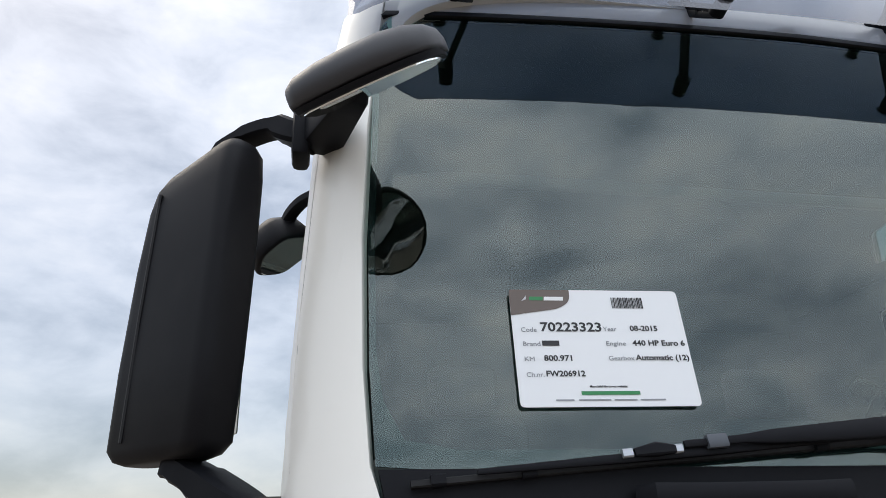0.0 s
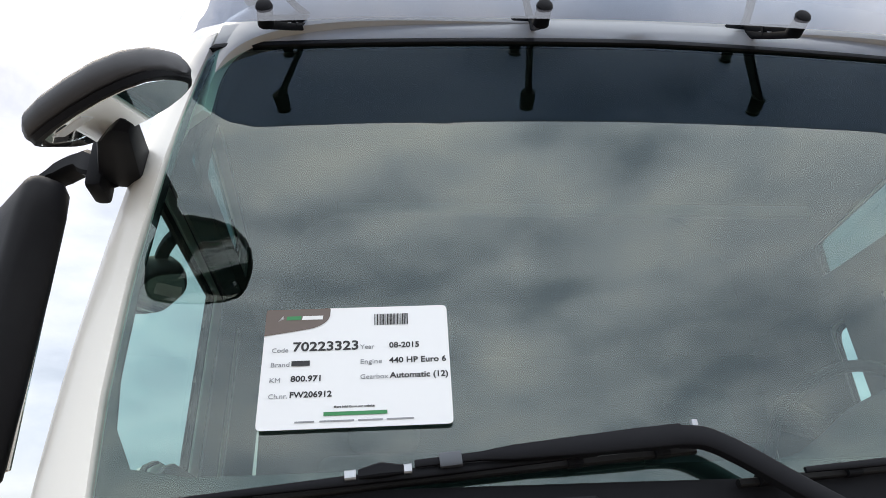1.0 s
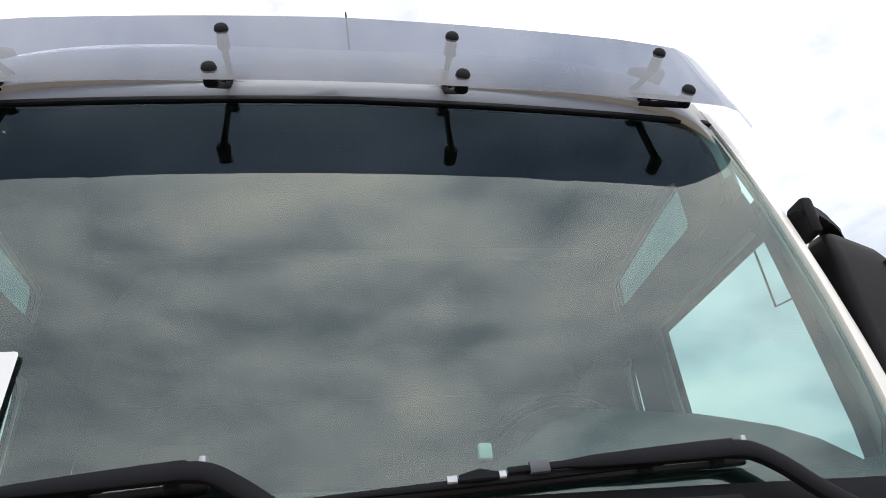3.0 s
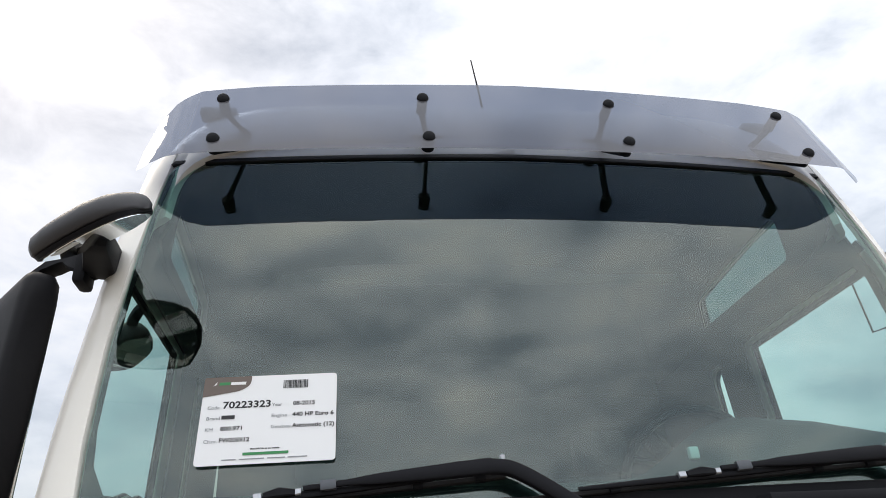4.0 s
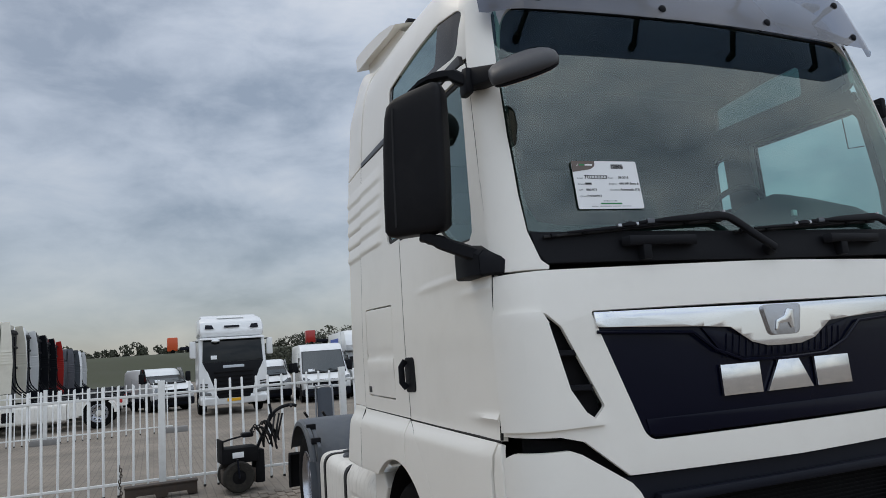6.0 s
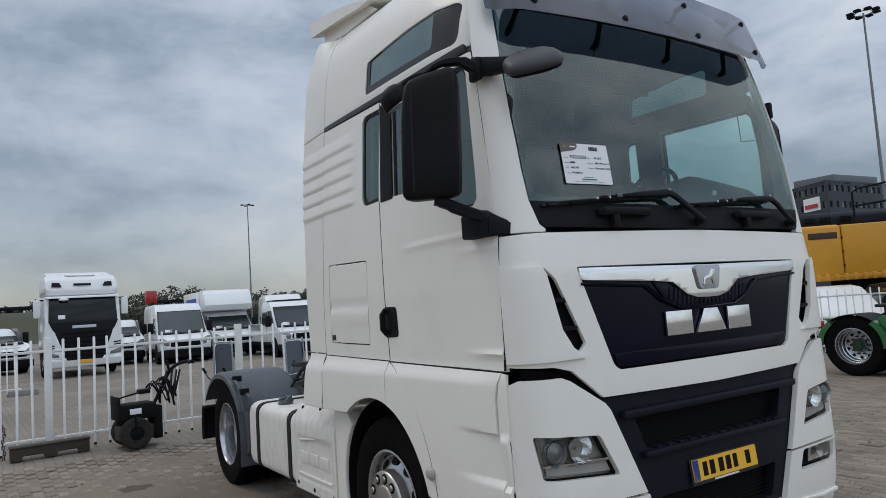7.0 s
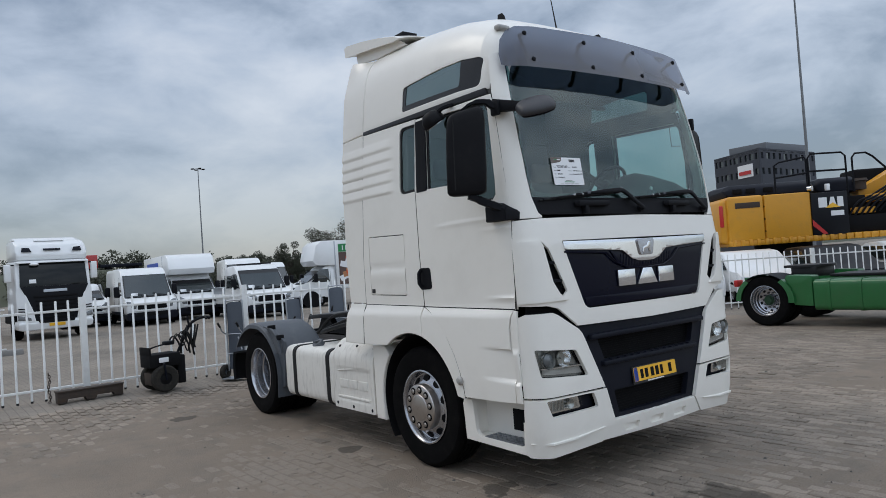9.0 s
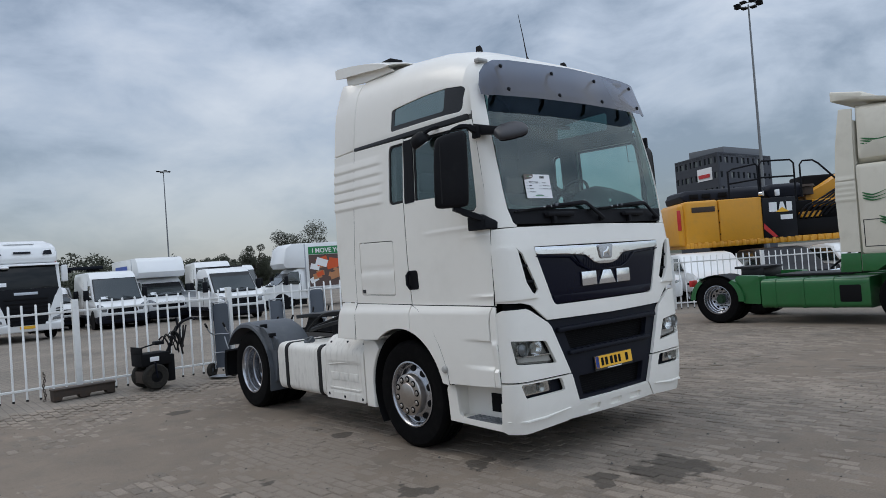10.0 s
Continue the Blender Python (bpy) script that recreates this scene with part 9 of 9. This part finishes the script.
# sand trodden into the joints, deep enough in places to hide the blocks
def sand_depth(x, y):
    v = Vector((x, y, 0.0))
    n = 0.75 * noise.noise(v * 0.5 + Vector((3.1, 0.4, 0))) + 0.40 * noise.noise(v * 1.3) + 0.26 * noise.noise(v * 3.1) + 0.36 * noise.noise(v * 10.0)
    near_fence = math.exp(-((y - 5.0) / 3.0) ** 2) * min(1.0, max(0.2, (0.5 - x) / 2.5))
    rim = min(x + 7.4, 11.8 - x, y + 5.4, 7.7 - y)
    return -0.0052 + 0.0125 * n + 0.0088 * near_fence - 0.03 * max(0.0, 1.0 - rim / 1.1)


NX, NY = 420, 290
sv, sf = [], []
for j in range(NY + 1):
    for i in range(NX + 1):
        x, y = -7.4 + 19.2 * i / NX, -5.4 + 13.1 * j / NY
        sv.append((x, y, rise(x, y) + max(-0.03, min(0.004, sand_depth(x, y)))))
for j in range(NY):
    for i in range(NX):
        k = j * (NX + 1) + i
        sf.append((k, k + 1, k + NX + 2, k + NX + 1))
sand = mesh_from("sand", sv, sf, SAND, yard)
sand.data.polygons.foreach_set("use_smooth", [True] * len(sf))

# loose grit and crumbs of stone on the paving
rng2 = np.random.default_rng(9)
gv, gf = [], []
for _ in range(2600):
    x, y = rng2.uniform(-6.2, 4.5), rng2.uniform(-4.2, 7.2)
    r = 0.0035 + 0.0045 * rng2.random() + (0.010 * rng2.random() if rng2.random() < 0.06 else 0.0)
    k = len(gv)
    a = rng2.uniform(0, 6.28)
    z0 = rise(x, y) + 0.002
    for q in range(5):
        w = r * rng2.uniform(0.7, 1.3)
        gv.append((x + w * math.cos(a + 1.2566 * q), y + w * math.sin(a + 1.2566 * q), z0 - 0.002))
    gv.append((x + r * 0.2, y, z0 + r * 0.9))
    gf += [(k + q, k + (q + 1) % 5, k + 5) for q in range(5)]
GRIT = surface("stone_grit", (0.10, 0.092, 0.083), 0.9, vary=0.75, grain=30, stain=9, bump=0.0, island="island", punch=3.0)
grit = mesh_from("loose_grit", gv, gf, GRIT)
tagged(grit, "dark and pale stone grit lying loose on the paving", "gravel", kind="stuff")
